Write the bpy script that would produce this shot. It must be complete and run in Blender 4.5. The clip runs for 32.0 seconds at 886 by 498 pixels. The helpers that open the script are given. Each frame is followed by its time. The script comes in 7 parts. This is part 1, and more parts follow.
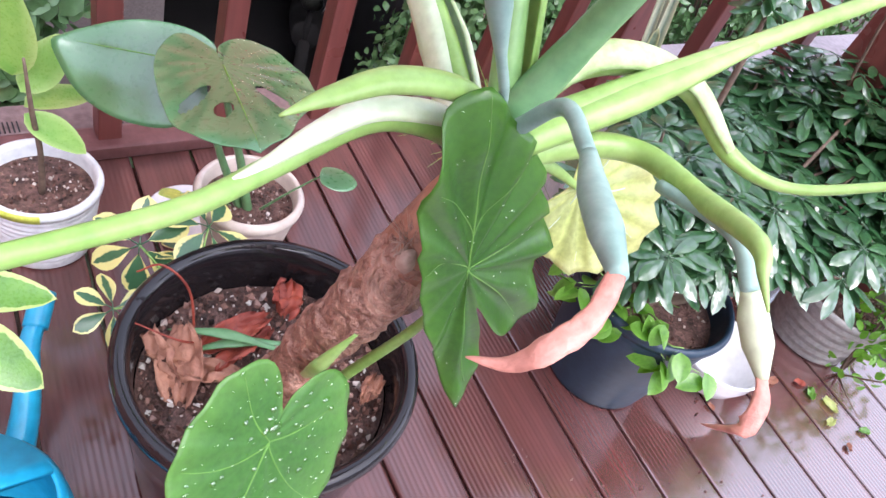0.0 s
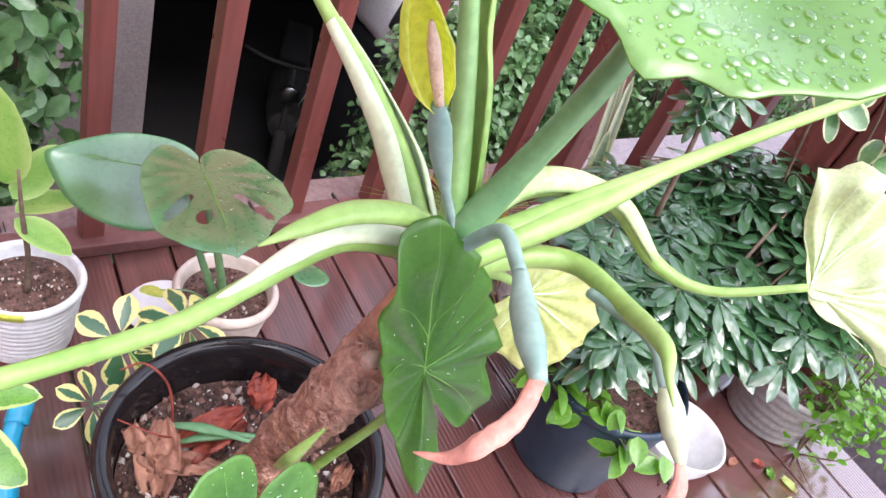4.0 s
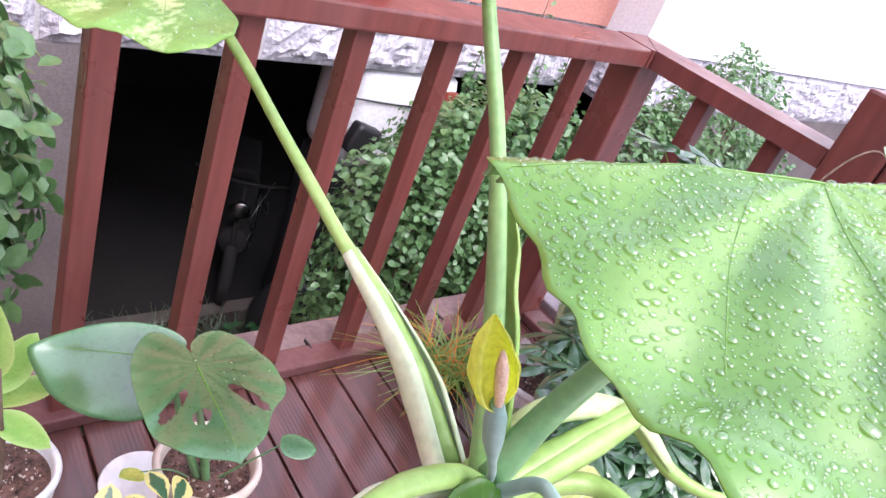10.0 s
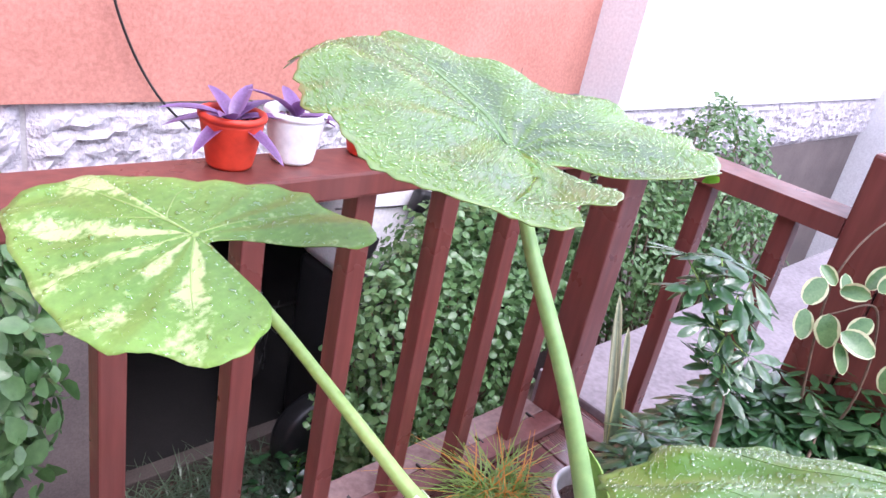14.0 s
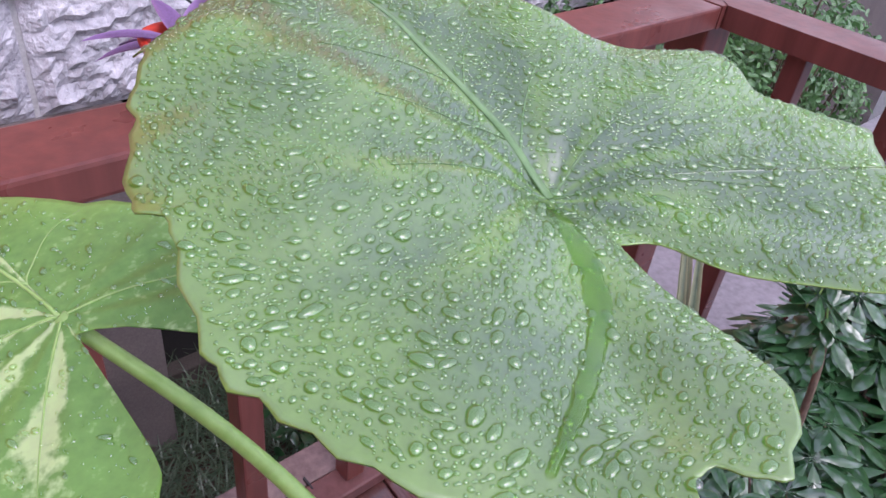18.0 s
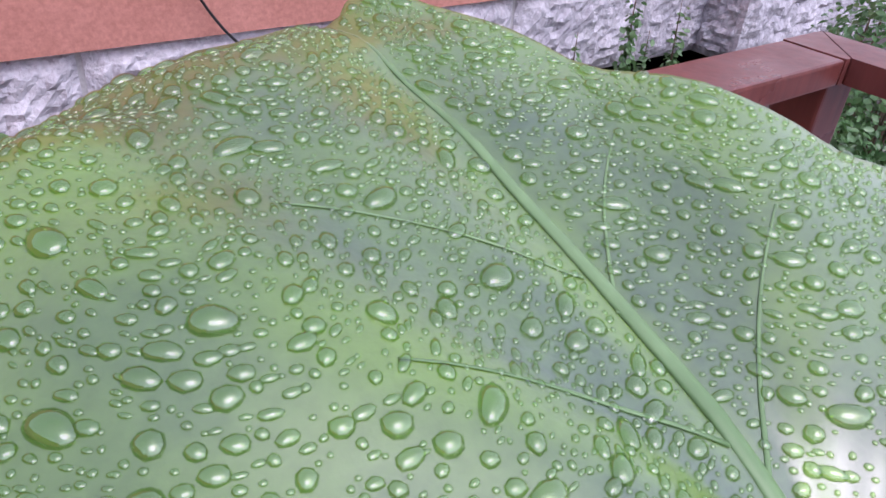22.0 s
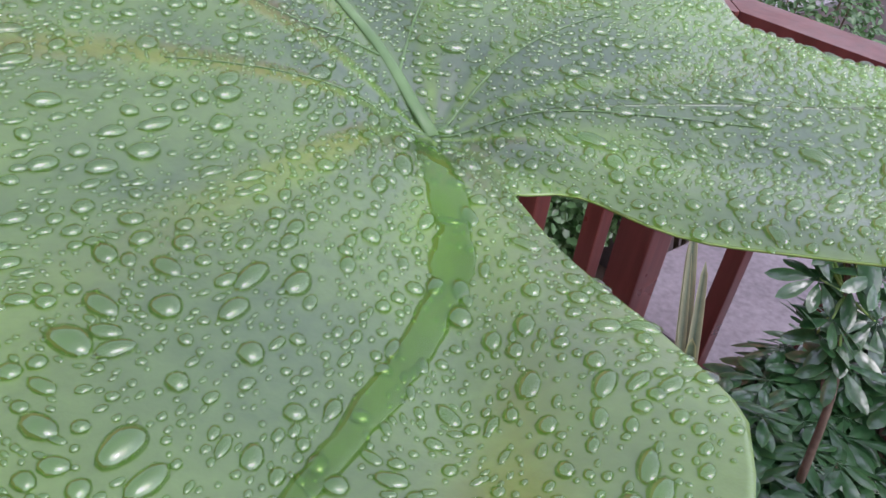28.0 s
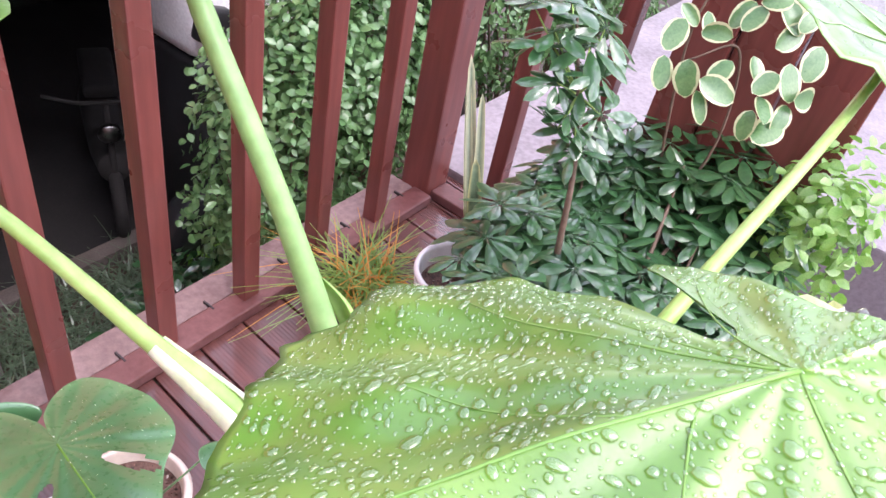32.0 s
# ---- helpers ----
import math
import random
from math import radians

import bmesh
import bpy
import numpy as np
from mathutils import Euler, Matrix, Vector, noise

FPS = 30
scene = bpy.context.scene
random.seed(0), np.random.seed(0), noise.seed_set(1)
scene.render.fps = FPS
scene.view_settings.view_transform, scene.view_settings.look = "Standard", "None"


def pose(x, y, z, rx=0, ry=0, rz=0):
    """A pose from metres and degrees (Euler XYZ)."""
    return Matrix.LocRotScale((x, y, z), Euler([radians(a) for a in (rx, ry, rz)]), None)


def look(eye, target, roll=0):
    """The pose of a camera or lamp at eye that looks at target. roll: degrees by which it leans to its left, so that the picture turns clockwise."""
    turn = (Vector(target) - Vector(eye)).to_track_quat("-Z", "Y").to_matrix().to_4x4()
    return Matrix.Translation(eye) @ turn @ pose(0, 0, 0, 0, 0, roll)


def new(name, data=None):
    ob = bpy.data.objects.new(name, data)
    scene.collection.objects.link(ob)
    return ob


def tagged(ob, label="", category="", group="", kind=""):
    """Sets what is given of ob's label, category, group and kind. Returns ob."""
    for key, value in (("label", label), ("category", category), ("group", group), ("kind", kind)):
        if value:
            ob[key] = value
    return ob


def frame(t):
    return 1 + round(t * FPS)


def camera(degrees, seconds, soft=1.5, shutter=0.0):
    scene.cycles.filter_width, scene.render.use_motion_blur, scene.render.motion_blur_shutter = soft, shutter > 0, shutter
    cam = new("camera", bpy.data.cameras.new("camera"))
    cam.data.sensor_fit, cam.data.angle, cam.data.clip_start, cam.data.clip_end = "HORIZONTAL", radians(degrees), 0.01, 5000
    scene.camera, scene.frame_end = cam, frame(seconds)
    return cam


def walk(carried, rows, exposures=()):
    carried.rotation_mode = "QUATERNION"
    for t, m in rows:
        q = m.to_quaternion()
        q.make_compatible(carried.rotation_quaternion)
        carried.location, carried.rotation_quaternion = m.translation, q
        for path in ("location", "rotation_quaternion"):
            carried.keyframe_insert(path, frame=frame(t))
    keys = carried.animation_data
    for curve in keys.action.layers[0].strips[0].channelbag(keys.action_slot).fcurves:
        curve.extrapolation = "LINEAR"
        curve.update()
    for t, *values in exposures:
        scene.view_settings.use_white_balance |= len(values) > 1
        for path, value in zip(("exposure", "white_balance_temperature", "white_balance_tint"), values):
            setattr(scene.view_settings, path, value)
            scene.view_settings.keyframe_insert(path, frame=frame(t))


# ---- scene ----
cam = camera(62.04, 32.0)
PATH = [
    (0.0, -1.6538, -1.2062, 1.0852, 43.59, -18.11, -30.86),
    (0.5, -1.6698, -1.2261, 1.0841, 41.84, -18.96, -29.59),
    (1.0, -1.6756, -1.2503, 1.0856, 40.60, -18.78, -29.12),
    (1.5, -1.6726, -1.2616, 1.0930, 39.90, -18.82, -29.91),
    (2.0, -1.6706, -1.2727, 1.0976, 40.14, -19.29, -30.86),
    (2.5, -1.6770, -1.2812, 1.1061, 40.09, -19.21, -31.36),
    (3.0, -1.6718, -1.2756, 1.1351, 42.91, -18.76, -32.42),
    (3.5, -1.6689, -1.2656, 1.1573, 47.50, -18.52, -32.95),
    (4.0, -1.6812, -1.2377, 1.1548, 50.47, -18.92, -32.79),
    (4.5, -1.6897, -1.2194, 1.1543, 51.64, -19.81, -32.44),
    (6.5, -1.6955, -1.1823, 1.1647, 53.54, -22.64, -33.06),
    (7.0, -1.7026, -1.1656, 1.1759, 54.23, -22.47, -33.95),
    (7.5, -1.7196, -1.1490, 1.1945, 55.02, -22.46, -35.44),
    (8.0, -1.7241, -1.1488, 1.2022, 56.33, -21.33, -37.74),
    (8.5, -1.7250, -1.1453, 1.2049, 57.09, -21.31, -37.23),
    (9.0, -1.7232, -1.1389, 1.2083, 57.49, -21.47, -36.26),
    (9.5, -1.7222, -1.1360, 1.2205, 58.03, -21.56, -36.18),
    (10.0, -1.7315, -1.1268, 1.2403, 59.15, -19.48, -37.91),
    (10.5, -1.7384, -1.1234, 1.2558, 62.15, -17.73, -38.14),
    (11.0, -1.7415, -1.1125, 1.2820, 63.85, -15.13, -38.02),
    (11.5, -1.6973, -1.1111, 1.2998, 64.84, -13.23, -36.73),
    (12.0, -1.6782, -1.1092, 1.3126, 64.50, -11.36, -33.27),
    (12.5, -1.6932, -1.0738, 1.3233, 63.66, -9.96, -33.20),
    (13.0, -1.7116, -1.0464, 1.3364, 64.59, -9.66, -37.22),
    (13.5, -1.7194, -1.0200, 1.3369, 65.58, -10.04, -41.46),
    (14.0, -1.7208, -0.9995, 1.3377, 65.76, -10.70, -42.62),
    (14.5, -1.7185, -0.9763, 1.3418, 65.60, -11.01, -42.84),
    (16.5, -1.6096, -0.8597, 1.3685, 56.33, -9.98, -41.96),
    (17.0, -1.5545, -0.8360, 1.3596, 54.85, -8.55, -40.90),
    (17.5, -1.5235, -0.8251, 1.3535, 53.73, -7.07, -41.03),
    (18.0, -1.5065, -0.8109, 1.3481, 53.83, -6.05, -40.74),
    (18.5, -1.4854, -0.7970, 1.3439, 54.21, -5.35, -40.47),
    (19.0, -1.4631, -0.7729, 1.3288, 55.45, -4.80, -39.70),
    (19.5, -1.4481, -0.7525, 1.3203, 56.39, -4.96, -39.08),
    (20.0, -1.4336, -0.7260, 1.3216, 58.85, -4.81, -37.57),
    (20.5, -1.4223, -0.7150, 1.3143, 60.58, -4.67, -36.73),
    (21.0, -1.4081, -0.6947, 1.3060, 60.05, -4.78, -36.07),
    (21.5, -1.3975, -0.6769, 1.3049, 58.87, -4.68, -36.22),
    (22.0, -1.3841, -0.6596, 1.2955, 56.99, -4.03, -36.03),
    (22.5, -1.3780, -0.6513, 1.2964, 54.71, -4.30, -35.87),
    (23.0, -1.3788, -0.6610, 1.2957, 54.20, -4.73, -36.10),
    (23.5, -1.3853, -0.6713, 1.2975, 54.05, -4.81, -36.09),
    (24.0, -1.3877, -0.6872, 1.2981, 54.19, -5.32, -36.89),
    (24.5, -1.3920, -0.7010, 1.2972, 54.13, -5.63, -36.29),
    (26.5, -1.4011, -0.7472, 1.2858, 54.93, -4.71, -37.90),
    (27.0, -1.4023, -0.7563, 1.2836, 54.58, -6.25, -37.97),
    (27.5, -1.4111, -0.7758, 1.2844, 54.64, -6.40, -37.86),
    (28.0, -1.4182, -0.8013, 1.2837, 55.29, -6.93, -38.76),
    (28.5, -1.4349, -0.8318, 1.2918, 55.40, -6.98, -40.57),
    (29.0, -1.4493, -0.8551, 1.2834, 55.99, -7.78, -42.97),
    (29.5, -1.4643, -0.8837, 1.2847, 54.68, -8.80, -44.14),
    (30.0, -1.4735, -0.9094, 1.2819, 53.56, -9.69, -45.90),
    (30.5, -1.4792, -0.9333, 1.2788, 52.29, -9.13, -47.33),
    (31.0, -1.4950, -0.9561, 1.2805, 50.79, -9.47, -48.77),
    (31.5, -1.5127, -0.9744, 1.2839, 49.88, -9.97, -49.35),
    (32.0, -1.5219, -0.9911, 1.2890, 49.78, -9.98, -52.12),
]
walk(cam, [(t, pose(x, y, z, rx, ry, rz)) for t, x, y, z, rx, ry, rz in PATH], exposures=[(0.0, -0.2, 6150, 19), (4.0, -0.2, 6400, 18), (9.0, -0.2, 6350, 21), (14.0, -0.2, 6100, 25), (17.0, -0.87, 6000, 25), (21.0, -1.15, 6100, 27), (24.0, -1.2, 6000, 26), (27.0, -1.15, 6000, 25), (29.0, -1.35, 6400, 22), (30.0, -0.35, 6400, 23), (31.0, 0.18, 6450, 24), (32.0, 0.0, 6450, 24)])

# ---- light ----
world = bpy.data.worlds.new("sky")
scene.world = world
world.use_nodes = True
wn, wl = world.node_tree.nodes, world.node_tree.links
sky = wn.new("ShaderNodeTexSky")
sky.sky_type = 'NISHITA'
sky.sun_disc = False
sky.sun_elevation = radians(57)
sky.sun_rotation = radians(167)
sky.dust_density = 1.5
sky.air_density = 1.0
wn["Background"].inputs[1].default_value = 0.15
desat = wn.new("ShaderNodeHueSaturation")
desat.inputs["Saturation"].default_value = 0.42
desat.inputs["Value"].default_value = 5.4
wl.new(sky.outputs[0], desat.inputs["Color"])
wl.new(desat.outputs[0], wn["Background"].inputs[0])
sun = new("sun", bpy.data.lights.new("sun", 'SUN'))
sun.data.energy = 1.5
sun.data.angle = radians(30)
sun.data.color = (1.0, 0.98, 0.96)
sun.matrix_world = look((-0.9, -3.9, 6.2), (0, 0, 0))
tagged(sun, kind="structure")

# ---- materials ----
def base_mat(name, rough=0.6, metallic=0.0, coat=0.0, spec=0.5):
    m = bpy.data.materials.new(name)
    m.use_nodes = True
    b = m.node_tree.nodes["Principled BSDF"]
    b.inputs["Roughness"].default_value = rough
    b.inputs["Metallic"].default_value = metallic
    b.inputs["Coat Weight"].default_value = coat
    b.inputs["Coat Roughness"].default_value = 0.08
    b.inputs["Specular IOR Level"].default_value = spec
    return m, m.node_tree.nodes, m.node_tree.links, b


def noise_node(n, l, coord, scale, detail=4.0, rough=0.55):
    t = n.new("ShaderNodeTexNoise")
    t.inputs["Scale"].default_value = scale
    t.inputs["Detail"].default_value = detail
    t.inputs["Roughness"].default_value = rough
    l.new(coord, t.inputs["Vector"])
    return t.outputs["Fac"]


def ramp(n, l, fac, stops):
    r = n.new("ShaderNodeValToRGB")
    el = r.color_ramp.elements
    while len(el) < len(stops):
        el.new(0.5)
    for e, (p, c) in zip(el, stops):
        e.position, e.color = p, (*c, 1)
    l.new(fac, r.inputs[0])
    return r.outputs[0]


def mixc(n, l, fac, a, b, mode='MIX'):
    m = n.new("ShaderNodeMix")
    m.data_type, m.blend_type = 'RGBA', mode
    for sock, v in ((m.inputs[0], fac), (m.inputs[6], a), (m.inputs[7], b)):
        if isinstance(v, (int, float)):
            sock.default_value = v
        elif isinstance(v, tuple):
            sock.default_value = (*v, 1)
        else:
            l.new(v, sock)
    return m.outputs[2]


def bump(n, l, b, height, strength, dist):
    k = n.new("ShaderNodeBump")
    k.inputs["Strength"].default_value = strength
    k.inputs["Distance"].default_value = dist
    l.new(height, k.inputs["Height"])
    l.new(k.outputs[0], b.inputs["Normal"])
    return k


def mk(name, c1, c2, scale=8.0, rough=0.6, rough2=None, fine=90.0, bs=0.3, bd=0.002, coat=0.0, metallic=0.0, jitter=0.0, spec=0.5, lo=0.35, hi=0.65, sub=0.0):
    """Two tones mixed at two scales, uneven gloss and a fine relief."""
    m, n, l, b = base_mat(name, rough, metallic, coat, spec)
    co = n.new("ShaderNodeTexCoord").outputs["Object"]
    big = noise_node(n, l, co, scale)
    fin = noise_node(n, l, co, fine, 3.0)
    col = ramp(n, l, big, [(lo, c1), (hi, c2)])
    col = mixc(n, l, 0.35, col, ramp(n, l, fin, [(0.3, tuple(x * 0.7 for x in c1)), (0.7, tuple(min(1, x * 1.2) for x in c2))]))
    if jitter:
        oi = n.new("ShaderNodeObjectInfo").outputs["Random"]
        hs = n.new("ShaderNodeHueSaturation")
        mr = n.new("ShaderNodeMapRange")
        mr.inputs[3].default_value, mr.inputs[4].default_value = 1 - jitter, 1 + jitter
        l.new(oi, mr.inputs[0])
        l.new(mr.outputs[0], hs.inputs["Value"])
        l.new(col, hs.inputs["Color"])
        col = hs.outputs[0]
    l.new(col, b.inputs["Base Color"])
    rr = n.new("ShaderNodeMapRange")
    rr.inputs[3].default_value = rough
    rr.inputs[4].default_value = rough2 if rough2 is not None else rough * 1.25
    l.new(big, rr.inputs[0])
    l.new(rr.outputs[0], b.inputs["Roughness"])
    bump(n, l, b, fin, bs, bd)
    if sub:
        b.inputs["Subsurface Weight"].default_value = sub
        b.inputs["Subsurface Radius"].default_value = (0.004, 0.006, 0.002)
        b.inputs["Subsurface Scale"].default_value = 0.5
    return m


def leaf_mat(name, c1, c2, edge, rough=0.3, scale=14.0, streak=None, trans=0.25, pale=None, film=0.4, film_rough=0.2, film_ior=1.5, soft=False, speck=0.25, patchy=0.0, crisp=False):
    """A leaf blade: mottled green, paler towards the margin by its own attribute, light coming through."""
    m, n, l, b = base_mat(name, rough, coat=film, spec=0.5)
    b.inputs["Coat Roughness"].default_value = film_rough
    b.inputs["Coat IOR"].default_value = film_ior
    tc = n.new("ShaderNodeTexCoord")
    co = tc.outputs["Object"]
    big = noise_node(n, l, co, scale, 3.0)
    fin = noise_node(n, l, co, scale * 14, 4.0)
    col = ramp(n, l, big, [(0.3, c1), (0.7, c2)])
    at = n.new("ShaderNodeAttribute")
    at.attribute_name = "rim"
    rim_fac = at.outputs["Fac"]
    if crisp:
        jag = n.new("ShaderNodeMath")
        jag.operation = 'MULTIPLY_ADD'
        jag.inputs[1].default_value = 0.5
        l.new(noise_node(n, l, co, scale * 5, 2.0), jag.inputs[0])
        l.new(rim_fac, jag.inputs[2])
        rim_fac = ramp(n, l, jag.outputs[0], [(0.62, (0, 0, 0)), (0.7, (1, 1, 1))])
    col = mixc(n, l, rim_fac, col, edge)
    if pale is not None:
        av = n.new("ShaderNodeAttribute")
        av.attribute_name = "pale"
        wob = n.new("ShaderNodeMath")
        wob.operation = 'MULTIPLY_ADD'
        wob.inputs[1].default_value, wob.inputs[2].default_value = 1.4, -0.45
        l.new(big if soft else fin, wob.inputs[0])
        add = n.new("ShaderNodeMath")
        l.new(av.outputs["Fac"], add.inputs[0])
        l.new(wob.outputs[0], add.inputs[1])
        sharp = ramp(n, l, add.outputs[0], [(0.15 if soft else 0.42, (0, 0, 0)), (0.95 if soft else 0.78, (1, 1, 1))])
        col = mixc(n, l, sharp, col, pale)
    col = mixc(n, l, speck, col, ramp(n, l, fin, [(0.3, tuple(x * 0.6 for x in c1)), (0.75, tuple(min(1, x * 1.5) for x in c2))]))
    l.new(col, b.inputs["Base Color"])
    rr = n.new("ShaderNodeMapRange")
    rr.inputs[3].default_value, rr.inputs[4].default_value = rough * 0.75, rough * 1.5
    l.new(fin, rr.inputs[0])
    l.new(rr.outputs[0], b.inputs["Roughness"])
    if patchy:
        wet = noise_node(n, l, co, patchy, 3.0)
        l.new(ramp(n, l, wet, [(0.44, (0.1,) * 3), (0.58, (film,) * 3)]), b.inputs["Coat Weight"])
    bump(n, l, b, fin, 0.25, 0.0015)
    if trans:
        out = n["Material Output"]
        tr = n.new("ShaderNodeBsdfTranslucent")
        bright = n.new("ShaderNodeHueSaturation")
        bright.inputs["Value"].default_value = 1.8
        bright.inputs["Saturation"].default_value = 1.15
        l.new(col, bright.inputs["Color"])
        l.new(bright.outputs[0], tr.inputs[0])
        mx = n.new("ShaderNodeMixShader")
        mx.inputs[0].default_value = trans
        l.new(b.outputs[0], mx.inputs[1])
        l.new(tr.outputs[0], mx.inputs[2])
        l.new(mx.outputs[0], out.inputs[0])
    return m


def deck_mat():
    m, n, l, b = base_mat("wet_deck_board", 0.3, spec=0.5)
    co = n.new("ShaderNodeTexCoord").outputs["Object"]
    mp = n.new("ShaderNodeMapping")
    mp.inputs["Scale"].default_value = (14, 1.2, 14)
    l.new(co, mp.inputs[0])
    grain = noise_node(n, l, mp.outputs[0], 2.0, 5.0)
    big = noise_node(n, l, co, 3.0, 4.0)
    col = ramp(n, l, grain, [(0.3, (0.075, 0.026, 0.022)), (0.7, (0.15, 0.052, 0.045))])
    col = mixc(n, l, ramp(n, l, big, [(0.45, (0, 0, 0)), (0.7, (0.5, 0.5, 0.5))]), col, (0.1, 0.045, 0.042))
    oi = n.new("ShaderNodeObjectInfo").outputs["Random"]
    mr = n.new("ShaderNodeMapRange")
    mr.inputs[3].default_value, mr.inputs[4].default_value = 0.85, 1.15
    l.new(oi, mr.inputs[0])
    hs = n.new("ShaderNodeHueSaturation")
    l.new(mr.outputs[0], hs.inputs["Value"])
    l.new(col, hs.inputs["Color"])
    l.new(hs.outputs[0], b.inputs["Base Color"])
    rr = ramp(n, l, big, [(0.35, (0.1,) * 3), (0.7, (0.3,) * 3)])
    l.new(rr, b.inputs["Roughness"])
    wv = n.new("ShaderNodeTexWave")
    wv.bands_direction = 'X'
    wv.inputs["Scale"].default_value = 33.0
    wv.inputs["Distortion"].default_value = 0.0
    l.new(co, wv.inputs["Vector"])
    mixh = n.new("ShaderNodeMath")
    mixh.operation = 'MULTIPLY_ADD'
    mixh.inputs[1].default_value = 0.35
    l.new(grain, mixh.inputs[0])
    l.new(wv.outputs["Fac"], mixh.inputs[2])
    # the rain film's coat is raised towards the outer corner to strengthen sky reflection
    gp = n.new("ShaderNodeNewGeometry").outputs["Position"]
    sep = n.new("ShaderNodeSeparateXYZ")
    l.new(gp, sep.inputs[0])
    slope = n.new("ShaderNodeMath")
    slope.operation = 'MULTIPLY_ADD'
    slope.inputs[1].default_value = -1.1
    l.new(sep.outputs[1], slope.inputs[0])
    l.new(sep.outputs[0], slope.inputs[2])
    wob = n.new("ShaderNodeMath")
    wob.operation = 'MULTIPLY_ADD'
    wob.inputs[1].default_value = 0.5
    l.new(noise_node(n, l, gp, 4.0, 3.0), wob.inputs[0])
    l.new(slope.outputs[0], wob.inputs[2])
    wet = n.new("ShaderNodeMapRange")
    wet.inputs[1].default_value, wet.inputs[2].default_value = 0.15, 0.85
    wet.inputs[3].default_value, wet.inputs[4].default_value = 0.25, 1.0
    l.new(wob.outputs[0], wet.inputs[0])
    l.new(wet.outputs[0], b.inputs["Coat Weight"])
    b.inputs["Coat IOR"].default_value = 2.5
    b.inputs["Coat Roughness"].default_value = 0.12
    bump(n, l, b, mixh.outputs[0], 0.4, 0.002)
    return m


def paint_mat():
    """Brick-red paint on timber, wet and scuffed."""
    m, n, l, b = base_mat("red_rail_paint", 0.35, spec=0.5)
    co = n.new("ShaderNodeTexCoord").outputs["Object"]
    mp = n.new("ShaderNodeMapping")
    mp.inputs["Scale"].default_value = (18, 18, 2)
    l.new(co, mp.inputs[0])
    grain = noise_node(n, l, mp.outputs[0], 2.0, 5.0)
    big = noise_node(n, l, co, 5.0, 4.0)
    col = ramp(n, l, grain, [(0.3, (0.115, 0.032, 0.027)), (0.7, (0.19, 0.055, 0.045))])
    col = mixc(n, l, ramp(n, l, big, [(0.5, (0, 0, 0)), (0.75, (0.4, 0.4, 0.4))]), col, (0.13, 0.05, 0.045))
    l.new(col, b.inputs["Base Color"])
    l.new(ramp(n, l, big, [(0.3, (0.2,) * 3), (0.7, (0.5,) * 3)]), b.inputs["Roughness"])
    bump(n, l, b, grain, 0.3, 0.002)
    return m


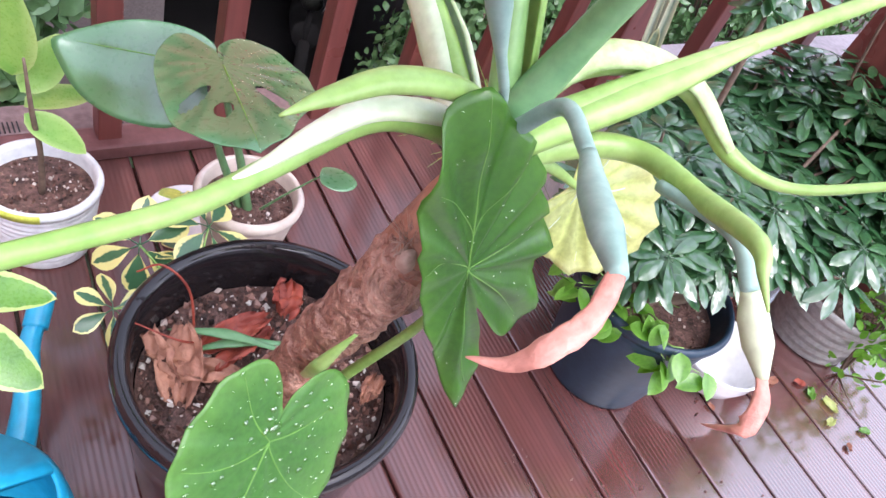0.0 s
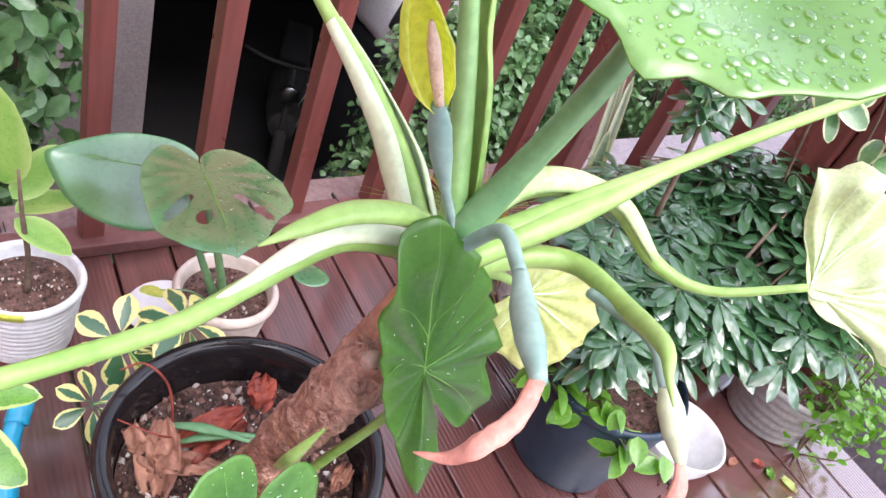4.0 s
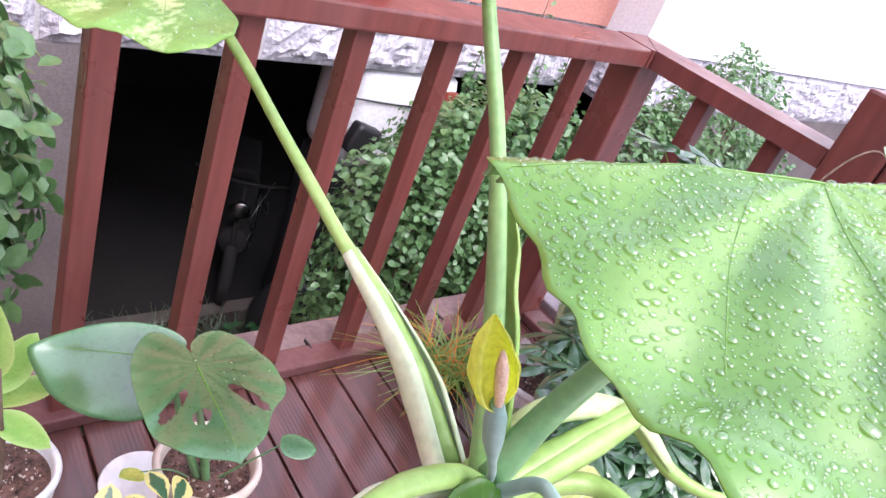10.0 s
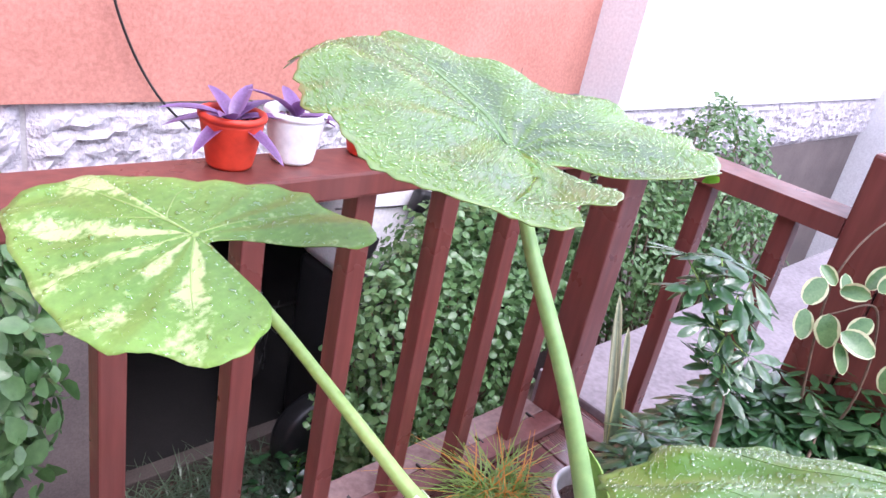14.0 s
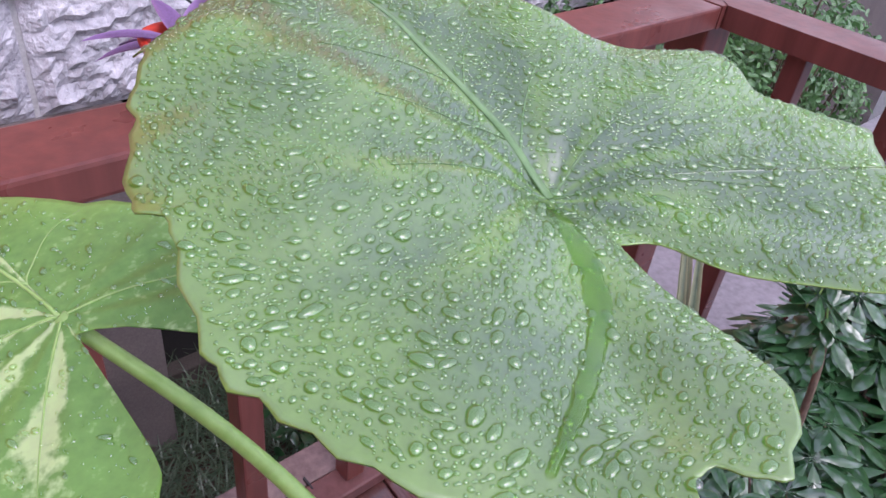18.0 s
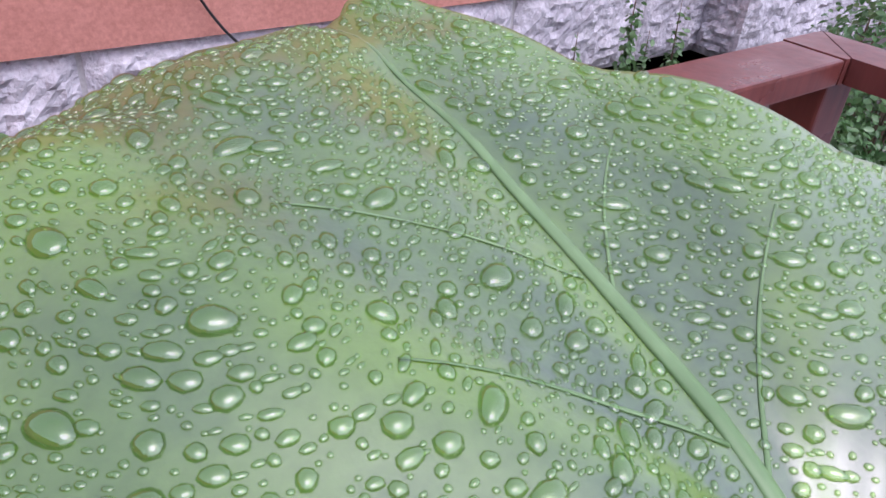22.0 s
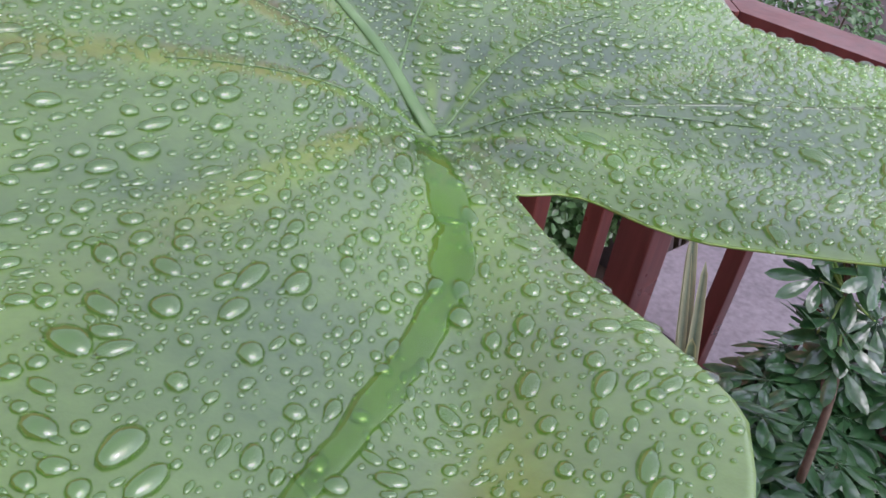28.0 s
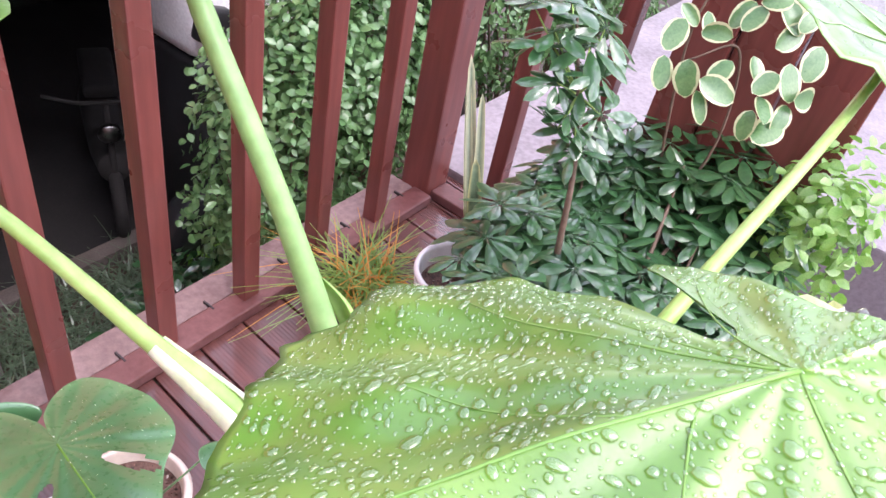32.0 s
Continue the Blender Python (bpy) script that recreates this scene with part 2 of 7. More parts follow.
M = {
    "deck": deck_mat(), "paint": paint_mat(),
    "pink": mk("pink_render", (0.45, 0.18, 0.135), (0.59, 0.27, 0.215), 1.3, 0.8, fine=60, bs=0.5, bd=0.004),
    "stone": mk("split_stone", (0.34, 0.32, 0.36), (0.7, 0.67, 0.71), 5.0, 0.75, fine=38, bs=1.0, bd=0.02),
    "mortar": mk("mortar", (0.4, 0.38, 0.38), (0.5, 0.48, 0.48), 9.0, 0.9),
    "white": mk("white_wall", (0.8, 0.79, 0.8), (0.88, 0.87, 0.88), 1.6, 0.7, fine=50, bs=0.2),
    "grey": mk("garage_wall", (0.12, 0.1, 0.1), (0.19, 0.16, 0.155), 2.0, 0.85),
    # near-black colour holds the shade of the garage interior, also on the scooter
    "dark": mk("garage_shade", (0.012, 0.011, 0.011), (0.02, 0.018, 0.018), 3.0, 0.9),
    "kerb": mk("dull_kerb", (0.07, 0.055, 0.05), (0.13, 0.105, 0.095), 4.0, 0.8),
    "concrete": mk("pale_concrete", (0.15, 0.13, 0.145), (0.29, 0.26, 0.285), 3.0, 0.45, 0.8, fine=50, bs=0.4),
    "soil": mk("potting_soil", (0.03, 0.016, 0.013), (0.24, 0.13, 0.105), 60.0, 0.75, fine=220, bs=1.0, bd=0.006),
    "earth": mk("garden_soil", (0.05, 0.036, 0.028), (0.12, 0.085, 0.065), 6.0, 0.9, fine=60, bs=0.8, bd=0.02),
    "black_glaze": mk("black_glaze", (0.008, 0.007, 0.008), (0.016, 0.013, 0.014), 10.0, 0.07, 0.16, fine=60, bs=0.12, coat=0.15, spec=0.4),
    "white_plastic": mk("white_plastic", (0.72, 0.74, 0.76), (0.82, 0.84, 0.85), 12.0, 0.4, fine=60, bs=0.15),
    "cream": mk("cream_ceramic", (0.62, 0.5, 0.42), (0.76, 0.68, 0.6), 7.0, 0.35, 0.5, fine=40, bs=0.15),
    "porcelain": mk("white_ceramic", (0.84, 0.84, 0.84), (0.9, 0.9, 0.9), 9.0, 0.2, fine=40, bs=0.05, coat=0.3),
    "navy": mk("navy_plastic", (0.012, 0.028, 0.05), (0.022, 0.045, 0.075), 14.0, 0.4, fine=60, bs=0.2),
    "terracotta": mk("brown_plastic", (0.2, 0.075, 0.05), (0.28, 0.12, 0.085), 9.0, 0.5),
    "grey_pot": mk("grey_white_ceramic", (0.24, 0.225, 0.215), (0.4, 0.38, 0.36), 7.0, 0.4),
    "red_plastic": mk("red_plastic", (0.5, 0.03, 0.012), (0.6, 0.05, 0.02), 9.0, 0.4, fine=60, bs=0.1),
    "blue": mk("blue_plastic", (0.01, 0.3, 0.52), (0.02, 0.4, 0.62), 8.0, 0.28, fine=50, bs=0.1, coat=0.2),
    # shaded copy of the blue plastic, for the can's dark opening
    "blue_shade": mk("shaded_blue_inside", (0.004, 0.03, 0.09), (0.008, 0.04, 0.12), 8.0, 0.4),
    "black_plastic": mk("black_plastic", (0.012, 0.012, 0.013), (0.025, 0.025, 0.027), 8.0, 0.35),
    "chrome": mk("scratched_metal", (0.2, 0.2, 0.2), (0.35, 0.35, 0.35), 20.0, 0.25, metallic=1.0),
    "trunk": mk("corm_bark", (0.15, 0.055, 0.035), (0.5, 0.27, 0.19), 30.0, 0.38, fine=120, bs=1.0, bd=0.008),
    "trunk_pale": mk("corm_scar", (0.34, 0.22, 0.17), (0.5, 0.36, 0.28), 30.0, 0.65, fine=120, bs=0.6, bd=0.003),
    "husk": mk("dry_husk", (0.22, 0.08, 0.05), (0.5, 0.24, 0.15), 18.0, 0.55, fine=90, bs=0.7, bd=0.004),
    "redhusk": mk("red_husk", (0.16, 0.02, 0.014), (0.42, 0.08, 0.04), 14.0, 0.5, fine=90, bs=0.6, bd=0.003),
    "stem": mk("green_stalk", (0.2, 0.38, 0.07), (0.32, 0.5, 0.14), 9.0, 0.34, fine=80, bs=0.15, coat=0.1, sub=0.12),
    "stem_pale": mk("pale_green_stalk", (0.165, 0.33, 0.095), (0.25, 0.43, 0.16), 9.0, 0.34, fine=80, bs=0.15, coat=0.08, sub=0.12),
    "stem_dark": mk("sea_green_stalk", (0.1, 0.24, 0.1), (0.16, 0.33, 0.14), 9.0, 0.3, fine=80, bs=0.15, coat=0.25),
    "stem_lime": mk("lime_stalk", (0.23, 0.4, 0.075), (0.36, 0.53, 0.17), 8.0, 0.34, fine=80, bs=0.15, coat=0.08, sub=0.12),
    "sheath": mk("pale_sheath", (0.6, 0.72, 0.42), (0.76, 0.84, 0.62), 10.0, 0.3, fine=70, bs=0.15, coat=0.2, sub=0.12),
    "sheath_green": mk("frosted_sheath", (0.33, 0.48, 0.16), (0.52, 0.64, 0.34), 30.0, 0.35, fine=140, bs=0.3, sub=0.1),
    "bluegreen": mk("bluegreen_bud", (0.2, 0.33, 0.28), (0.3, 0.44, 0.38), 16.0, 0.4, fine=80, bs=0.2),
    "budpale": mk("pale_bud", (0.42, 0.5, 0.3), (0.56, 0.62, 0.42), 16.0, 0.4, fine=80, bs=0.2),
    "pinkspathe": mk("withered_pink", (0.5, 0.2, 0.15), (0.72, 0.35, 0.27), 22.0, 0.5, fine=120, bs=0.7, bd=0.003),
    "spathe": leaf_mat("yellow_spathe", (0.55, 0.6, 0.12), (0.72, 0.75, 0.25), (0.5, 0.62, 0.2), 0.4, 14.0, trans=0.45, film=0.1),
    "spadix": mk("cream_spadix", (0.66, 0.44, 0.3), (0.78, 0.6, 0.46), 40.0, 0.6, fine=300, bs=0.8, bd=0.002),
    "rib": mk("leaf_rib", (0.22, 0.34, 0.15), (0.33, 0.45, 0.22), 12.0, 0.3, fine=80, bs=0.15, coat=0.25),
    "ribB": mk("pale_midrib", (0.12, 0.22, 0.085), (0.19, 0.3, 0.135), 12.0, 0.36, fine=80, bs=0.15),
    "ribC": mk("green_vein", (0.1, 0.24, 0.04), (0.17, 0.33, 0.07), 12.0, 0.35, fine=80, bs=0.15),
    "ribH": mk("dark_vein", (0.09, 0.25, 0.03), (0.14, 0.32, 0.05), 12.0, 0.35, fine=80, bs=0.15),
    "margin": mk("pale_leaf_margin", (0.2, 0.34, 0.06), (0.3, 0.44, 0.13), 20.0, 0.35),
    "worn": mk("worn_rail_paint", (0.105, 0.036, 0.033), (0.175, 0.075, 0.072), 9.0, 0.3, 0.6, fine=60, bs=0.4, bd=0.002),
    "weathered": mk("weathered_board", (0.13, 0.075, 0.07), (0.27, 0.19, 0.18), 9.0, 0.5, 0.8, fine=60, bs=0.6, bd=0.003),
    "twig": mk("brown_twig", (0.1, 0.065, 0.045), (0.2, 0.14, 0.1), 20.0, 0.7),
    "leafB": leaf_mat("broad_wet_leaf", (0.042, 0.1, 0.034), (0.105, 0.185, 0.055), (0.19, 0.33, 0.04), 0.36, 16.0, trans=0.13, film=1.0, film_rough=0.25, film_ior=2.08, pale=(0.18, 0.33, 0.018), soft=True),
    "leafA": leaf_mat("variegated_blade", (0.15, 0.31, 0.06), (0.23, 0.42, 0.1), (0.3, 0.5, 0.12), 0.34, 9.0, pale=(0.68, 0.76, 0.42), trans=0.3),
    # its pale colour paints the broad wet sheen between the ribs
    "leafC": leaf_mat("bright_leaf_sheen_bands", (0.065, 0.195, 0.022), (0.12, 0.29, 0.04), (0.13, 0.33, 0.035), 0.27, 8.0, trans=0.22, film=1.0, film_rough=0.24, film_ior=1.58, speck=0.1, pale=(0.23, 0.41, 0.09), soft=True),
    "leafH": leaf_mat("dark_hanging_leaf", (0.024, 0.1, 0.009), (0.05, 0.16, 0.015), (0.08, 0.22, 0.022), 0.34, 12.0, trans=0.3),
    "leafL": leaf_mat("young_leaf", (0.035, 0.13, 0.02), (0.07, 0.2, 0.035), (0.12, 0.28, 0.05), 0.34, 14.0, trans=0.2, film=0.15),
    "leafY": leaf_mat("yellowing_leaf", (0.42, 0.5, 0.15), (0.58, 0.62, 0.26), (0.6, 0.6, 0.26), 0.4, 12.0, trans=0.3),
    "leafW": leaf_mat("wilted_leaf", (0.45, 0.56, 0.26), (0.64, 0.7, 0.44), (0.68, 0.72, 0.48), 0.4, 16.0, trans=0.3),
    "monstera": leaf_mat("split_leaf", (0.03, 0.12, 0.036), (0.058, 0.175, 0.058), (0.1, 0.26, 0.1), 0.26, 8.0, trans=0.12, film=0.9, film_rough=0.16, film_ior=1.7, speck=0.1),
    "rubber": leaf_mat("rubber_leaf", (0.15, 0.36, 0.06), (0.3, 0.5, 0.12), (0.42, 0.58, 0.2), 0.26, 20.0, trans=0.2, speck=0.06),
    "scheff": leaf_mat("umbrella_leaflet", (0.02, 0.077, 0.028), (0.05, 0.14, 0.05), (0.063, 0.155, 0.047), 0.3, 10.0, trans=0.16, film=1.0, film_rough=0.14, film_ior=2.0, speck=0.12, patchy=60.0),
    "varieg": leaf_mat("cream_edged_leaflet", (0.03, 0.11, 0.05), (0.07, 0.18, 0.075), (0.85, 0.78, 0.3), 0.28, 20.0, trans=0.15, speck=0.1, crisp=True),
    "bush": leaf_mat("hedge_leaf", (0.065, 0.16, 0.055), (0.15, 0.275, 0.11), (0.15, 0.275, 0.11), 0.28, 3.0, trans=0.2, film=0.3),
    "croton": leaf_mat("cream_edged_leaf", (0.06, 0.2, 0.03), (0.16, 0.36, 0.05), (0.5, 0.62, 0.2), 0.25, 20.0, trans=0.2, speck=0.08, crisp=True),
    "seedling": leaf_mat("small_shrub_leaf", (0.09, 0.25, 0.03), (0.17, 0.36, 0.05), (0.2, 0.4, 0.07), 0.32, 12.0, trans=0.25),
    "lime": leaf_mat("lime_creeper_leaf", (0.11, 0.27, 0.05), (0.26, 0.42, 0.13), (0.45, 0.55, 0.25), 0.3, 30.0, trans=0.3),
    "hoya": leaf_mat("cream_rim_leaf", (0.05, 0.15, 0.05), (0.14, 0.26, 0.1), (0.6, 0.6, 0.36), 0.28, 16.0, trans=0.15, crisp=True),
    "snake": leaf_mat("striped_sword_leaf", (0.03, 0.08, 0.045), (0.16, 0.22, 0.12), (0.66, 0.6, 0.25), 0.35, 40.0, trans=0.05),
    "snake_pale": leaf_mat("cream_striped_sword_leaf", (0.035, 0.07, 0.04), (0.1, 0.15, 0.08), (0.72, 0.7, 0.42), 0.35, 60.0, trans=0.05),
    "grass": leaf_mat("grass_blade", (0.11, 0.22, 0.035), (0.22, 0.34, 0.08), (0.2, 0.3, 0.07), 0.4, 20.0, trans=0.2, film=0.1),
    "drygrass": leaf_mat("orange_grass_blade", (0.45, 0.16, 0.02), (0.55, 0.3, 0.06), (0.5, 0.3, 0.1), 0.45, 20.0, trans=0.2, film=0.0),
    "darkgrass": leaf_mat("lily_turf_blade", (0.05, 0.085, 0.05), (0.13, 0.18, 0.11), (0.13, 0.18, 0.11), 0.35, 20.0, trans=0.1),
    "purple": leaf_mat("purple_leaf", (0.09, 0.035, 0.11), (0.2, 0.1, 0.25), (0.3, 0.17, 0.36), 0.35, 20.0, trans=0.15),
}


# the green tint stands in for the sheen a leaf loses under water
def water_mat(name="water_drop", tint=(0.77, 0.95, 0.54, 1), low=0.15):
    m = bpy.data.materials.new(name)
    m.use_nodes = True
    n, l = m.node_tree.nodes, m.node_tree.links
    n.remove(n["Principled BSDF"])
    gl = n.new("ShaderNodeBsdfGlossy")
    gl.inputs["Roughness"].default_value = 0.03
    tr = n.new("ShaderNodeBsdfTransparent")
    tr.inputs[0].default_value = tint
    fr = n.new("ShaderNodeFresnel")
    fr.inputs[0].default_value = 1.45
    mx = n.new("ShaderNodeMixShader")
    mr = n.new("ShaderNodeMapRange")
    mr.inputs[1].default_value, mr.inputs[2].default_value = 0.03, 0.7
    mr.inputs[3].default_value, mr.inputs[4].default_value = low, low + 0.42
    l.new(fr.outputs[0], mr.inputs[0])
    l.new(mr.outputs[0], mx.inputs[0])
    l.new(tr.outputs[0], mx.inputs[1])
    l.new(gl.outputs[0], mx.inputs[2])
    l.new(mx.outputs[0], n["Material Output"].inputs[0])
    return m


M["water"] = water_mat()
M["clear"] = water_mat("light_tint_rain_drop", (0.85, 0.97, 0.68, 1), 0.15)
M["pool"] = water_mat("water_pool", (0.8, 0.95, 0.58, 1), 0.06)

# ---- building helpers ----
V = Vector


def part(name, bm, material, parent=None, label="", smooth=True):
    me = bpy.data.meshes.new(name)
    bm.to_mesh(me)
    bm.free()
    if smooth:
        me.shade_smooth()
    me.materials.append(M[material] if isinstance(material, str) else material)
    ob = new(name, me)
    if parent is not None:
        ob.parent = parent
    if label:
        ob["label"] = label
    return ob


def share(name, me, parent, mat4=None):
    ob = new(name, me)
    ob.parent = parent
    if mat4 is not None:
        ob.matrix_basis = mat4
    return ob


def thing(name, at, label, category, group="", kind=""):
    e = new(name)
    e.empty_display_size = 0.05
    e.location = at
    return tagged(e, label, category, group, kind)


def rel(e, pts):
    o = V(e.location)
    return [V(p) - o for p in pts]


def box(bm, c, s, bev=0.0, rot=None):
    r = bmesh.ops.create_cube(bm, size=1.0)
    vs = r["verts"]
    bmesh.ops.scale(bm, vec=s, verts=vs)
    if bev:
        es = list({e for v in vs for e in v.link_edges})
        out = bmesh.ops.bevel(bm, geom=es, offset=bev, segments=2, affect='EDGES', profile=0.6)
        vs = list({v for f in out["faces"] for v in f.verts} | {v for v in vs if v.is_valid})
    if rot is not None:
        bmesh.ops.rotate(bm, cent=(0, 0, 0), matrix=rot, verts=vs)
    bmesh.ops.translate(bm, vec=c, verts=vs)
    return vs


def spline(pts, n):
    """A smooth line through the points."""
    P = [V(p) for p in pts]
    P = [P[0] * 2 - P[1]] + P + [P[-1] * 2 - P[-2]]
    out = []
    segs = len(P) - 3
    for k in range(n + 1):
        x = min(k / n * segs, segs - 1e-6)
        i, t = int(x), x - int(x)
        a, b, c, d = P[i:i + 4]
        out.append(0.5 * ((2 * b) + (c - a) * t + (2 * a - 5 * b + 4 * c - d) * t * t + (3 * b - a - 3 * c + d) * t ** 3))
    return out


def lerp_list(vals, x):
    k = x * (len(vals) - 1)
    i = min(int(k), len(vals) - 2)
    return vals[i] + (vals[i + 1] - vals[i]) * (k - i)


def tube(bm, pts, radii, n=24, seg=12, flat=1.0, wob=0.0, cap=True, up=(0, 0, 1)):
    line = spline(pts, n)
    rings = []
    for k, p in enumerate(line):
        d = (line[min(k + 1, n)] - line[max(k - 1, 0)]).normalized()
        side = d.cross(V(up))
        side = side.normalized() if side.length > 1e-4 else V((1, 0, 0))
        nor = side.cross(d)
        r = lerp_list(radii, k / n)
        if wob:
            r *= 1 + wob * (noise.noise(p * 60) + 0.6 * noise.noise(p * 160))
        rings.append([bm.verts.new(p + (side * math.cos(a) + nor * math.sin(a) * flat) * r) for a in [2 * math.pi * j / seg for j in range(seg)]])
    for a, b in zip(rings, rings[1:]):
        for j in range(seg):
            bm.faces.new((a[j], a[(j + 1) % seg], b[(j + 1) % seg], b[j]))
    if cap:
        bm.faces.new(rings[0][::-1])
        bm.faces.new(rings[-1])
    return line


def channel(bm, pts, radii, n=20, arc=190, roll=0, thick=0.12, up=(0, 0, 1), seg=10):
    """An open, clasping sheath: part of a tube with two skins."""
    line = spline(pts, n)
    rings = []
    for k, p in enumerate(line):
        d = (line[min(k + 1, n)] - line[max(k - 1, 0)]).normalized()
        side = d.cross(V(up)).normalized()
        nor = side.cross(d)
        r = lerp_list(radii, k / n)
        row = []
        for lay in (1.0, 1.0 - thick):
            cells = []
            for j in range(seg + 1):
                a = radians(roll + arc * (j / seg - 0.5)) - math.pi / 2
                cells.append(p + (side * math.cos(a) + nor * math.sin(a)) * r * lay)
            row += cells if lay == 1.0 else cells[::-1]
        rings.append([bm.verts.new(q) for q in row])
    m = len(rings[0])
    for a, b in zip(rings, rings[1:]):
        for j in range(m):
            bm.faces.new((a[j], b[j], b[(j + 1) % m], a[(j + 1) % m]))
    bm.faces.new(rings[0])
    bm.faces.new(rings[-1][::-1])


def lathe(bm, prof, seg=48, c=(0, 0, 0), wave=None, outer=41):
    rings = []
    for i, (r, z) in enumerate(prof):
        ring = []
        for j in range(seg):
            a = 2 * math.pi * j / seg
            k = r * (wave(a, z) if wave and i < outer else 1.0)
            ring.append(bm.verts.new((c[0] + k * math.cos(a), c[1] + k * math.sin(a), c[2] + z)))
        rings.append(ring)
    for a, b in zip(rings, rings[1:]):
        for j in range(seg):
            bm.faces.new((a[j], a[(j + 1) % seg], b[(j + 1) % seg], b[j]))
    bm.faces.new(rings[0][::-1])
    bm.faces.new(rings[-1])


def pot_profile(rb, rt, h, lip=0.008, wall=0.006, depth=None):
    """Base, outer wall, rolled lip, inner wall, down to the inside floor."""
    d = h * 0.75 if depth is None else depth
    ri = rt - wall - (rt - rb) * d / h
    side = [(rb + (rt - rb) * k / 40, 0.004 + (h - lip * 2.6 - 0.004) * k / 40) for k in range(1, 40)]
    return [(rb * 0.9, 0), (rb, 0.004)] + side + [(rt - lip * 0.4, h - lip * 2.4), (rt + lip * 0.5, h - lip * 2.0), (rt + lip * 0.7, h - lip), (rt + lip * 0.3, h - lip * 0.2), (rt - lip * 0.3, h), (rt - wall, h - lip * 0.4), (rt - wall - 0.002, h - lip * 1.5), (ri, h - d)]


def disc_soil(bm, r, z, c=(0, 0), bumpy=0.006, seg=40, rings=9):
    grid = [[bm.verts.new((c[0], c[1], z))]]
    for i in range(1, rings + 1):
        row = []
        for j in range(seg):
            a = 2 * math.pi * j / seg
            rr = r * i / rings
            p = V((c[0] + rr * math.cos(a), c[1] + rr * math.sin(a), z))
            p.z += bumpy * (noise.noise(p * 45) + 0.7 * noise.noise(p * 130)) * (1 if i < rings else 0.2)
            row.append(bm.verts.new(p))
        grid.append(row)
    for j in range(seg):
        bm.faces.new((grid[0][0], grid[1][j], grid[1][(j + 1) % seg]))
    for a, b in zip(grid[1:], grid[2:]):
        for j in range(seg):
            bm.faces.new((a[j], b[j], b[(j + 1) % seg], a[(j + 1) % seg]))


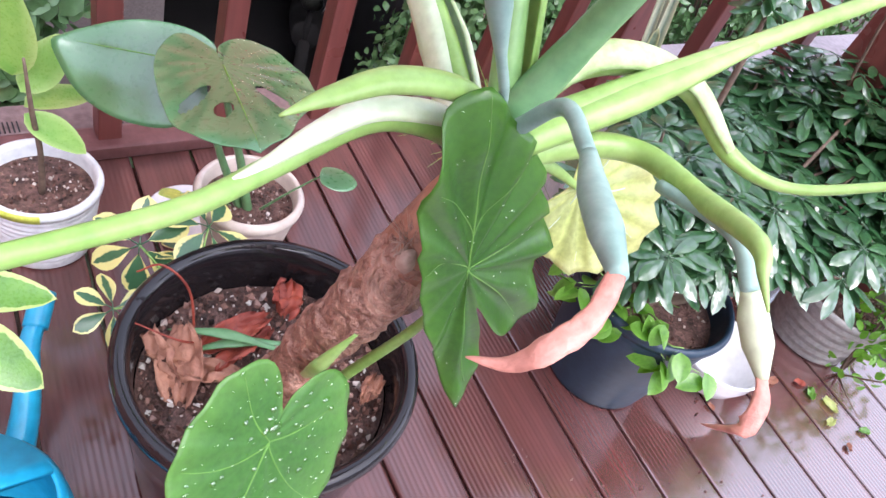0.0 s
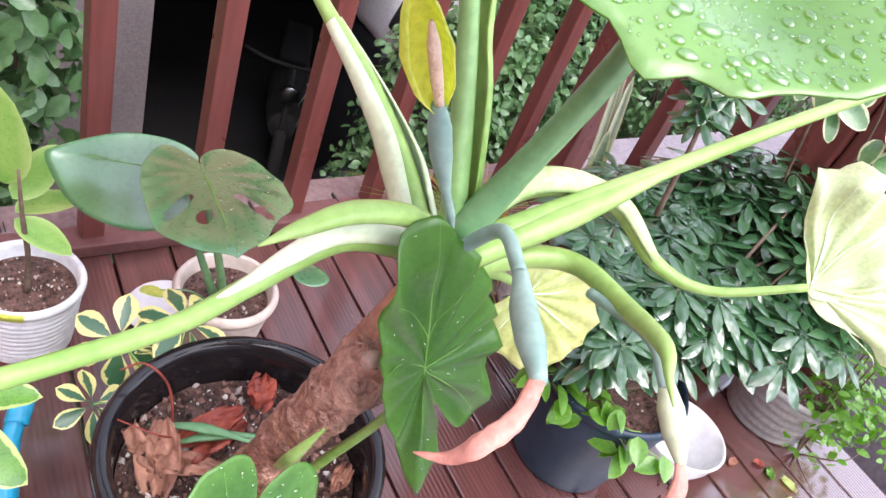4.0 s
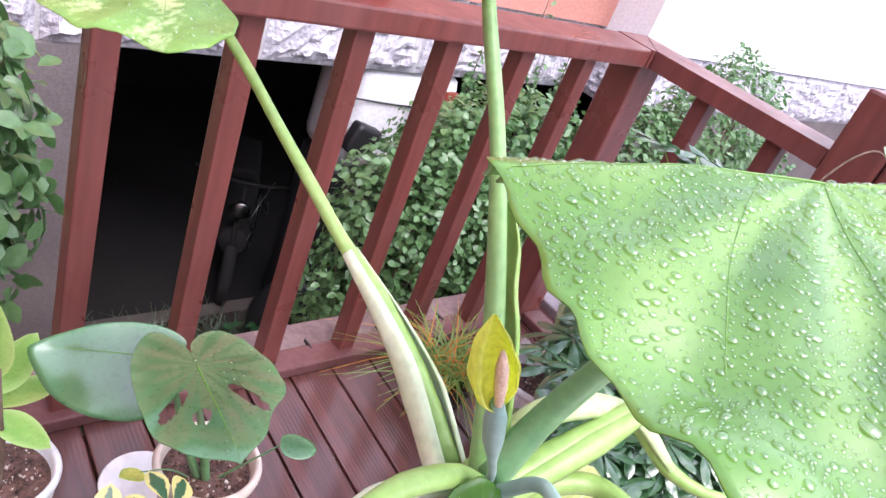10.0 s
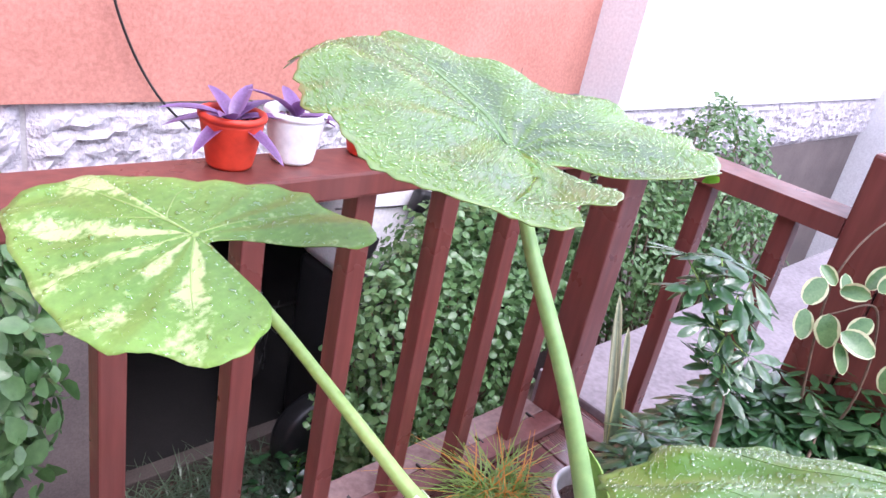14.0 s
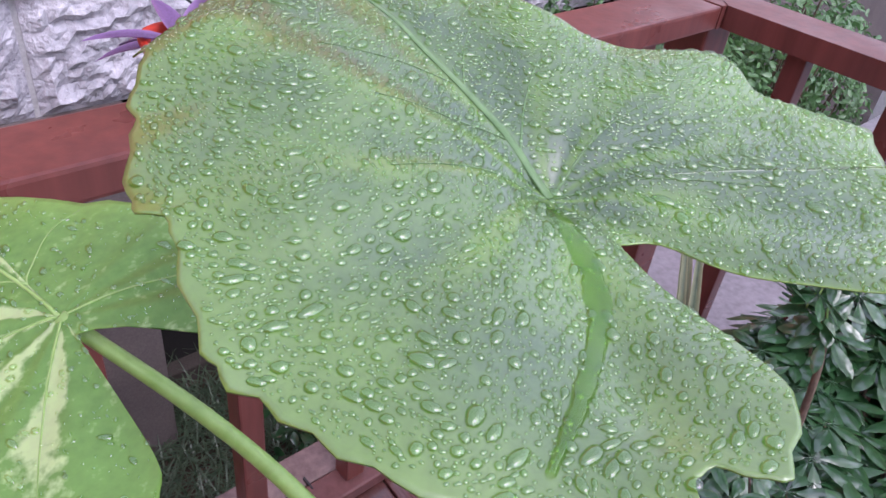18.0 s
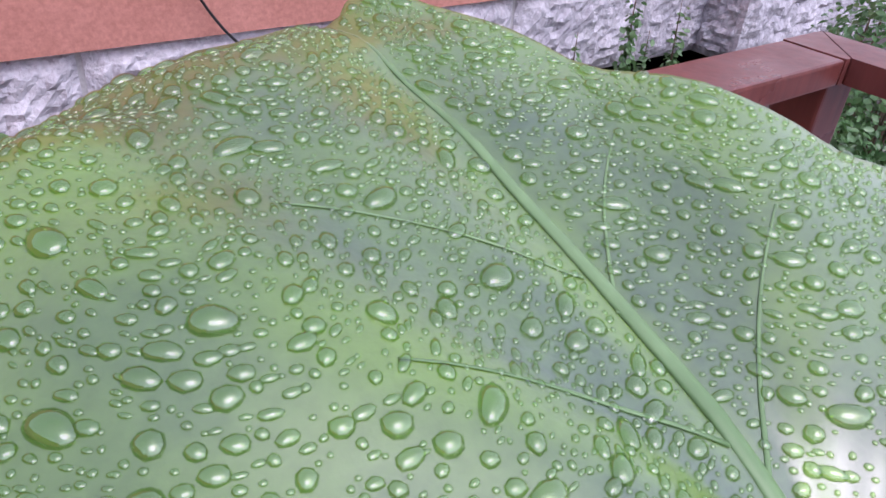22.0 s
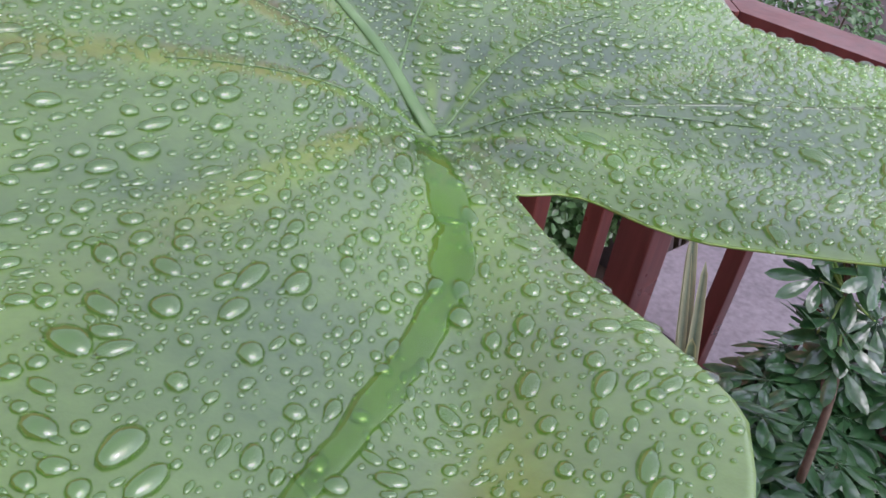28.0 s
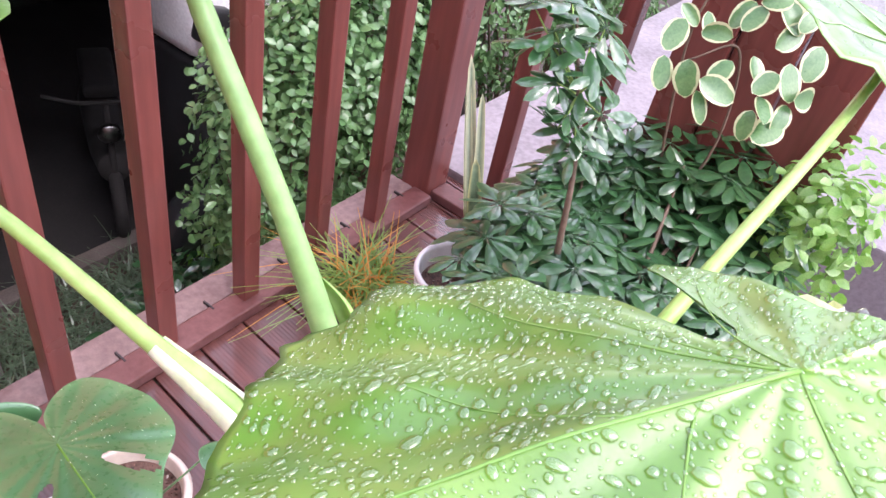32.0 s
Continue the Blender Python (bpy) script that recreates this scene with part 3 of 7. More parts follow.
class Blade:
    """A leaf blade on its own axes: u from the stalk's joint to the tip, v to the right, each half with its own slope."""

    def __init__(self, joint, tip, left, right, bow=0.0, cup=0.0, quilt=0.0, ripple=0.0, ribs=7, seed=0, dip=0.0, arch=0.0, span=1.0, back=0.0):
        self.n0 = V(joint)
        self.u = (V(tip) - self.n0)
        self.length = self.u.length
        self.u.normalize()
        self.vr = (V(right) - self.u * V(right).dot(self.u)).normalized()
        self.vl = (V(left) - self.u * V(left).dot(self.u)).normalized()
        self.nor = (self.vr - self.vl).normalized().cross(self.u)
        if self.nor.z < 0 and abs(self.nor.z) > 0.05:
            self.nor = -self.nor
        self.bow, self.cup, self.quilt, self.ripple, self.ribs, self.seed, self.dip = bow, cup, quilt, ripple, ribs, seed, dip
        self.arch, self.span, self.back, self.far, self.sweep = arch, span, back, 0.15, 0.05

    def at(self, u, v, lift=0.0):
        s = max(0.03 * self.length, 1e-4)
        w = math.sqrt(v * v + s * s) - s
        d = self.vr if v >= 0 else self.vl
        L = self.length
        h = -self.bow * (u / L) ** 2 * L - self.cup * v * v / L
        if u < 0:
            h += self.back * (u / L) ** 2 * L
        r = math.hypot(u, v) / L
        ang = math.atan2(abs(v), u)
        h += self.quilt * L * min(r, 0.8) * (math.cos(ang * self.ribs * 2) * 0.5) * min(1, ang * 3)
        h += self.ripple * L * min(1, r * r) * noise.noise(V((u / L * 3.3 + self.seed, v / L * 3.3, self.seed)))
        x = min(1.0, max(0.0, u / L))
        h += self.arch * 4 * x * (1 - x) * max(0.0, 1 - (v / self.span) ** 2)
        h -= self.dip * L * math.exp(-(r * 5) ** 2)
        p = self.n0 + self.u * u + d * (w if w > 0 else 0)
        return p + self.nor * (h + lift)

    def normal(self, u, v):
        e = 0.004
        a = (self.at(u + e, v) - self.at(u - e, v)).cross(self.at(u, v + e) - self.at(u, v - e)).normalized()
        return a if a.dot(self.nor) > 0 else -a

    def mesh(self, outline, rings=14, fine=4, thick=0.0008, scallop=0.0, origin=0.0, pale=0.0):
        """Rings of the outline shrunk towards the joint; upper and lower skins."""
        pts = [V((a, b, 0)) for a, b in outline]
        n = len(pts)
        edge = []
        for i in range(n):
            a, b, c, d = pts[i - 1], pts[i], pts[(i + 1) % n], pts[(i + 2) % n]
            for k in range(fine):
                t = k / fine
                q = 0.5 * ((2 * b) + (c - a) * t + (2 * a - 5 * b + 4 * c - d) * t * t + (3 * b - a - 3 * c + d) * t ** 3)
                edge.append(q)
        m = len(edge)
        if scallop:
            edge = [q * (1 + scallop * math.sin(i * 2 * math.pi / (fine * 1.0))) for i, q in enumerate(edge)]
        bm = bmesh.new()
        rim = bm.verts.layers.float.new("rim")
        pl = bm.verts.layers.float.new("pale")
        o = V((origin * self.length, 0, 0))
        skins = []
        for lay in (0, 1):
            rows = []
            for k in range(rings + 1):
                f = (k / rings) ** 0.8
                row = []
                for q in edge if k else edge[:1]:
                    w = o + (q - o) * f
                    vert = bm.verts.new(self.at(w.x, w.y, -thick if lay else 0.0))
                    vert[rim] = max(0.0, (f - 0.5) / 0.5) ** 2
                    ang = math.atan2(abs(w.y), w.x)
                    vert[pl] = pale * max(0.0, math.cos(ang * 10.0 + 1.2 * noise.noise(V((ang * 2, f * 3.0, self.seed)))) * 0.75 + 0.9 * noise.noise(V((ang * 3.4, f * 4.5, self.seed)))) * (1 if w.y < 0 else self.far) * (1 - 0.5 * f)
                    row.append(vert)
                rows.append(row)
            for j in range(m):
                t = (rows[0][0], rows[1][j], rows[1][(j + 1) % m])
                bm.faces.new(t if lay == 0 else t[::-1])
            for a, b in zip(rows[1:], rows[2:]):
                for j in range(m):
                    f4 = (a[j], b[j], b[(j + 1) % m], a[(j + 1) % m])
                    bm.faces.new(f4 if lay == 0 else f4[::-1])
            skins.append(rows[-1])
        a, b = skins
        for j in range(m):
            bm.faces.new((a[j], b[j], b[(j + 1) % m], a[(j + 1) % m]))
        bmesh.ops.recalc_face_normals(bm, faces=bm.faces)
        self.edge = edge
        return bm

    def inside(self, u, v):
        c = False
        e = self.edge[::2]
        for i in range(len(e)):
            a, b = e[i - 1], e[i]
            if (a.y > v) != (b.y > v) and u < (b.x - a.x) * (v - a.y) / (b.y - a.y) + a.x:
                c = not c
        return c

    def ribs_mesh(self, targets, r0=0.0035, r1=0.0003, lift=0.0, flat=0.6):
        """Raised veins from the joint, or from points along the midrib, to the given ends."""
        bm = bmesh.new()
        for (u0, v0), (u1, v1), k in targets:
            n = 14
            pts = []
            for i in range(n + 1):
                t = i / n
                cu = u0 + (u1 - u0) * t + self.sweep * self.length * math.sin(math.pi * t) * (1 if v1 else 0)
                cv = v0 + (v1 - v0) * t
                pts.append(self.at(cu, cv, lift))
            tube(bm, pts, [r0 * k, (r0 * 0.6 + r1 * 0.4) * k, r1], n=18, seg=8, flat=flat, up=self.nor)
        return bm

    def drops(self, count, seed, rmin=0.0012, rmax=0.006, power=3.0, keep=None, flat=0.5, stretch=1.5, mat="water"):
        """Beads of water that sit on the upper skin, longer across the slope."""
        rng = random.Random(seed)
        us = [q.x for q in self.edge]
        vs = [q.y for q in self.edge]
        verts, faces, used = [], [], []
        tries = 0
        cell = {}
        made = 0
        while made < count and tries < 60000:
            tries += 1
            u, v = rng.uniform(min(us), max(us)), rng.uniform(min(vs), max(vs))
            if not self.inside(u * 1.02, v * 1.02) or (keep and not keep(u, v)):
                continue
            r = rmin + (rmax - rmin) * rng.random() ** power
            if made < count * 0.02:
                r = rmax * rng.uniform(0.7, 1.25)
            key = (int(u // 0.012), int(v // 0.012))
            near = [q for i in (-1, 0, 1) for j in (-1, 0, 1) for q in cell.get((key[0] + i, key[1] + j), ())]
            if any((u - a) ** 2 + (v - b) ** 2 < (r * 1.06 + c * 1.06) ** 2 for a, b, c in near):
                continue
            cell.setdefault(key, []).append((u, v, r))
            p, nn = self.at(u, v), self.normal(u, v)
            t1 = nn.cross(V((0, 0, 1)))
            t1 = t1.normalized() if t1.length > 0.02 else V((1, 0, 0))
            t2 = nn.cross(t1)
            ex = 1 + stretch * rng.random() ** 2
            seg, base, ph = (14 if r > 0.0025 else 8), len(verts), rng.random() * 6
            amp = 0.2 if r > 0.003 else 0.08
            for ring, (rr, hh) in enumerate(((1.0, -0.05), (0.97, 0.2), (0.87, 0.47), (0.69, 0.71), (0.46, 0.88), (0.22, 0.97))):
                for j in range(seg):
                    a = 2 * math.pi * j / seg
                    w = rr * (1 + amp * math.sin(2 * a + ph) + amp * 0.6 * math.sin(3 * a + 2 * ph))
                    q = p + t1 * (r * ex * w * math.cos(a)) + t2 * (r * w * math.sin(a)) + nn * (r * hh * flat * 1.3)
                    verts.append(q)
            verts.append(p + nn * (r * flat * 1.3))
            for ring in range(5):
                for j in range(seg):
                    a0, a1 = base + ring * seg + j, base + ring * seg + (j + 1) % seg
                    faces.append((a0, a1, a1 + seg, a0 + seg))
            for j in range(seg):
                faces.append((base + 5 * seg + j, base + 5 * seg + (j + 1) % seg, base + 6 * seg))
            made += 1
        me = bpy.data.meshes.new("water_drops")
        me.from_pydata([tuple(q) for q in verts], [], faces)
        me.shade_smooth()
        me.materials.append(M[mat])
        ob = new("water_drops", me)
        return tagged(ob, "rain drops beaded on the leaf, tinted green for the sheen they hide", "water drops", kind="stuff")

# ---- setting: ground, house, garage ----
GROUND = -2.4


def slab(name, lo, hi, mat, label, category="", bev=0.0, kind="structure"):
    bm = bmesh.new()
    c = [(a + b) / 2 for a, b in zip(lo, hi)]
    box(bm, (0, 0, 0), [b - a for a, b in zip(lo, hi)], bev)
    ob = part(name, bm, mat, smooth=False)
    ob.location = c
    return tagged(ob, label, category or name.split("_")[0], kind=kind)


bm = bmesh.new()
bmesh.ops.create_grid(bm, x_segments=60, y_segments=60, size=60)
for v in bm.verts:
    v.co.z = 0.02 * noise.noise(v.co * 0.7)
g = part("ground", bm, "earth")
g.location = (0, 0, GROUND)
tagged(g, "dark damp garden soil below the deck", "ground", kind="structure")
WY = 2.15
slab("wall_pink", (-6, WY, 0.366), (2.80, WY + 0.25, 2.75), "pink", "salmon pink rendered house wall with faint stains", "wall")
slab("wall_white", (2.80, WY - 0.35, 0.345), (9.0, WY + 0.25, 2.75), "white", "bright white rendered house wall", "wall")
slab("wall_bay_backing", (2.86, WY - 0.29, -0.14), (9.0, WY + 0.055, 0.345), "mortar", "mortar behind the stone course of the bay", "wall")
slab("wall_backing", (-6, WY + 0.06, -0.14), (9.0, WY + 0.25, 0.366), "mortar", "mortar behind the rough stone course", "wall")
slab("wall_garage", (-6, WY + 0.02, GROUND), (-0.53, WY + 0.25, -0.14), "grey", "plain grey wall beside the dark garage opening", "wall")
slab("wall_garage_end", (3.4, WY - 0.29, GROUND), (9.0, WY + 0.25, -0.14), "grey", "plain grey wall at the garage's end", "wall")
# garage shell: its unlit look comes from the near-black colour
slab("garage_back", (-2.0, 6.4, GROUND), (5.0, 6.6, 0.2), "dark", "garage back wall, shade put into its near-black colour", "wall")
slab("garage_side_a", (-2.0, WY + 0.25, GROUND), (-1.8, 6.4, 0.2), "dark", "garage side wall, shade put into its near-black colour", "wall")
slab("garage_side_b", (4.8, WY + 0.25, GROUND), (5.0, 6.4, 0.2), "dark", "garage side wall, shade put into its near-black colour", "wall")
slab("garage_ceiling", (-2.0, WY + 0.25, -0.14), (5.0, 6.4, 0.0), "dark", "garage ceiling, shade put into its near-black colour", "ceiling")
slab("garage_floor", (-2.0, 2.75, GROUND - 0.1), (5.0, 6.4, GROUND + 0.04), "dark", "garage floor, shade put into its near-black colour", "floor")
slab("kerb", (-6, 2.62, GROUND - 0.1), (6.0, 2.745, GROUND + 0.12), "kerb", "dull concrete kerb before the garage", "kerb", 0.01)
slab("garage_shelf", (-0.75, 5.9, -0.62), (0.4, 6.3, -0.55), "grey", "pale shelf board in the dark garage", "shelf", kind="")

# rough stone blocks above the garage
stones = []


def stone_block(w, h, seed):
    bm = bmesh.new()
    nx, nz = max(6, int(w * 34)), 16
    rows = []
    for i in range(nx + 1):
        col = []
        for k in range(nz + 1):
            x, z = -w / 2 + w * i / nx, -h / 2 + h * k / nz
            e = min(1, min(i, nx - i, k, nz - k) / 2.0)
            p = V((x * 9 + seed, z * 13, seed))
            y = -0.03 * e - e * (0.045 * abs(noise.noise(p)) + 0.03 * noise.noise(p * 2.3) + 0.012 * noise.noise(p * 6))
            col.append(bm.verts.new((x, y, z)))
        rows.append(col)
    for a, b in zip(rows, rows[1:]):
        for k in range(nz):
            bm.faces.new((a[k], b[k], b[k + 1], a[k + 1]))
    ring = [r[0] for r in rows] + rows[-1][1:] + [r[-1] for r in rows[-2::-1]] + rows[0][-2:0:-1]
    back = [bm.verts.new((v.co.x, 0.05, v.co.z)) for v in ring]
    m = len(ring)
    for j in range(m):
        bm.faces.new((ring[j], back[j], back[(j + 1) % m], ring[(j + 1) % m]))
    bmesh.ops.recalc_face_normals(bm, faces=bm.faces)
    return bm


wall_stone = thing("stone_course", (0, WY, 0.113), "course of rough split grey-white stone blocks on the house", "wall", kind="structure")
x = -0.86 - 1.05 * 4
k = 0
while x < 8.5:
    w = 1.05
    ob = part("stone", stone_block(w - 0.022, 0.495, k * 7.3), "stone", wall_stone, smooth=False)
    ob.location = (x + w / 2, 0.055, 0)
    x += w
    k += 1
    if x > 2.4:
        break
x = 2.81
while x < 8.5:
    ob = part("stone", stone_block(0.94, 0.475, k * 7.3), "stone", wall_stone, smooth=False)
    ob.location = (x + 0.47, -0.295, -0.01)
    x += 0.96
    k += 1
ob = part("stone", stone_block(0.34, 0.475, k * 7.3), "stone", wall_stone, smooth=False)
ob.matrix_basis = pose(2.85, -0.13, -0.01, 0, 0, -90)
# far white building and sky-bright yard wall
slab("wall_far", (8.5, -4.0, GROUND), (8.8, 3.0, 2.75), "white", "far white tiled wall in bright daylight", "wall")
slab("neighbour_wall", (-6.2, -6.0, GROUND), (-5.9, 3.0, 3.4), "pink", "plain wall that closes the yard", "wall")
slab("yard_wall", (-6.2, -6.3, GROUND), (9.0, -6.0, 2.2), "white", "plain white wall that closes the yard", "wall")
# pale landing outside the side railing
slab("landing", (0.13, -0.62, GROUND), (3.6, 0.16, 0.03), "concrete", "wet pale concrete landing beside the deck", "pavement", 0.01)
slab("landing_step", (1.2, -2.2, GROUND), (3.6, -0.62, -0.12), "concrete", "lower wet concrete step beside the deck", "pavement", 0.01)

# ---- deck ----
deck = thing("deck", (0, 0, 0), "dark red-brown ribbed deck boards, wet from rain", "deck", kind="structure")
PW = 0.1189
bm = bmesh.new()
box(bm, (0, 0, 0), (PW - 0.005, 2.9, 0.024), 0.0045)
plank = part("plank", bm, "deck", deck, smooth=False)
x = -0.131 + PW * 2.5
plank.matrix_basis = pose(x - 0.0966, -1.38, -0.012, 0, 0, -4.0)
for k in range(1, 22):
    share("plank", plank.data, deck, pose(x - PW * k - 0.0966, -1.38 + 0.002 * (k % 3), -0.012, 0, 0, -4.0))
for yy in (-2.5, -1.7, -0.9, -0.1):
    bm = bmesh.new()
    box(bm, (-1.2, yy, -0.07), (2.6, 0.06, 0.085))
    part("joist", bm, "paint", deck, smooth=False)
for xx in (-2.3, 0.05):
    for yy in (-2.4, -0.02):
        bm = bmesh.new()
        box(bm, (xx, yy, -1.26), (0.1, 0.1, 2.28), 0.004)
        part("support_post", bm, "paint", deck, smooth=False)

# ---- railing ----
SP = 0.224
ZT = 0.872
rail = thing("deck_railing", (0, 0, 0), "brick-red painted wooden railing round the deck corner", "railing")
bm = bmesh.new()
box(bm, (0, 0, 0), (0.044, 0.044, ZT - 0.03), 0.004)
bal = part("baluster", bm, "paint", rail, smooth=False)
bal.location = (-SP - 0.012, -0.024, 0.03 + (ZT - 0.03) / 2)
for i in range(2, 11):
    share("baluster", bal.data, rail, pose(-SP * i - 0.012, -0.024, 0.03 + (ZT - 0.03) / 2))
for yy in (-0.232, -0.445):
    share("baluster", bal.data, rail, pose(0.028, yy, 0.03 + (ZT - 0.03) / 2))


def timber(name, lo, hi, parent, bev=0.006, mat="paint"):
    bm = bmesh.new()
    box(bm, (0, 0, 0), [b - a for a, b in zip(lo, hi)], bev)
    ob = part(name, bm, mat, parent, smooth=False)
    ob.location = [(a + b) / 2 for a, b in zip(lo, hi)]
    return ob


timber("corner_post", (-0.03, -0.048, 0.0), (0.072, 0.048, ZT), rail)
timber("top_rail", (-2.5, -0.07, ZT), (-0.046, 0.055, ZT + 0.048), rail)
# mitred corner and the second handrail
bm = bmesh.new()
lo, hi = ZT + 0.001, ZT + 0.049
quad = [(-0.044, -0.07), (-0.044, 0.055), (0.088, 0.055), (-0.03, -0.07)]
va = [bm.verts.new((a, b, lo)) for a, b in quad]
vb = [bm.verts.new((a, b, hi)) for a, b in quad]
bm.faces.new(va[::-1])
bm.faces.new(vb)
for j in range(4):
    bm.faces.new((va[j], va[(j + 1) % 4], vb[(j + 1) % 4], vb[j]))
part("rail_mitre", bm, "paint", rail, smooth=False)
bm = bmesh.new()
quad = [(-0.028, -0.072), (0.09, 0.053), (0.09, -0.57), (-0.028, -0.57)]
va = [bm.verts.new((a, b, lo)) for a, b in quad]
vb = [bm.verts.new((a, b, hi)) for a, b in quad]
bm.faces.new(va)
bm.faces.new(vb[::-1])
for j in range(4):
    bm.faces.new((va[j], vb[j], vb[(j + 1) % 4], va[(j + 1) % 4]))
part("side_rail", bm, "paint", rail, smooth=False)
timber("base_plate", (-2.5, -0.072, 0.002), (-0.032, -0.004, 0.032), rail, mat="worn")
timber("outer_board", (-2.5, 0.0, -0.03), (-0.032, 0.085, 0.026), rail, mat="weathered")
timber("base_plate", (-0.012, -0.57, 0.002), (0.058, -0.05, 0.032), rail, mat="worn")
bm = bmesh.new()
for i in range(11):
    box(bm, (-0.1 - SP * i, -0.001, 0.029), (0.004, 0.034, 0.010))
    if i in (5, 6, 8):
        for k in range(8):
            box(bm, (-0.16 - SP * i - 0.008 * k, 0.02, 0.0235), (0.003, 0.03, 0.008))
tagged(part("drain_slots", bm, "black_plastic", rail, smooth=False), kind="stuff")
timber("gate_post", (-0.035, -0.68, 0.0), (0.1, -0.572, 1.07), rail, 0.008)
timber("gate_post", (-0.02, -0.80, 0.0), (0.085, -0.683, 1.02), rail, 0.008)
timber("gate_panel", (0.0, -0.96, 0.1), (0.035, -0.803, 0.9), rail, 0.004)

# ---- the big-leaved plant in its black pot ----
POT = V((-1.373, -0.797, 0))
pot = thing("plant_pot", POT, "tall glossy black glazed pot on the deck", "pot")
bm = bmesh.new()
lathe(bm, [(0.115, 0), (0.125, 0.006), (0.14, 0.12), (0.153, 0.25), (0.158, 0.335), (0.168, 0.345), (0.1735, 0.356), (0.1735, 0.366), (0.168, 0.374), (0.160, 0.374), (0.154, 0.368), (0.150, 0.35), (0.146, 0.29), (0.144, 0.27)], 72)
part("body", bm, "black_glaze", pot)
bm = bmesh.new()
disc_soil(bm, 0.146, 0.305, bumpy=0.010, seg=56, rings=14)
part("soil", bm, "soil", pot, "dark potting soil with bark chips")
rng = random.Random(4)


def gravel(count, r, z, smin, smax, seed):
    rg = random.Random(seed)
    bm = bmesh.new()
    for i in range(count):
        a, rr = rg.random() * 6.28, r * math.sqrt(rg.random())
        m = Matrix.Translation((rr * math.cos(a), rr * math.sin(a), z)) @ Euler((rg.random() * 2, rg.random() * 2, rg.random() * 6)).to_matrix().to_4x4()
        s = smin + (smax - smin) * rg.random() ** 2
        e = [bm.verts.new(m @ V((x * s * rg.uniform(.7, 1.2), y * s * rg.uniform(.5, .9), w * s * rg.uniform(.4, .7)))) for x, y, w in ((1, 0, 0), (-1, 0, 0), (0, 1, 0), (0, -1, 0), (0, 0, 1), (0, 0, -1))]
        for t in ((0, 2, 4), (2, 1, 4), (1, 3, 4), (3, 0, 4), (2, 0, 5), (1, 2, 5), (3, 1, 5), (0, 3, 5)):
            bm.faces.new([e[k] for k in t])
    return bm


def grit_mat():
    m, n, l, b = base_mat("grit_and_bark", 0.7)
    g = n.new("ShaderNodeNewGeometry")
    col = ramp(n, l, g.outputs["Random Per Island"], [(0.0, (0.02, 0.012, 0.01)), (0.45, (0.12, 0.05, 0.035)), (0.75, (0.32, 0.17, 0.13)), (0.92, (0.7, 0.64, 0.58))])
    l.new(col, b.inputs["Base Color"])
    return m


M["grit"] = grit_mat()
bm = gravel(1500, 0.142, 0.312, 0.0018, 0.0085, 4)
chips = part("mulch", bm, "grit", pot, "pale and brown bark chips", smooth=False)
tagged(chips, kind="stuff")

plant = thing("elephant_ear_plant", POT + V((0, 0, 0.31)), "big-leaved elephant ear plant, wet from rain, in a black pot", "plant")


def pp(pts):
    return rel(plant, pts)


CROWN = (-1.285, -0.895, 0.765)
bm = bmesh.new()
line = spline(pp([(-1.42, -0.83, 0.29), (-1.405, -0.845, 0.36), (-1.375, -0.865, 0.48), (-1.335, -0.885, 0.595), (-1.285, -0.885, 0.69), CROWN]), 170)
rows = []
for k, p in enumerate(line):
    d = (line[min(k + 1, 170)] - line[max(k - 1, 0)]).normalized()
    s_ = d.cross(V((0.2, 1, 0))).normalized()
    q_ = s_.cross(d)
    row = []
    for j in range(36):
        a = 2 * math.pi * j / 36
        c = s_ * math.cos(a) + q_ * math.sin(a)
        r = lerp_list([0.029, 0.027, 0.027, 0.033, 0.025, 0.015], k / 170)
        w = p + c * r
        ph = k / 170 * 12 + 0.35 * math.sin(a + 0.7) + 0.7 * noise.noise(w * 30)
        r *= 0.9 + 0.24 * (ph % 1.0) ** 1.2 + 0.05 * noise.noise(w * 34) + 0.05 * noise.noise(w * 120)
        row.append(bm.verts.new(p + c * r))
    rows.append(row)
for a, b in zip(rows, rows[1:]):
    for j in range(36):
        bm.faces.new((a[j], a[(j + 1) % 36], b[(j + 1) % 36], b[j]))
part("trunk", bm, "trunk", plant, "ringed red-brown trunk leaning out of the pot")
# round scar of an old shoot, facing out of the trunk
SC = V((-1.348, -0.904, 0.609))
out = V((-0.35, -0.62, 0.7)).normalized()
s1 = out.cross(V((0, 0, 1))).normalized()
s2 = s1.cross(out)
bm = bmesh.new()
rows = []
for i in range(13):
    rr = 0.001 + 0.024 * i / 12
    row = []
    for j in range(28):
        a = 2 * math.pi * j / 28
        w = SC + s1 * (rr * math.cos(a)) + s2 * (rr * 1.1 * math.sin(a))
        h = 0.010 * math.cos(i / 12 * 1.45) + 0.0035 * math.cos(i * 1.9) + 0.005 * noise.noise(w * 75)
        row.append(bm.verts.new(w + out * h - V(plant.location)))
    rows.append(row)
bm.faces.new(rows[0])
for a, b in zip(rows, rows[1:]):
    for j in range(28):
        bm.faces.new((a[j], b[j], b[(j + 1) % 28], a[(j + 1) % 28]))
bmesh.ops.recalc_face_normals(bm, faces=bm.faces)
part("shoot_scar", bm, "trunk", plant, "ridged round scar of an old shoot")
bm = bmesh.new()
vs = bmesh.ops.create_icosphere(bm, subdivisions=3, radius=0.0085)["verts"]
for v in vs:
    v.co.z *= 1.5
    v.co *= 1 + 0.2 * noise.noise(v.co * 150)
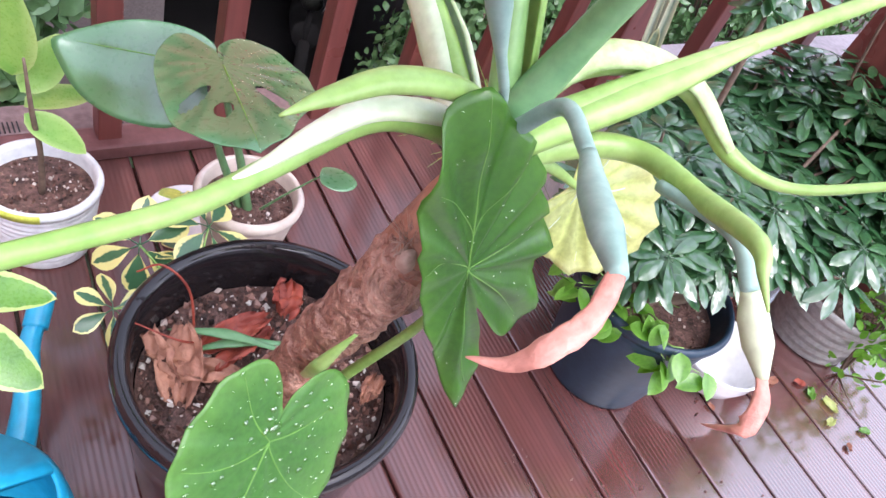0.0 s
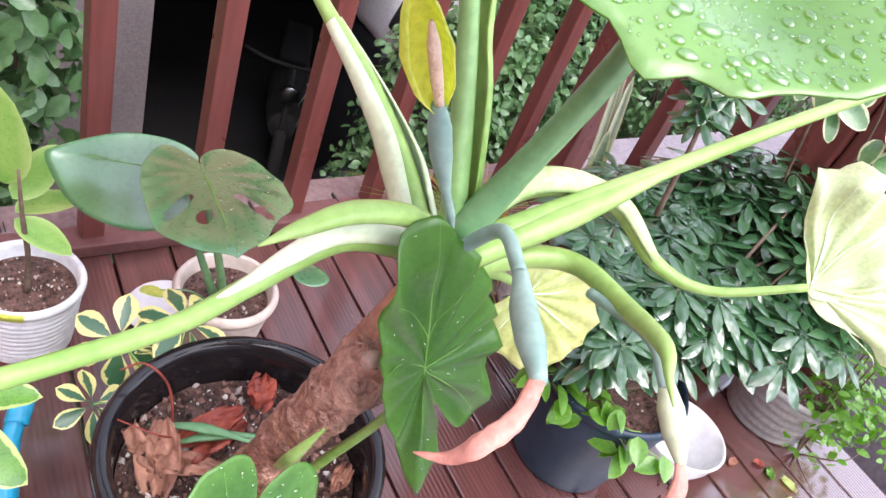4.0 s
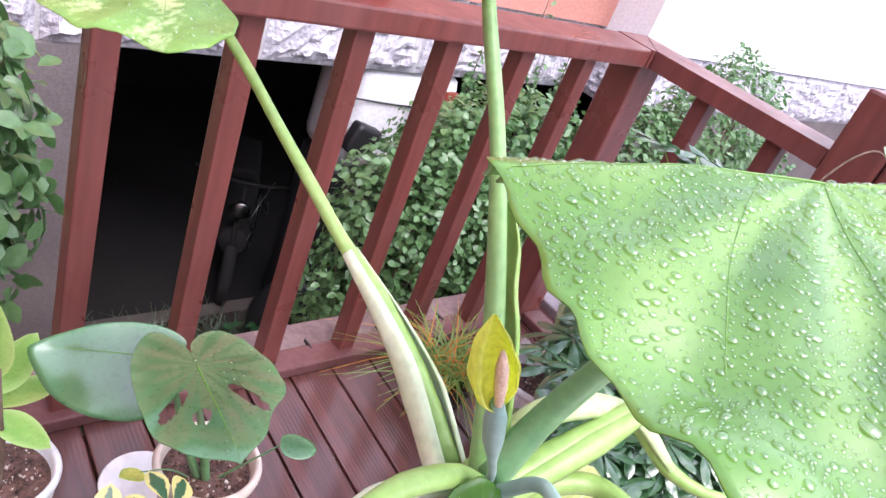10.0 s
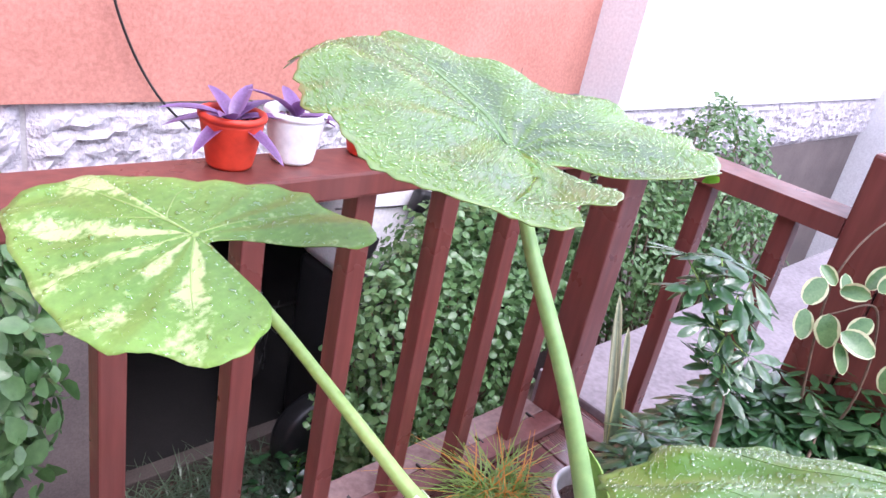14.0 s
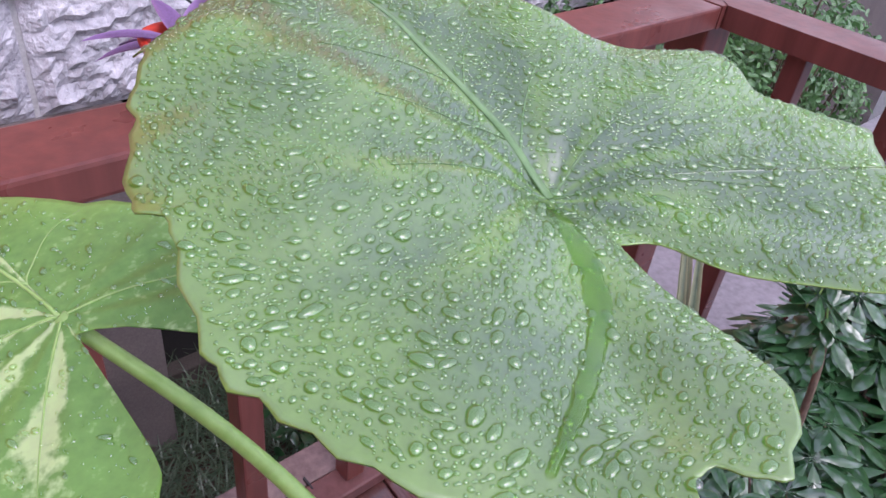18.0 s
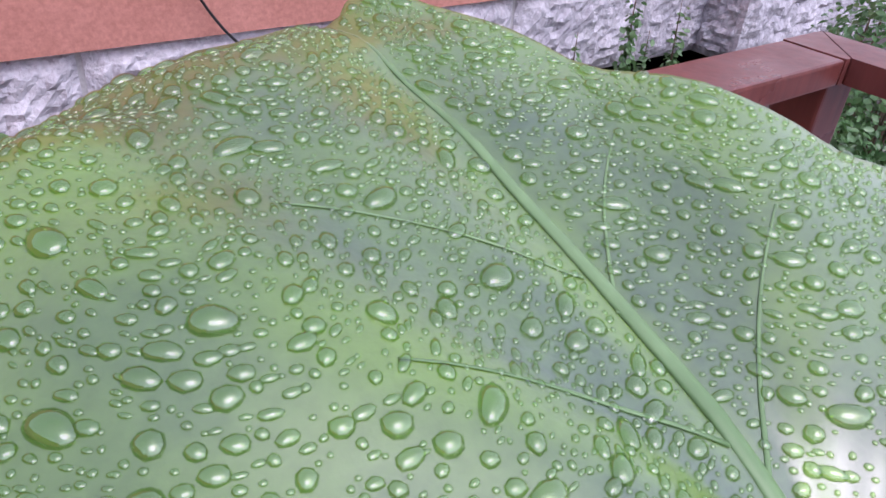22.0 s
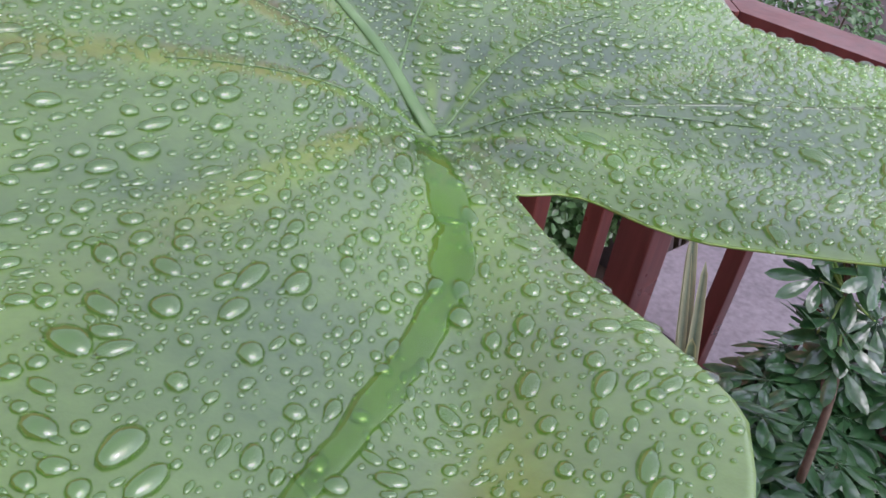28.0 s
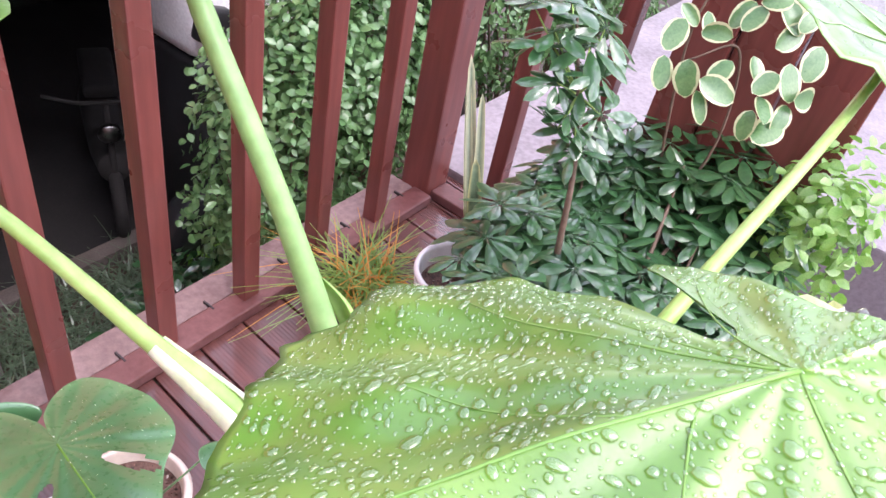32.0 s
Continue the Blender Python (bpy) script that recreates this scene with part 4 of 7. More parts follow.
bmesh.ops.translate(bm, vec=pp([(-1.342, -0.903, 0.643)])[0], verts=vs)
part("stub", bm, "trunk_pale", plant, "pale cut stub on the trunk")
bm = bmesh.new()
for k in range(26):
    a = rng.random() * 6.28
    p = V((-1.342, -0.893, 0.648))
    q = p + V((rng.uniform(-0.02, 0.02), rng.uniform(-0.01, 0.02), rng.uniform(0.01, 0.035)))
    tube(bm, pp([p + V((rng.uniform(-.015, .015), rng.uniform(-.01, .01), 0)), (p + q) / 2 + V((0.004, 0, 0)), q]), [0.0006, 0.0004, 0.0002], n=4, seg=3)
part("root_hairs", bm, "trunk_pale", plant)
bm = bmesh.new()
channel(bm, pp([(-1.322, -0.885, 0.615), (-1.292, -0.885, 0.68), (-1.285, -0.89, 0.74)]), [0.034, 0.031, 0.02], arc=300, roll=160, up=(0.2, 1, 0))
part("husk", bm, "husk", plant, "orange-brown dry husk round the crown")


def stalk(name, pts, radii, mat, label="", n=32, flat=1.0):
    bm = bmesh.new()
    tube(bm, pp(pts), radii, n=n, seg=14, flat=flat)
    return part(name, bm, mat, plant, label)


def sheath(pts, radii, roll=0, arc=200, mat="sheath", up=(0, 0, 1)):
    bm = bmesh.new()
    channel(bm, pp(pts), radii, n=24, arc=arc, roll=roll, up=up, thick=0.16)
    return part("sheath", bm, mat, plant, "pale clasping leaf sheath")


# stalk and white sheath of the variegated leaf
A_NODE = (-1.443, -0.450, 1.049)
stalk("leaf_stalk", [(-1.297, -0.86, 0.75), (-1.288, -0.775, 0.785), (-1.302, -0.70, 0.83), (-1.318, -0.646, 0.857), (-1.333, -0.596, 0.888), (-1.356, -0.541, 0.93), (-1.392, -0.50, 0.985), A_NODE], [0.014, 0.013, 0.010, 0.0075, 0.0068, 0.006, 0.0055, 0.0045], "stem_lime")
sheath([(-1.30, -0.868, 0.745), (-1.287, -0.79, 0.778), (-1.295, -0.73, 0.812), (-1.315, -0.655, 0.853)], [0.020, 0.022, 0.016, 0.009], roll=0, arc=300)
# upright stalk of the broad wet leaf
stalk("leaf_stalk", [(-1.30, -0.895, 0.78), (-1.299, -0.84, 0.90), (-1.30, -0.77, 1.03), (-1.298, -0.70, 1.125), (-1.289, -0.66, 1.176)], [0.0125, 0.0095, 0.0068, 0.006, 0.0045], "stem_pale")
sheath([(-1.29, -0.885, 0.80), (-1.289, -0.848, 0.89), (-1.288, -0.824, 0.93), (-1.286, -0.809, 0.962), (-1.288, -0.797, 0.984), (-1.294, -0.785, 1.004)], [0.015, 0.014, 0.012, 0.0105, 0.007, 0.001], roll=100, arc=150, mat="stem")
# thick stalk of the near wet leaf
C_NODE = (-1.341, -1.007, 1.152)
stalk("leaf_stalk", [(-1.298, -0.90, 0.79), (-1.268, -0.905, 0.86), (-1.262, -0.93, 0.95), (-1.285, -0.97, 1.06), (-1.333, -1.002, 1.132)], [0.016, 0.0125, 0.011, 0.010, 0.007], "stem_dark")
# long stalk reaching to the far side
stalk("leaf_stalk", [(-1.30, -0.905, 0.775), (-1.21, -0.915, 0.815), (-1.094, -0.927, 0.865), (-0.965, -0.938, 0.915), (-0.80, -0.955, 0.98), (-0.62, -0.965, 1.04)], [0.014, 0.012, 0.008, 0.007, 0.006, 0.005], "stem_lime")
sheath([(-1.29, -0.915, 0.775), (-1.20, -0.925, 0.817), (-1.10, -0.93, 0.864)], [0.0145, 0.014, 0.006], arc=170, roll=180, mat="stem_lime")
# arching stalk of the wilted leaf
stalk("leaf_stalk", [(-1.30, -0.885, 0.77), (-1.235, -0.878, 0.812), (-1.185, -0.895, 0.828), (-1.118, -0.915, 0.810), (-1.094, -0.968, 0.780), (-1.06, -1.015, 0.780), (-1.0, -1.065, 0.82)], [0.014, 0.0125, 0.011, 0.010, 0.008, 0.005, 0.004], "stem_lime", n=48)
sheath([(-1.29, -0.888, 0.775), (-1.235, -0.88, 0.815), (-1.185, -0.897, 0.831), (-1.12, -0.918, 0.812), (-1.098, -0.966, 0.784)], [0.013, 0.016, 0.015, 0.012, 0.006], arc=170, roll=180, mat="sheath_green")
# long stalk to the other side
stalk("leaf_stalk", [(-1.315, -0.89, 0.755), (-1.361, -0.893, 0.786), (-1.41, -0.885, 0.790), (-1.482, -0.899, 0.770), (-1.54, -0.92, 0.769), (-1.61, -0.935, 0.774), (-1.68, -0.945, 0.778), (-1.83, -0.96, 0.785)], [0.013, 0.012, 0.011, 0.0078, 0.0072, 0.0068, 0.0065, 0.006], "stem", n=48)
sheath([(-1.33, -0.89, 0.768), (-1.365, -0.892, 0.789), (-1.41, -0.885, 0.792), (-1.45, -0.892, 0.785), (-1.482, -0.899, 0.7745), (-1.51, -0.909, 0.773)], [0.012, 0.0135, 0.0125, 0.0092, 0.0052, 0.0025], arc=170, roll=165)
# short cut stalk
stalk("cut_stalk", [(-1.315, -0.905, 0.79), (-1.362, -0.908, 0.826), (-1.416, -0.907, 0.838), (-1.46, -0.91, 0.832), (-1.49, -0.912, 0.823)], [0.011, 0.011, 0.0105, 0.007, 0.001], "stem_lime", flat=0.75)
# drooping stalk towards the viewer
stalk("withered_stalk", [(-1.305, -0.91, 0.76), (-1.23, -0.925, 0.775), (-1.195, -0.955, 0.785), (-1.217, -1.023, 0.809), (-1.262, -1.085, 0.845), (-1.279, -1.108, 0.842), (-1.284, -1.124, 0.833)], [0.012, 0.011, 0.010, 0.009, 0.007, 0.003, 0.0008], "stem_lime", n=48)


def bud(pts, radii, mats, spathe_pts, spathe_r, name="flower_bud"):
    """A drooping stalk, a swollen tube and a withered pink hood."""
    bm = bmesh.new()
    tube(bm, pp(pts[:3]), radii[:3], n=20, seg=12)
    part("flower_stalk", bm, "bluegreen", plant)
    bm = bmesh.new()
    tube(bm, pp(pts[2:]), radii[2:], n=24, seg=14)
    part("bud", bm, mats, plant, "swollen pale green flower bud")
    bm = bmesh.new()
    tube(bm, pp(spathe_pts), spathe_r, n=26, seg=10, flat=0.45, wob=0.25)
    part("withered_hood", bm, "pinkspathe", plant, "withered salmon pink flower hood")


bud([(-1.312, -0.922, 0.80), (-1.316, -0.954, 0.845), (-1.335, -1.0, 0.849), (-1.355, -1.028, 0.85), (-1.378, -1.06, 0.858), (-1.397, -1.09, 0.862)], [0.0065, 0.006, 0.0055, 0.0095, 0.010, 0.005], "bluegreen",
    [(-1.396, -1.088, 0.862), (-1.417, -1.101, 0.852), (-1.441, -1.105, 0.845), (-1.453, -1.098, 0.826), (-1.466, -1.084, 0.818)], [0.0045, 0.0065, 0.008, 0.0055, 0.0006])
bud([(-1.215, -0.99, 0.79), (-1.228, -1.06, 0.815), (-1.226, -1.093, 0.795), (-1.225, -1.106, 0.782), (-1.226, -1.122, 0.770), (-1.230, -1.140, 0.758)], [0.005, 0.0055, 0.0065, 0.0105, 0.0105, 0.004], "budpale",
    [(-1.229, -1.138, 0.759), (-1.24, -1.152, 0.752), (-1.252, -1.158, 0.738), (-1.247, -1.146, 0.715), (-1.242, -1.137, 0.701)], [0.004, 0.007, 0.008, 0.005, 0.0006])
# upright open flower
bm = bmesh.new()
tube(bm, pp([(-1.322, -0.91, 0.79), (-1.338, -0.922, 0.83), (-1.365, -0.931, 0.87), (-1.385, -0.934, 0.905), (-1.398, -0.936, 0.93), (-1.407, -0.937, 0.949)]), [0.0045, 0.0036, 0.0036, 0.0078, 0.0082, 0.0045], n=30, seg=14)
part("flower_stalk", bm, "bluegreen", plant)
bm = bmesh.new()
channel(bm, pp([(-1.405, -0.937, 0.945), (-1.416, -0.938, 0.962), (-1.430, -0.938, 0.985), (-1.443, -0.938, 1.008), (-1.453, -0.938, 1.030)]), [0.005, 0.013, 0.016, 0.011, 0.0015], arc=240, roll=100, thick=0.1, seg=16)
part("flower_hood", bm, "spathe", plant, "yellow-green open flower hood")
bm = bmesh.new()
tube(bm, pp([(-1.408, -0.939, 0.95), (-1.420, -0.942, 0.97), (-1.432, -0.944, 0.992), (-1.439, -0.944, 1.006)]), [0.003, 0.0042, 0.0042, 0.0015], n=18, seg=10)
part("flower_spike", bm, "spadix", plant, "cream knobbly flower spike")

# ---- small leaf shapes ----
def simple_leaf(bm, L, W, seg=7, cup=0.25, curl=0.2, base=(0, 0, 0), m=None, stalk=0.0, tip=1.0, band=0.0, wide=0.8):
    """A pointed oval leaf along +x, folded a little at its midrib and curled at its tip."""
    rim = bm.verts.layers.float.get("rim") or bm.verts.layers.float.new("rim")
    m = m or Matrix()
    rows = []
    for i in range(seg + 1):
        t = i / seg
        w = W * math.sin(math.pi * min(1, t ** wide * (0.97 if i < seg else 1.0))) ** (0.8 * tip) * 0.5 + (0.0004 if 0 < i < seg else 0)
        zc = -curl * L * t * t
        row = []
        for s in (-1, -0.85, -0.5, 0, 0.5, 0.85, 1):
            p = V((stalk + L * t, s * w, zc + cup * abs(s) * w))
            vert = bm.verts.new(m @ p + V(base))
            vert[rim] = 1.0 if abs(s) == 1 else (max(0.55, band) if abs(s) > 0.8 else ((band * (0.3 + 0.7 * t) if s else 0.0) if t < 0.93 else 0.7))
            row.append(vert)
        rows.append(row)
    for a, b in zip(rows, rows[1:]):
        for j in range(6):
            bm.faces.new((a[j], b[j], b[j + 1], a[j + 1]))
    return rows


# broad blades
def blade(name, b, outline, mat, label, ribs, rings=14, fine=4, scallop=0.0, pale=0.0, origin=0.0, rib_mat="rib", r0=0.0035, flat=0.6):
    o = V(plant.location)
    b.n0 -= o
    ob = part(name, b.mesh(outline, rings, fine, scallop=scallop, origin=origin, pale=pale), mat, plant, label)
    part("vein", b.ribs_mesh(ribs, r0=r0, lift=r0 * 0.15, flat=flat), rib_mat, ob)
    return b


def world_drops(b, *a, **k):
    ob = b.drops(*a, **k)
    ob.location = plant.location
    return ob


class BroadLeaf(Blade):
    """The broad leaf on plan axes: u runs north along the midrib, v east; two domed halves with a trough between them."""

    def __init__(self, joint, quilt, seed):
        self.n0, self.nor, self.length = V(joint), V((0, 0, 1)), 0.19
        self.u, self.vr, self.vl = V((0, 1, 0)), V((1, 0, 0)), V((-1, 0, 0))
        self.quilt, self.seed, self.far, self.sweep = quilt, seed, 0.75, 0.02

    def at(self, u, v, lift=0.0):
        p, q = u * 10, v * 10
        w = q - 0.06 * max(p, 0.0)
        a = math.sqrt(w * w + 0.004) - 0.0632
        h = 0.0118 + 0.0167 * p + 0.0105 * p * p - 0.0059 * p ** 3 + 0.0272 * a - 0.0108 * w * w + 0.0014 * w
        h += -0.0029 * p * w - 0.0133 * p * w * w + 0.0147 * p * a - 0.00083 * w ** 4 - 0.007 * p * p * w * w
        h -= 0.0095 * math.exp(-(p * p + w * w) / 0.04)
        r = math.hypot(u, v)
        # furrows along the side veins, and a rippled margin
        ang = math.atan2(abs(v), u)
        h += self.quilt * min(r, 0.12) * math.cos(ang * 9.0 + 0.6 * noise.noise(V((u * 9, v * 9, self.seed)))) * min(1, ang * 3)
        h += (0.006 if u > 0 else 0.006 + 0.03 * max(u, -0.12)) * min(1, (r / 0.16) ** 3) * noise.noise(V((u * 26, v * 26, self.seed + 3)))
        h -= 0.016 * max(0.0, min(1.0, (u - 0.135) / 0.055)) ** 1.5 * max(0.0, min(1.0, -v / 0.05))
        # the near lobe falls away behind a crease
        h -= 0.004 * max(0.0, min(1.0, (-u - 0.035) / 0.06)) * max(0.0, min(1.0, (u + 0.13) / 0.04)) * math.exp(-((v + 0.61 * (-u - 0.035) + 0.03) / 0.013) ** 2)
        h += 0.004 * math.exp(-((u + 0.13) / 0.02) ** 2 - ((v + 0.085) / 0.015) ** 2)
        return self.n0 + self.u * u + self.vr * v + self.nor * (h + lift)


B = BroadLeaf((-1.286, -0.651, 1.184), 0.022, 2.0)
B_OUT = [(-0.042, -0.006), (-0.051, 0.0075), (-0.078, 0.013), (-0.103, 0.022), (-0.128, 0.032), (-0.138, 0.05), (-0.128, 0.08), (-0.117, 0.104), (-0.094, 0.134), (-0.083, 0.124), (-0.066, 0.15), (-0.047, 0.174), (-0.03, 0.158), (-0.006, 0.145), (0.012, 0.16), (0.034, 0.166), (0.045, 0.132), (0.06, 0.108), (0.073, 0.09), (0.1, 0.072), (0.136, 0.059), (0.177, 0.048), (0.216, 0.037)]
B_OUT += [(0.203, 0.015), (0.196, -0.02), (0.188, -0.06), (0.19, -0.088), (0.163, -0.098), (0.154, -0.11), (0.13, -0.115), (0.116, -0.128), (0.098, -0.134), (0.077, -0.146), (0.053, -0.154), (0.035, -0.149), (0.017, -0.155), (-0.011, -0.162), (-0.025, -0.163), (-0.04, -0.157), (-0.059, -0.152), (-0.078, -0.145), (-0.106, -0.129), (-0.119, -0.125), (-0.135, -0.118), (-0.145, -0.108), (-0.139, -0.1), (-0.125, -0.087), (-0.129, -0.079), (-0.14, -0.074), (-0.136, -0.06), (-0.126, -0.041), (-0.1, -0.027), (-0.071, -0.019), (-0.053, -0.012)]
blade("leaf", B, B_OUT, "leafB", "broad grey-green leaf beaded with rain", [((0, 0), (0.2, 0.014), 2.0), ((0, 0), (0.022, -0.07), 0.55), ((0.03, 0.0), (0.06, -0.05), 0.55), ((0.07, 0.002), (0.1, -0.05), 0.4), ((0.02, 0.0), (0.06, 0.05), 0.5), ((0.0, 0.0), (0.008, 0.08), 0.5), ((0.06, 0.002), (0.1, 0.04), 0.4), ((0, 0), (-0.06, 0.07), 0.45)], rings=56, fine=4, scallop=0.008, rib_mat="ribB", r0=0.0012, flat=0.4, pale=0.8)
# pale rolled margin of the broad leaf, and its curled end
bm = bmesh.new()
rim_line = [B.at(q.x * 0.997, q.y * 0.997, -0.0004) for q in B.edge]
tube(bm, rim_line + rim_line[:1], [0.0003, 0.0003], n=len(rim_line), seg=5, cap=False)
part("leaf_margin", bm, "margin", plant, "thin pale green leaf margin")
bm = bmesh.new()
simple_leaf(bm, 0.011, 0.009, seg=8, cup=0.8, curl=-0.5, m=pose(0, 0, 0, 25, 5, -60), base=pp([(-1.231, -0.779, 1.204)])[0], tip=0.6)
part("curled_margin", bm, "seedling", plant, "small light green curl at the lobe's end")
C = Blade(C_NODE, (-1.473, -0.919, 1.111), (0.49, 0.85, -0.56), (-0.49, -0.85, -0.21), bow=0.0, cup=0.0, quilt=0.05, ripple=0.09, ribs=6, seed=5.0, arch=0.005, span=0.27)
# painted sheen bands on both halves
C.far = 1.0
C_OUT = [(-0.03, 0.012), (-0.05, 0.05), (-0.055, 0.1), (-0.03, 0.16), (0.015, 0.2), (0.055, 0.208), (0.085, 0.205), (0.106, 0.192), (0.126, 0.16), (0.14, 0.122), (0.151, 0.09), (0.157, 0.045), (0.168, 0.0), (0.166, -0.05), (0.152, -0.085), (0.147, -0.11), (0.141, -0.133), (0.13, -0.138), (0.11, -0.133), (0.1, -0.152), (0.087, -0.168), (0.067, -0.147), (0.041, -0.132), (0.031, -0.109), (0.019, -0.09), (0.017, -0.066), (0.012, -0.05), (0.004, -0.03), (-0.004, -0.042), (-0.009, -0.07), (-0.005, -0.093), (-0.009, -0.101), (-0.021, -0.095), (-0.028, -0.072), (-0.03, -0.045), (-0.035, -0.02), (-0.04, -0.004)]
blade("leaf", C, C_OUT, "leafC", "bright green near leaf covered in rain drops", [((0, 0), (0.16, 0), 1.2), ((0, 0), (0.08, -0.14), 0.7), ((0, 0), (0.038, -0.11), 0.7), ((0.05, 0), (0.13, -0.1), 0.5), ((0, 0), (-0.015, -0.08), 0.6), ((0.03, 0), (0.09, 0.12), 0.6), ((0, 0), (0.0, 0.15), 0.6)], rings=30, fine=5, scallop=0.012, rib_mat="ribC", r0=0.0008, pale=0.8)
A = Blade(A_NODE, (-1.464, -0.279, 1.044), (-0.95, -0.11, -0.30), (0.95, 0.11, 0.24), bow=0.02, cup=0.03, quilt=0.03, ripple=0.06, seed=8.0)
A_OUT = [(-0.02, 0.004), (-0.044, -0.006), (-0.08, -0.012), (-0.119, -0.017), (-0.14, -0.03), (-0.153, -0.055), (-0.15, -0.082), (-0.101, -0.109), (-0.086, -0.125), (-0.045, -0.136), (0.014, -0.134), (0.09, -0.122), (0.16, -0.105), (0.21, -0.075), (0.195, -0.02), (0.165, 0.015), (0.085, 0.065), (0.03, 0.1), (-0.01, 0.118), (-0.044, 0.116), (-0.08, 0.126), (-0.112, 0.118), (-0.122, 0.087), (-0.096, 0.073), (-0.06, 0.048)]
blade("leaf", A, A_OUT, "leafA", "green leaf with broad cream splashes", [((0, 0), (0.19, -0.03), 1.1), ((0, 0), (0.03, -0.125), 0.8), ((0, 0), (-0.1, -0.07), 0.8), ((0, 0), (-0.05, 0.1), 0.8), ((0.04, 0), (0.13, -0.1), 0.5), ((0.04, 0), (0.08, 0.06), 0.5)], rings=18, pale=1.05, scallop=0.012, rib_mat="stem_lime", r0=0.0012)
Hh = Blade((-1.336, -0.961, 0.697), (-1.354, -0.927, 0.841), (-0.99, -0.05, 0.02), (0.97, 0.02, -0.1), bow=0.0, cup=0.25, quilt=0.13, ripple=0.09, seed=11.0)
Hh.nor = V((0.038, -0.97, 0.239))
H_OUT = [(-0.045, 0.018), (-0.083, 0.041), (-0.106, 0.064), (-0.121, 0.092), (-0.107, 0.105), (-0.059, 0.102), (-0.012, 0.105), (0.041, 0.082), (0.087, 0.062), (0.121, 0.029), (0.15, 0.0), (0.137, -0.033), (0.095, -0.045), (0.05, -0.05), (-0.005, -0.045), (-0.053, -0.037), (-0.099, -0.019), (-0.146, -0.006), (-0.163, 0.022), (-0.136, 0.038), (-0.086, 0.03)]
blade("leaf", Hh, H_OUT, "leafH", "dark green leaf hanging upright before the trunk", [((0, 0), (0.145, 0), 1.0), ((0, 0), (0.0, 0.095), 0.7), ((0, 0), (-0.1, 0.085), 0.7), ((0, 0), (-0.13, 0.015), 0.7), ((0.03, 0), (0.08, 0.055), 0.5), ((0.03, 0), (0.08, -0.04), 0.5), ((0, 0), (0.01, -0.045), 0.6)], rings=14, rib_mat="ribH", r0=0.0009)
Lb = Blade((-1.494, -0.997, 0.596), (-1.57, -1.07, 0.508), (0.85, -0.1, -0.6), (-0.85, 0.1, 0.6), bow=0.04, cup=0.05, quilt=0.04, ripple=0.05, seed=14.0)
u_ = Lb.u
Lb.nor = V((0.252, -0.84, 0.48)).normalized()
Lb.vr = u_.cross(Lb.nor).normalized()
Lb.vl = -Lb.vr
L_OUT = [(-0.024, 0.001), (-0.04, -0.01), (-0.06, -0.029), (-0.059, -0.057), (-0.032, -0.077), (0.003, -0.088), (0.046, -0.086), (0.085, -0.062), (0.117, -0.036), (0.138, 0.0), (0.101, 0.031), (0.052, 0.065), (0.025, 0.075), (-0.006, 0.074), (-0.037, 0.063), (-0.056, 0.037), (-0.043, 0.015)]
blade("leaf", Lb, L_OUT, "leafL", "young heart-shaped leaf over the pot, beaded with rain", [((0, 0), (0.13, 0), 1.0), ((0, 0), (0.04, -0.075), 0.7), ((0, 0), (0.03, 0.065), 0.7), ((0, 0), (-0.04, -0.06), 0.7), ((0, 0), (-0.04, 0.05), 0.7)], rings=14, rib_mat="ribH", r0=0.0009)
stalk("leaf_stalk", [(-1.375, -0.86, 0.31), (-1.345, -0.885, 0.43), (-1.328, -0.93, 0.57), (-1.332, -0.955, 0.66), (-1.336, -0.957, 0.695)], [0.007, 0.006, 0.005, 0.004, 0.003], "stem")
stalk("leaf_stalk", [(-1.385, -0.87, 0.31), (-1.41, -0.90, 0.42), (-1.45, -0.95, 0.53), (-1.492, -0.99, 0.592)], [0.006, 0.005, 0.004, 0.003], "stem")
sheath([(-1.39, -0.885, 0.47), (-1.40, -0.91, 0.53), (-1.385, -0.925, 0.585)], [0.008, 0.010, 0.002], arc=160, mat="stem", up=(0.2, 1, 0))
# yellowing leaf and wilted leaf
Ly = Blade((-1.171, -0.905, 0.693), (-1.107, -0.955, 0.655), (0.3, 0.4, 0.86), (-0.3, -0.4, -0.86), cup=0.1, quilt=0.2, ripple=0.15, ribs=10, seed=17.0)
Ly.nor = V((-0.55, -0.62, 0.56)).normalized()
Ly.vr = Ly.u.cross(Ly.nor).normalized()
Ly.vl = -Ly.vr
blade("leaf", Ly, [(-0.01, 0.005), (-0.02, 0.04), (0.0, 0.065), (0.04, 0.07), (0.075, 0.05), (0.092, 0.015), (0.09, -0.02), (0.07, -0.05), (0.035, -0.062), (0.0, -0.055), (-0.02, -0.03)], "leafY", "yellowing crinkled old leaf", [((0, 0), (0.085, 0), 0.8), ((0, 0), (0.05, 0.055), 0.6), ((0, 0), (0.05, -0.05), 0.6), ((0, 0), (0.0, 0.06), 0.5), ((0, 0), (0.0, -0.05), 0.5)], rings=12, scallop=0.03, rib_mat="sheath", r0=0.002)
stalk("leaf_stalk", [(-1.30, -0.905, 0.75), (-1.23, -0.90, 0.73), (-1.171, -0.905, 0.695)], [0.008, 0.006, 0.003], "stem_lime")
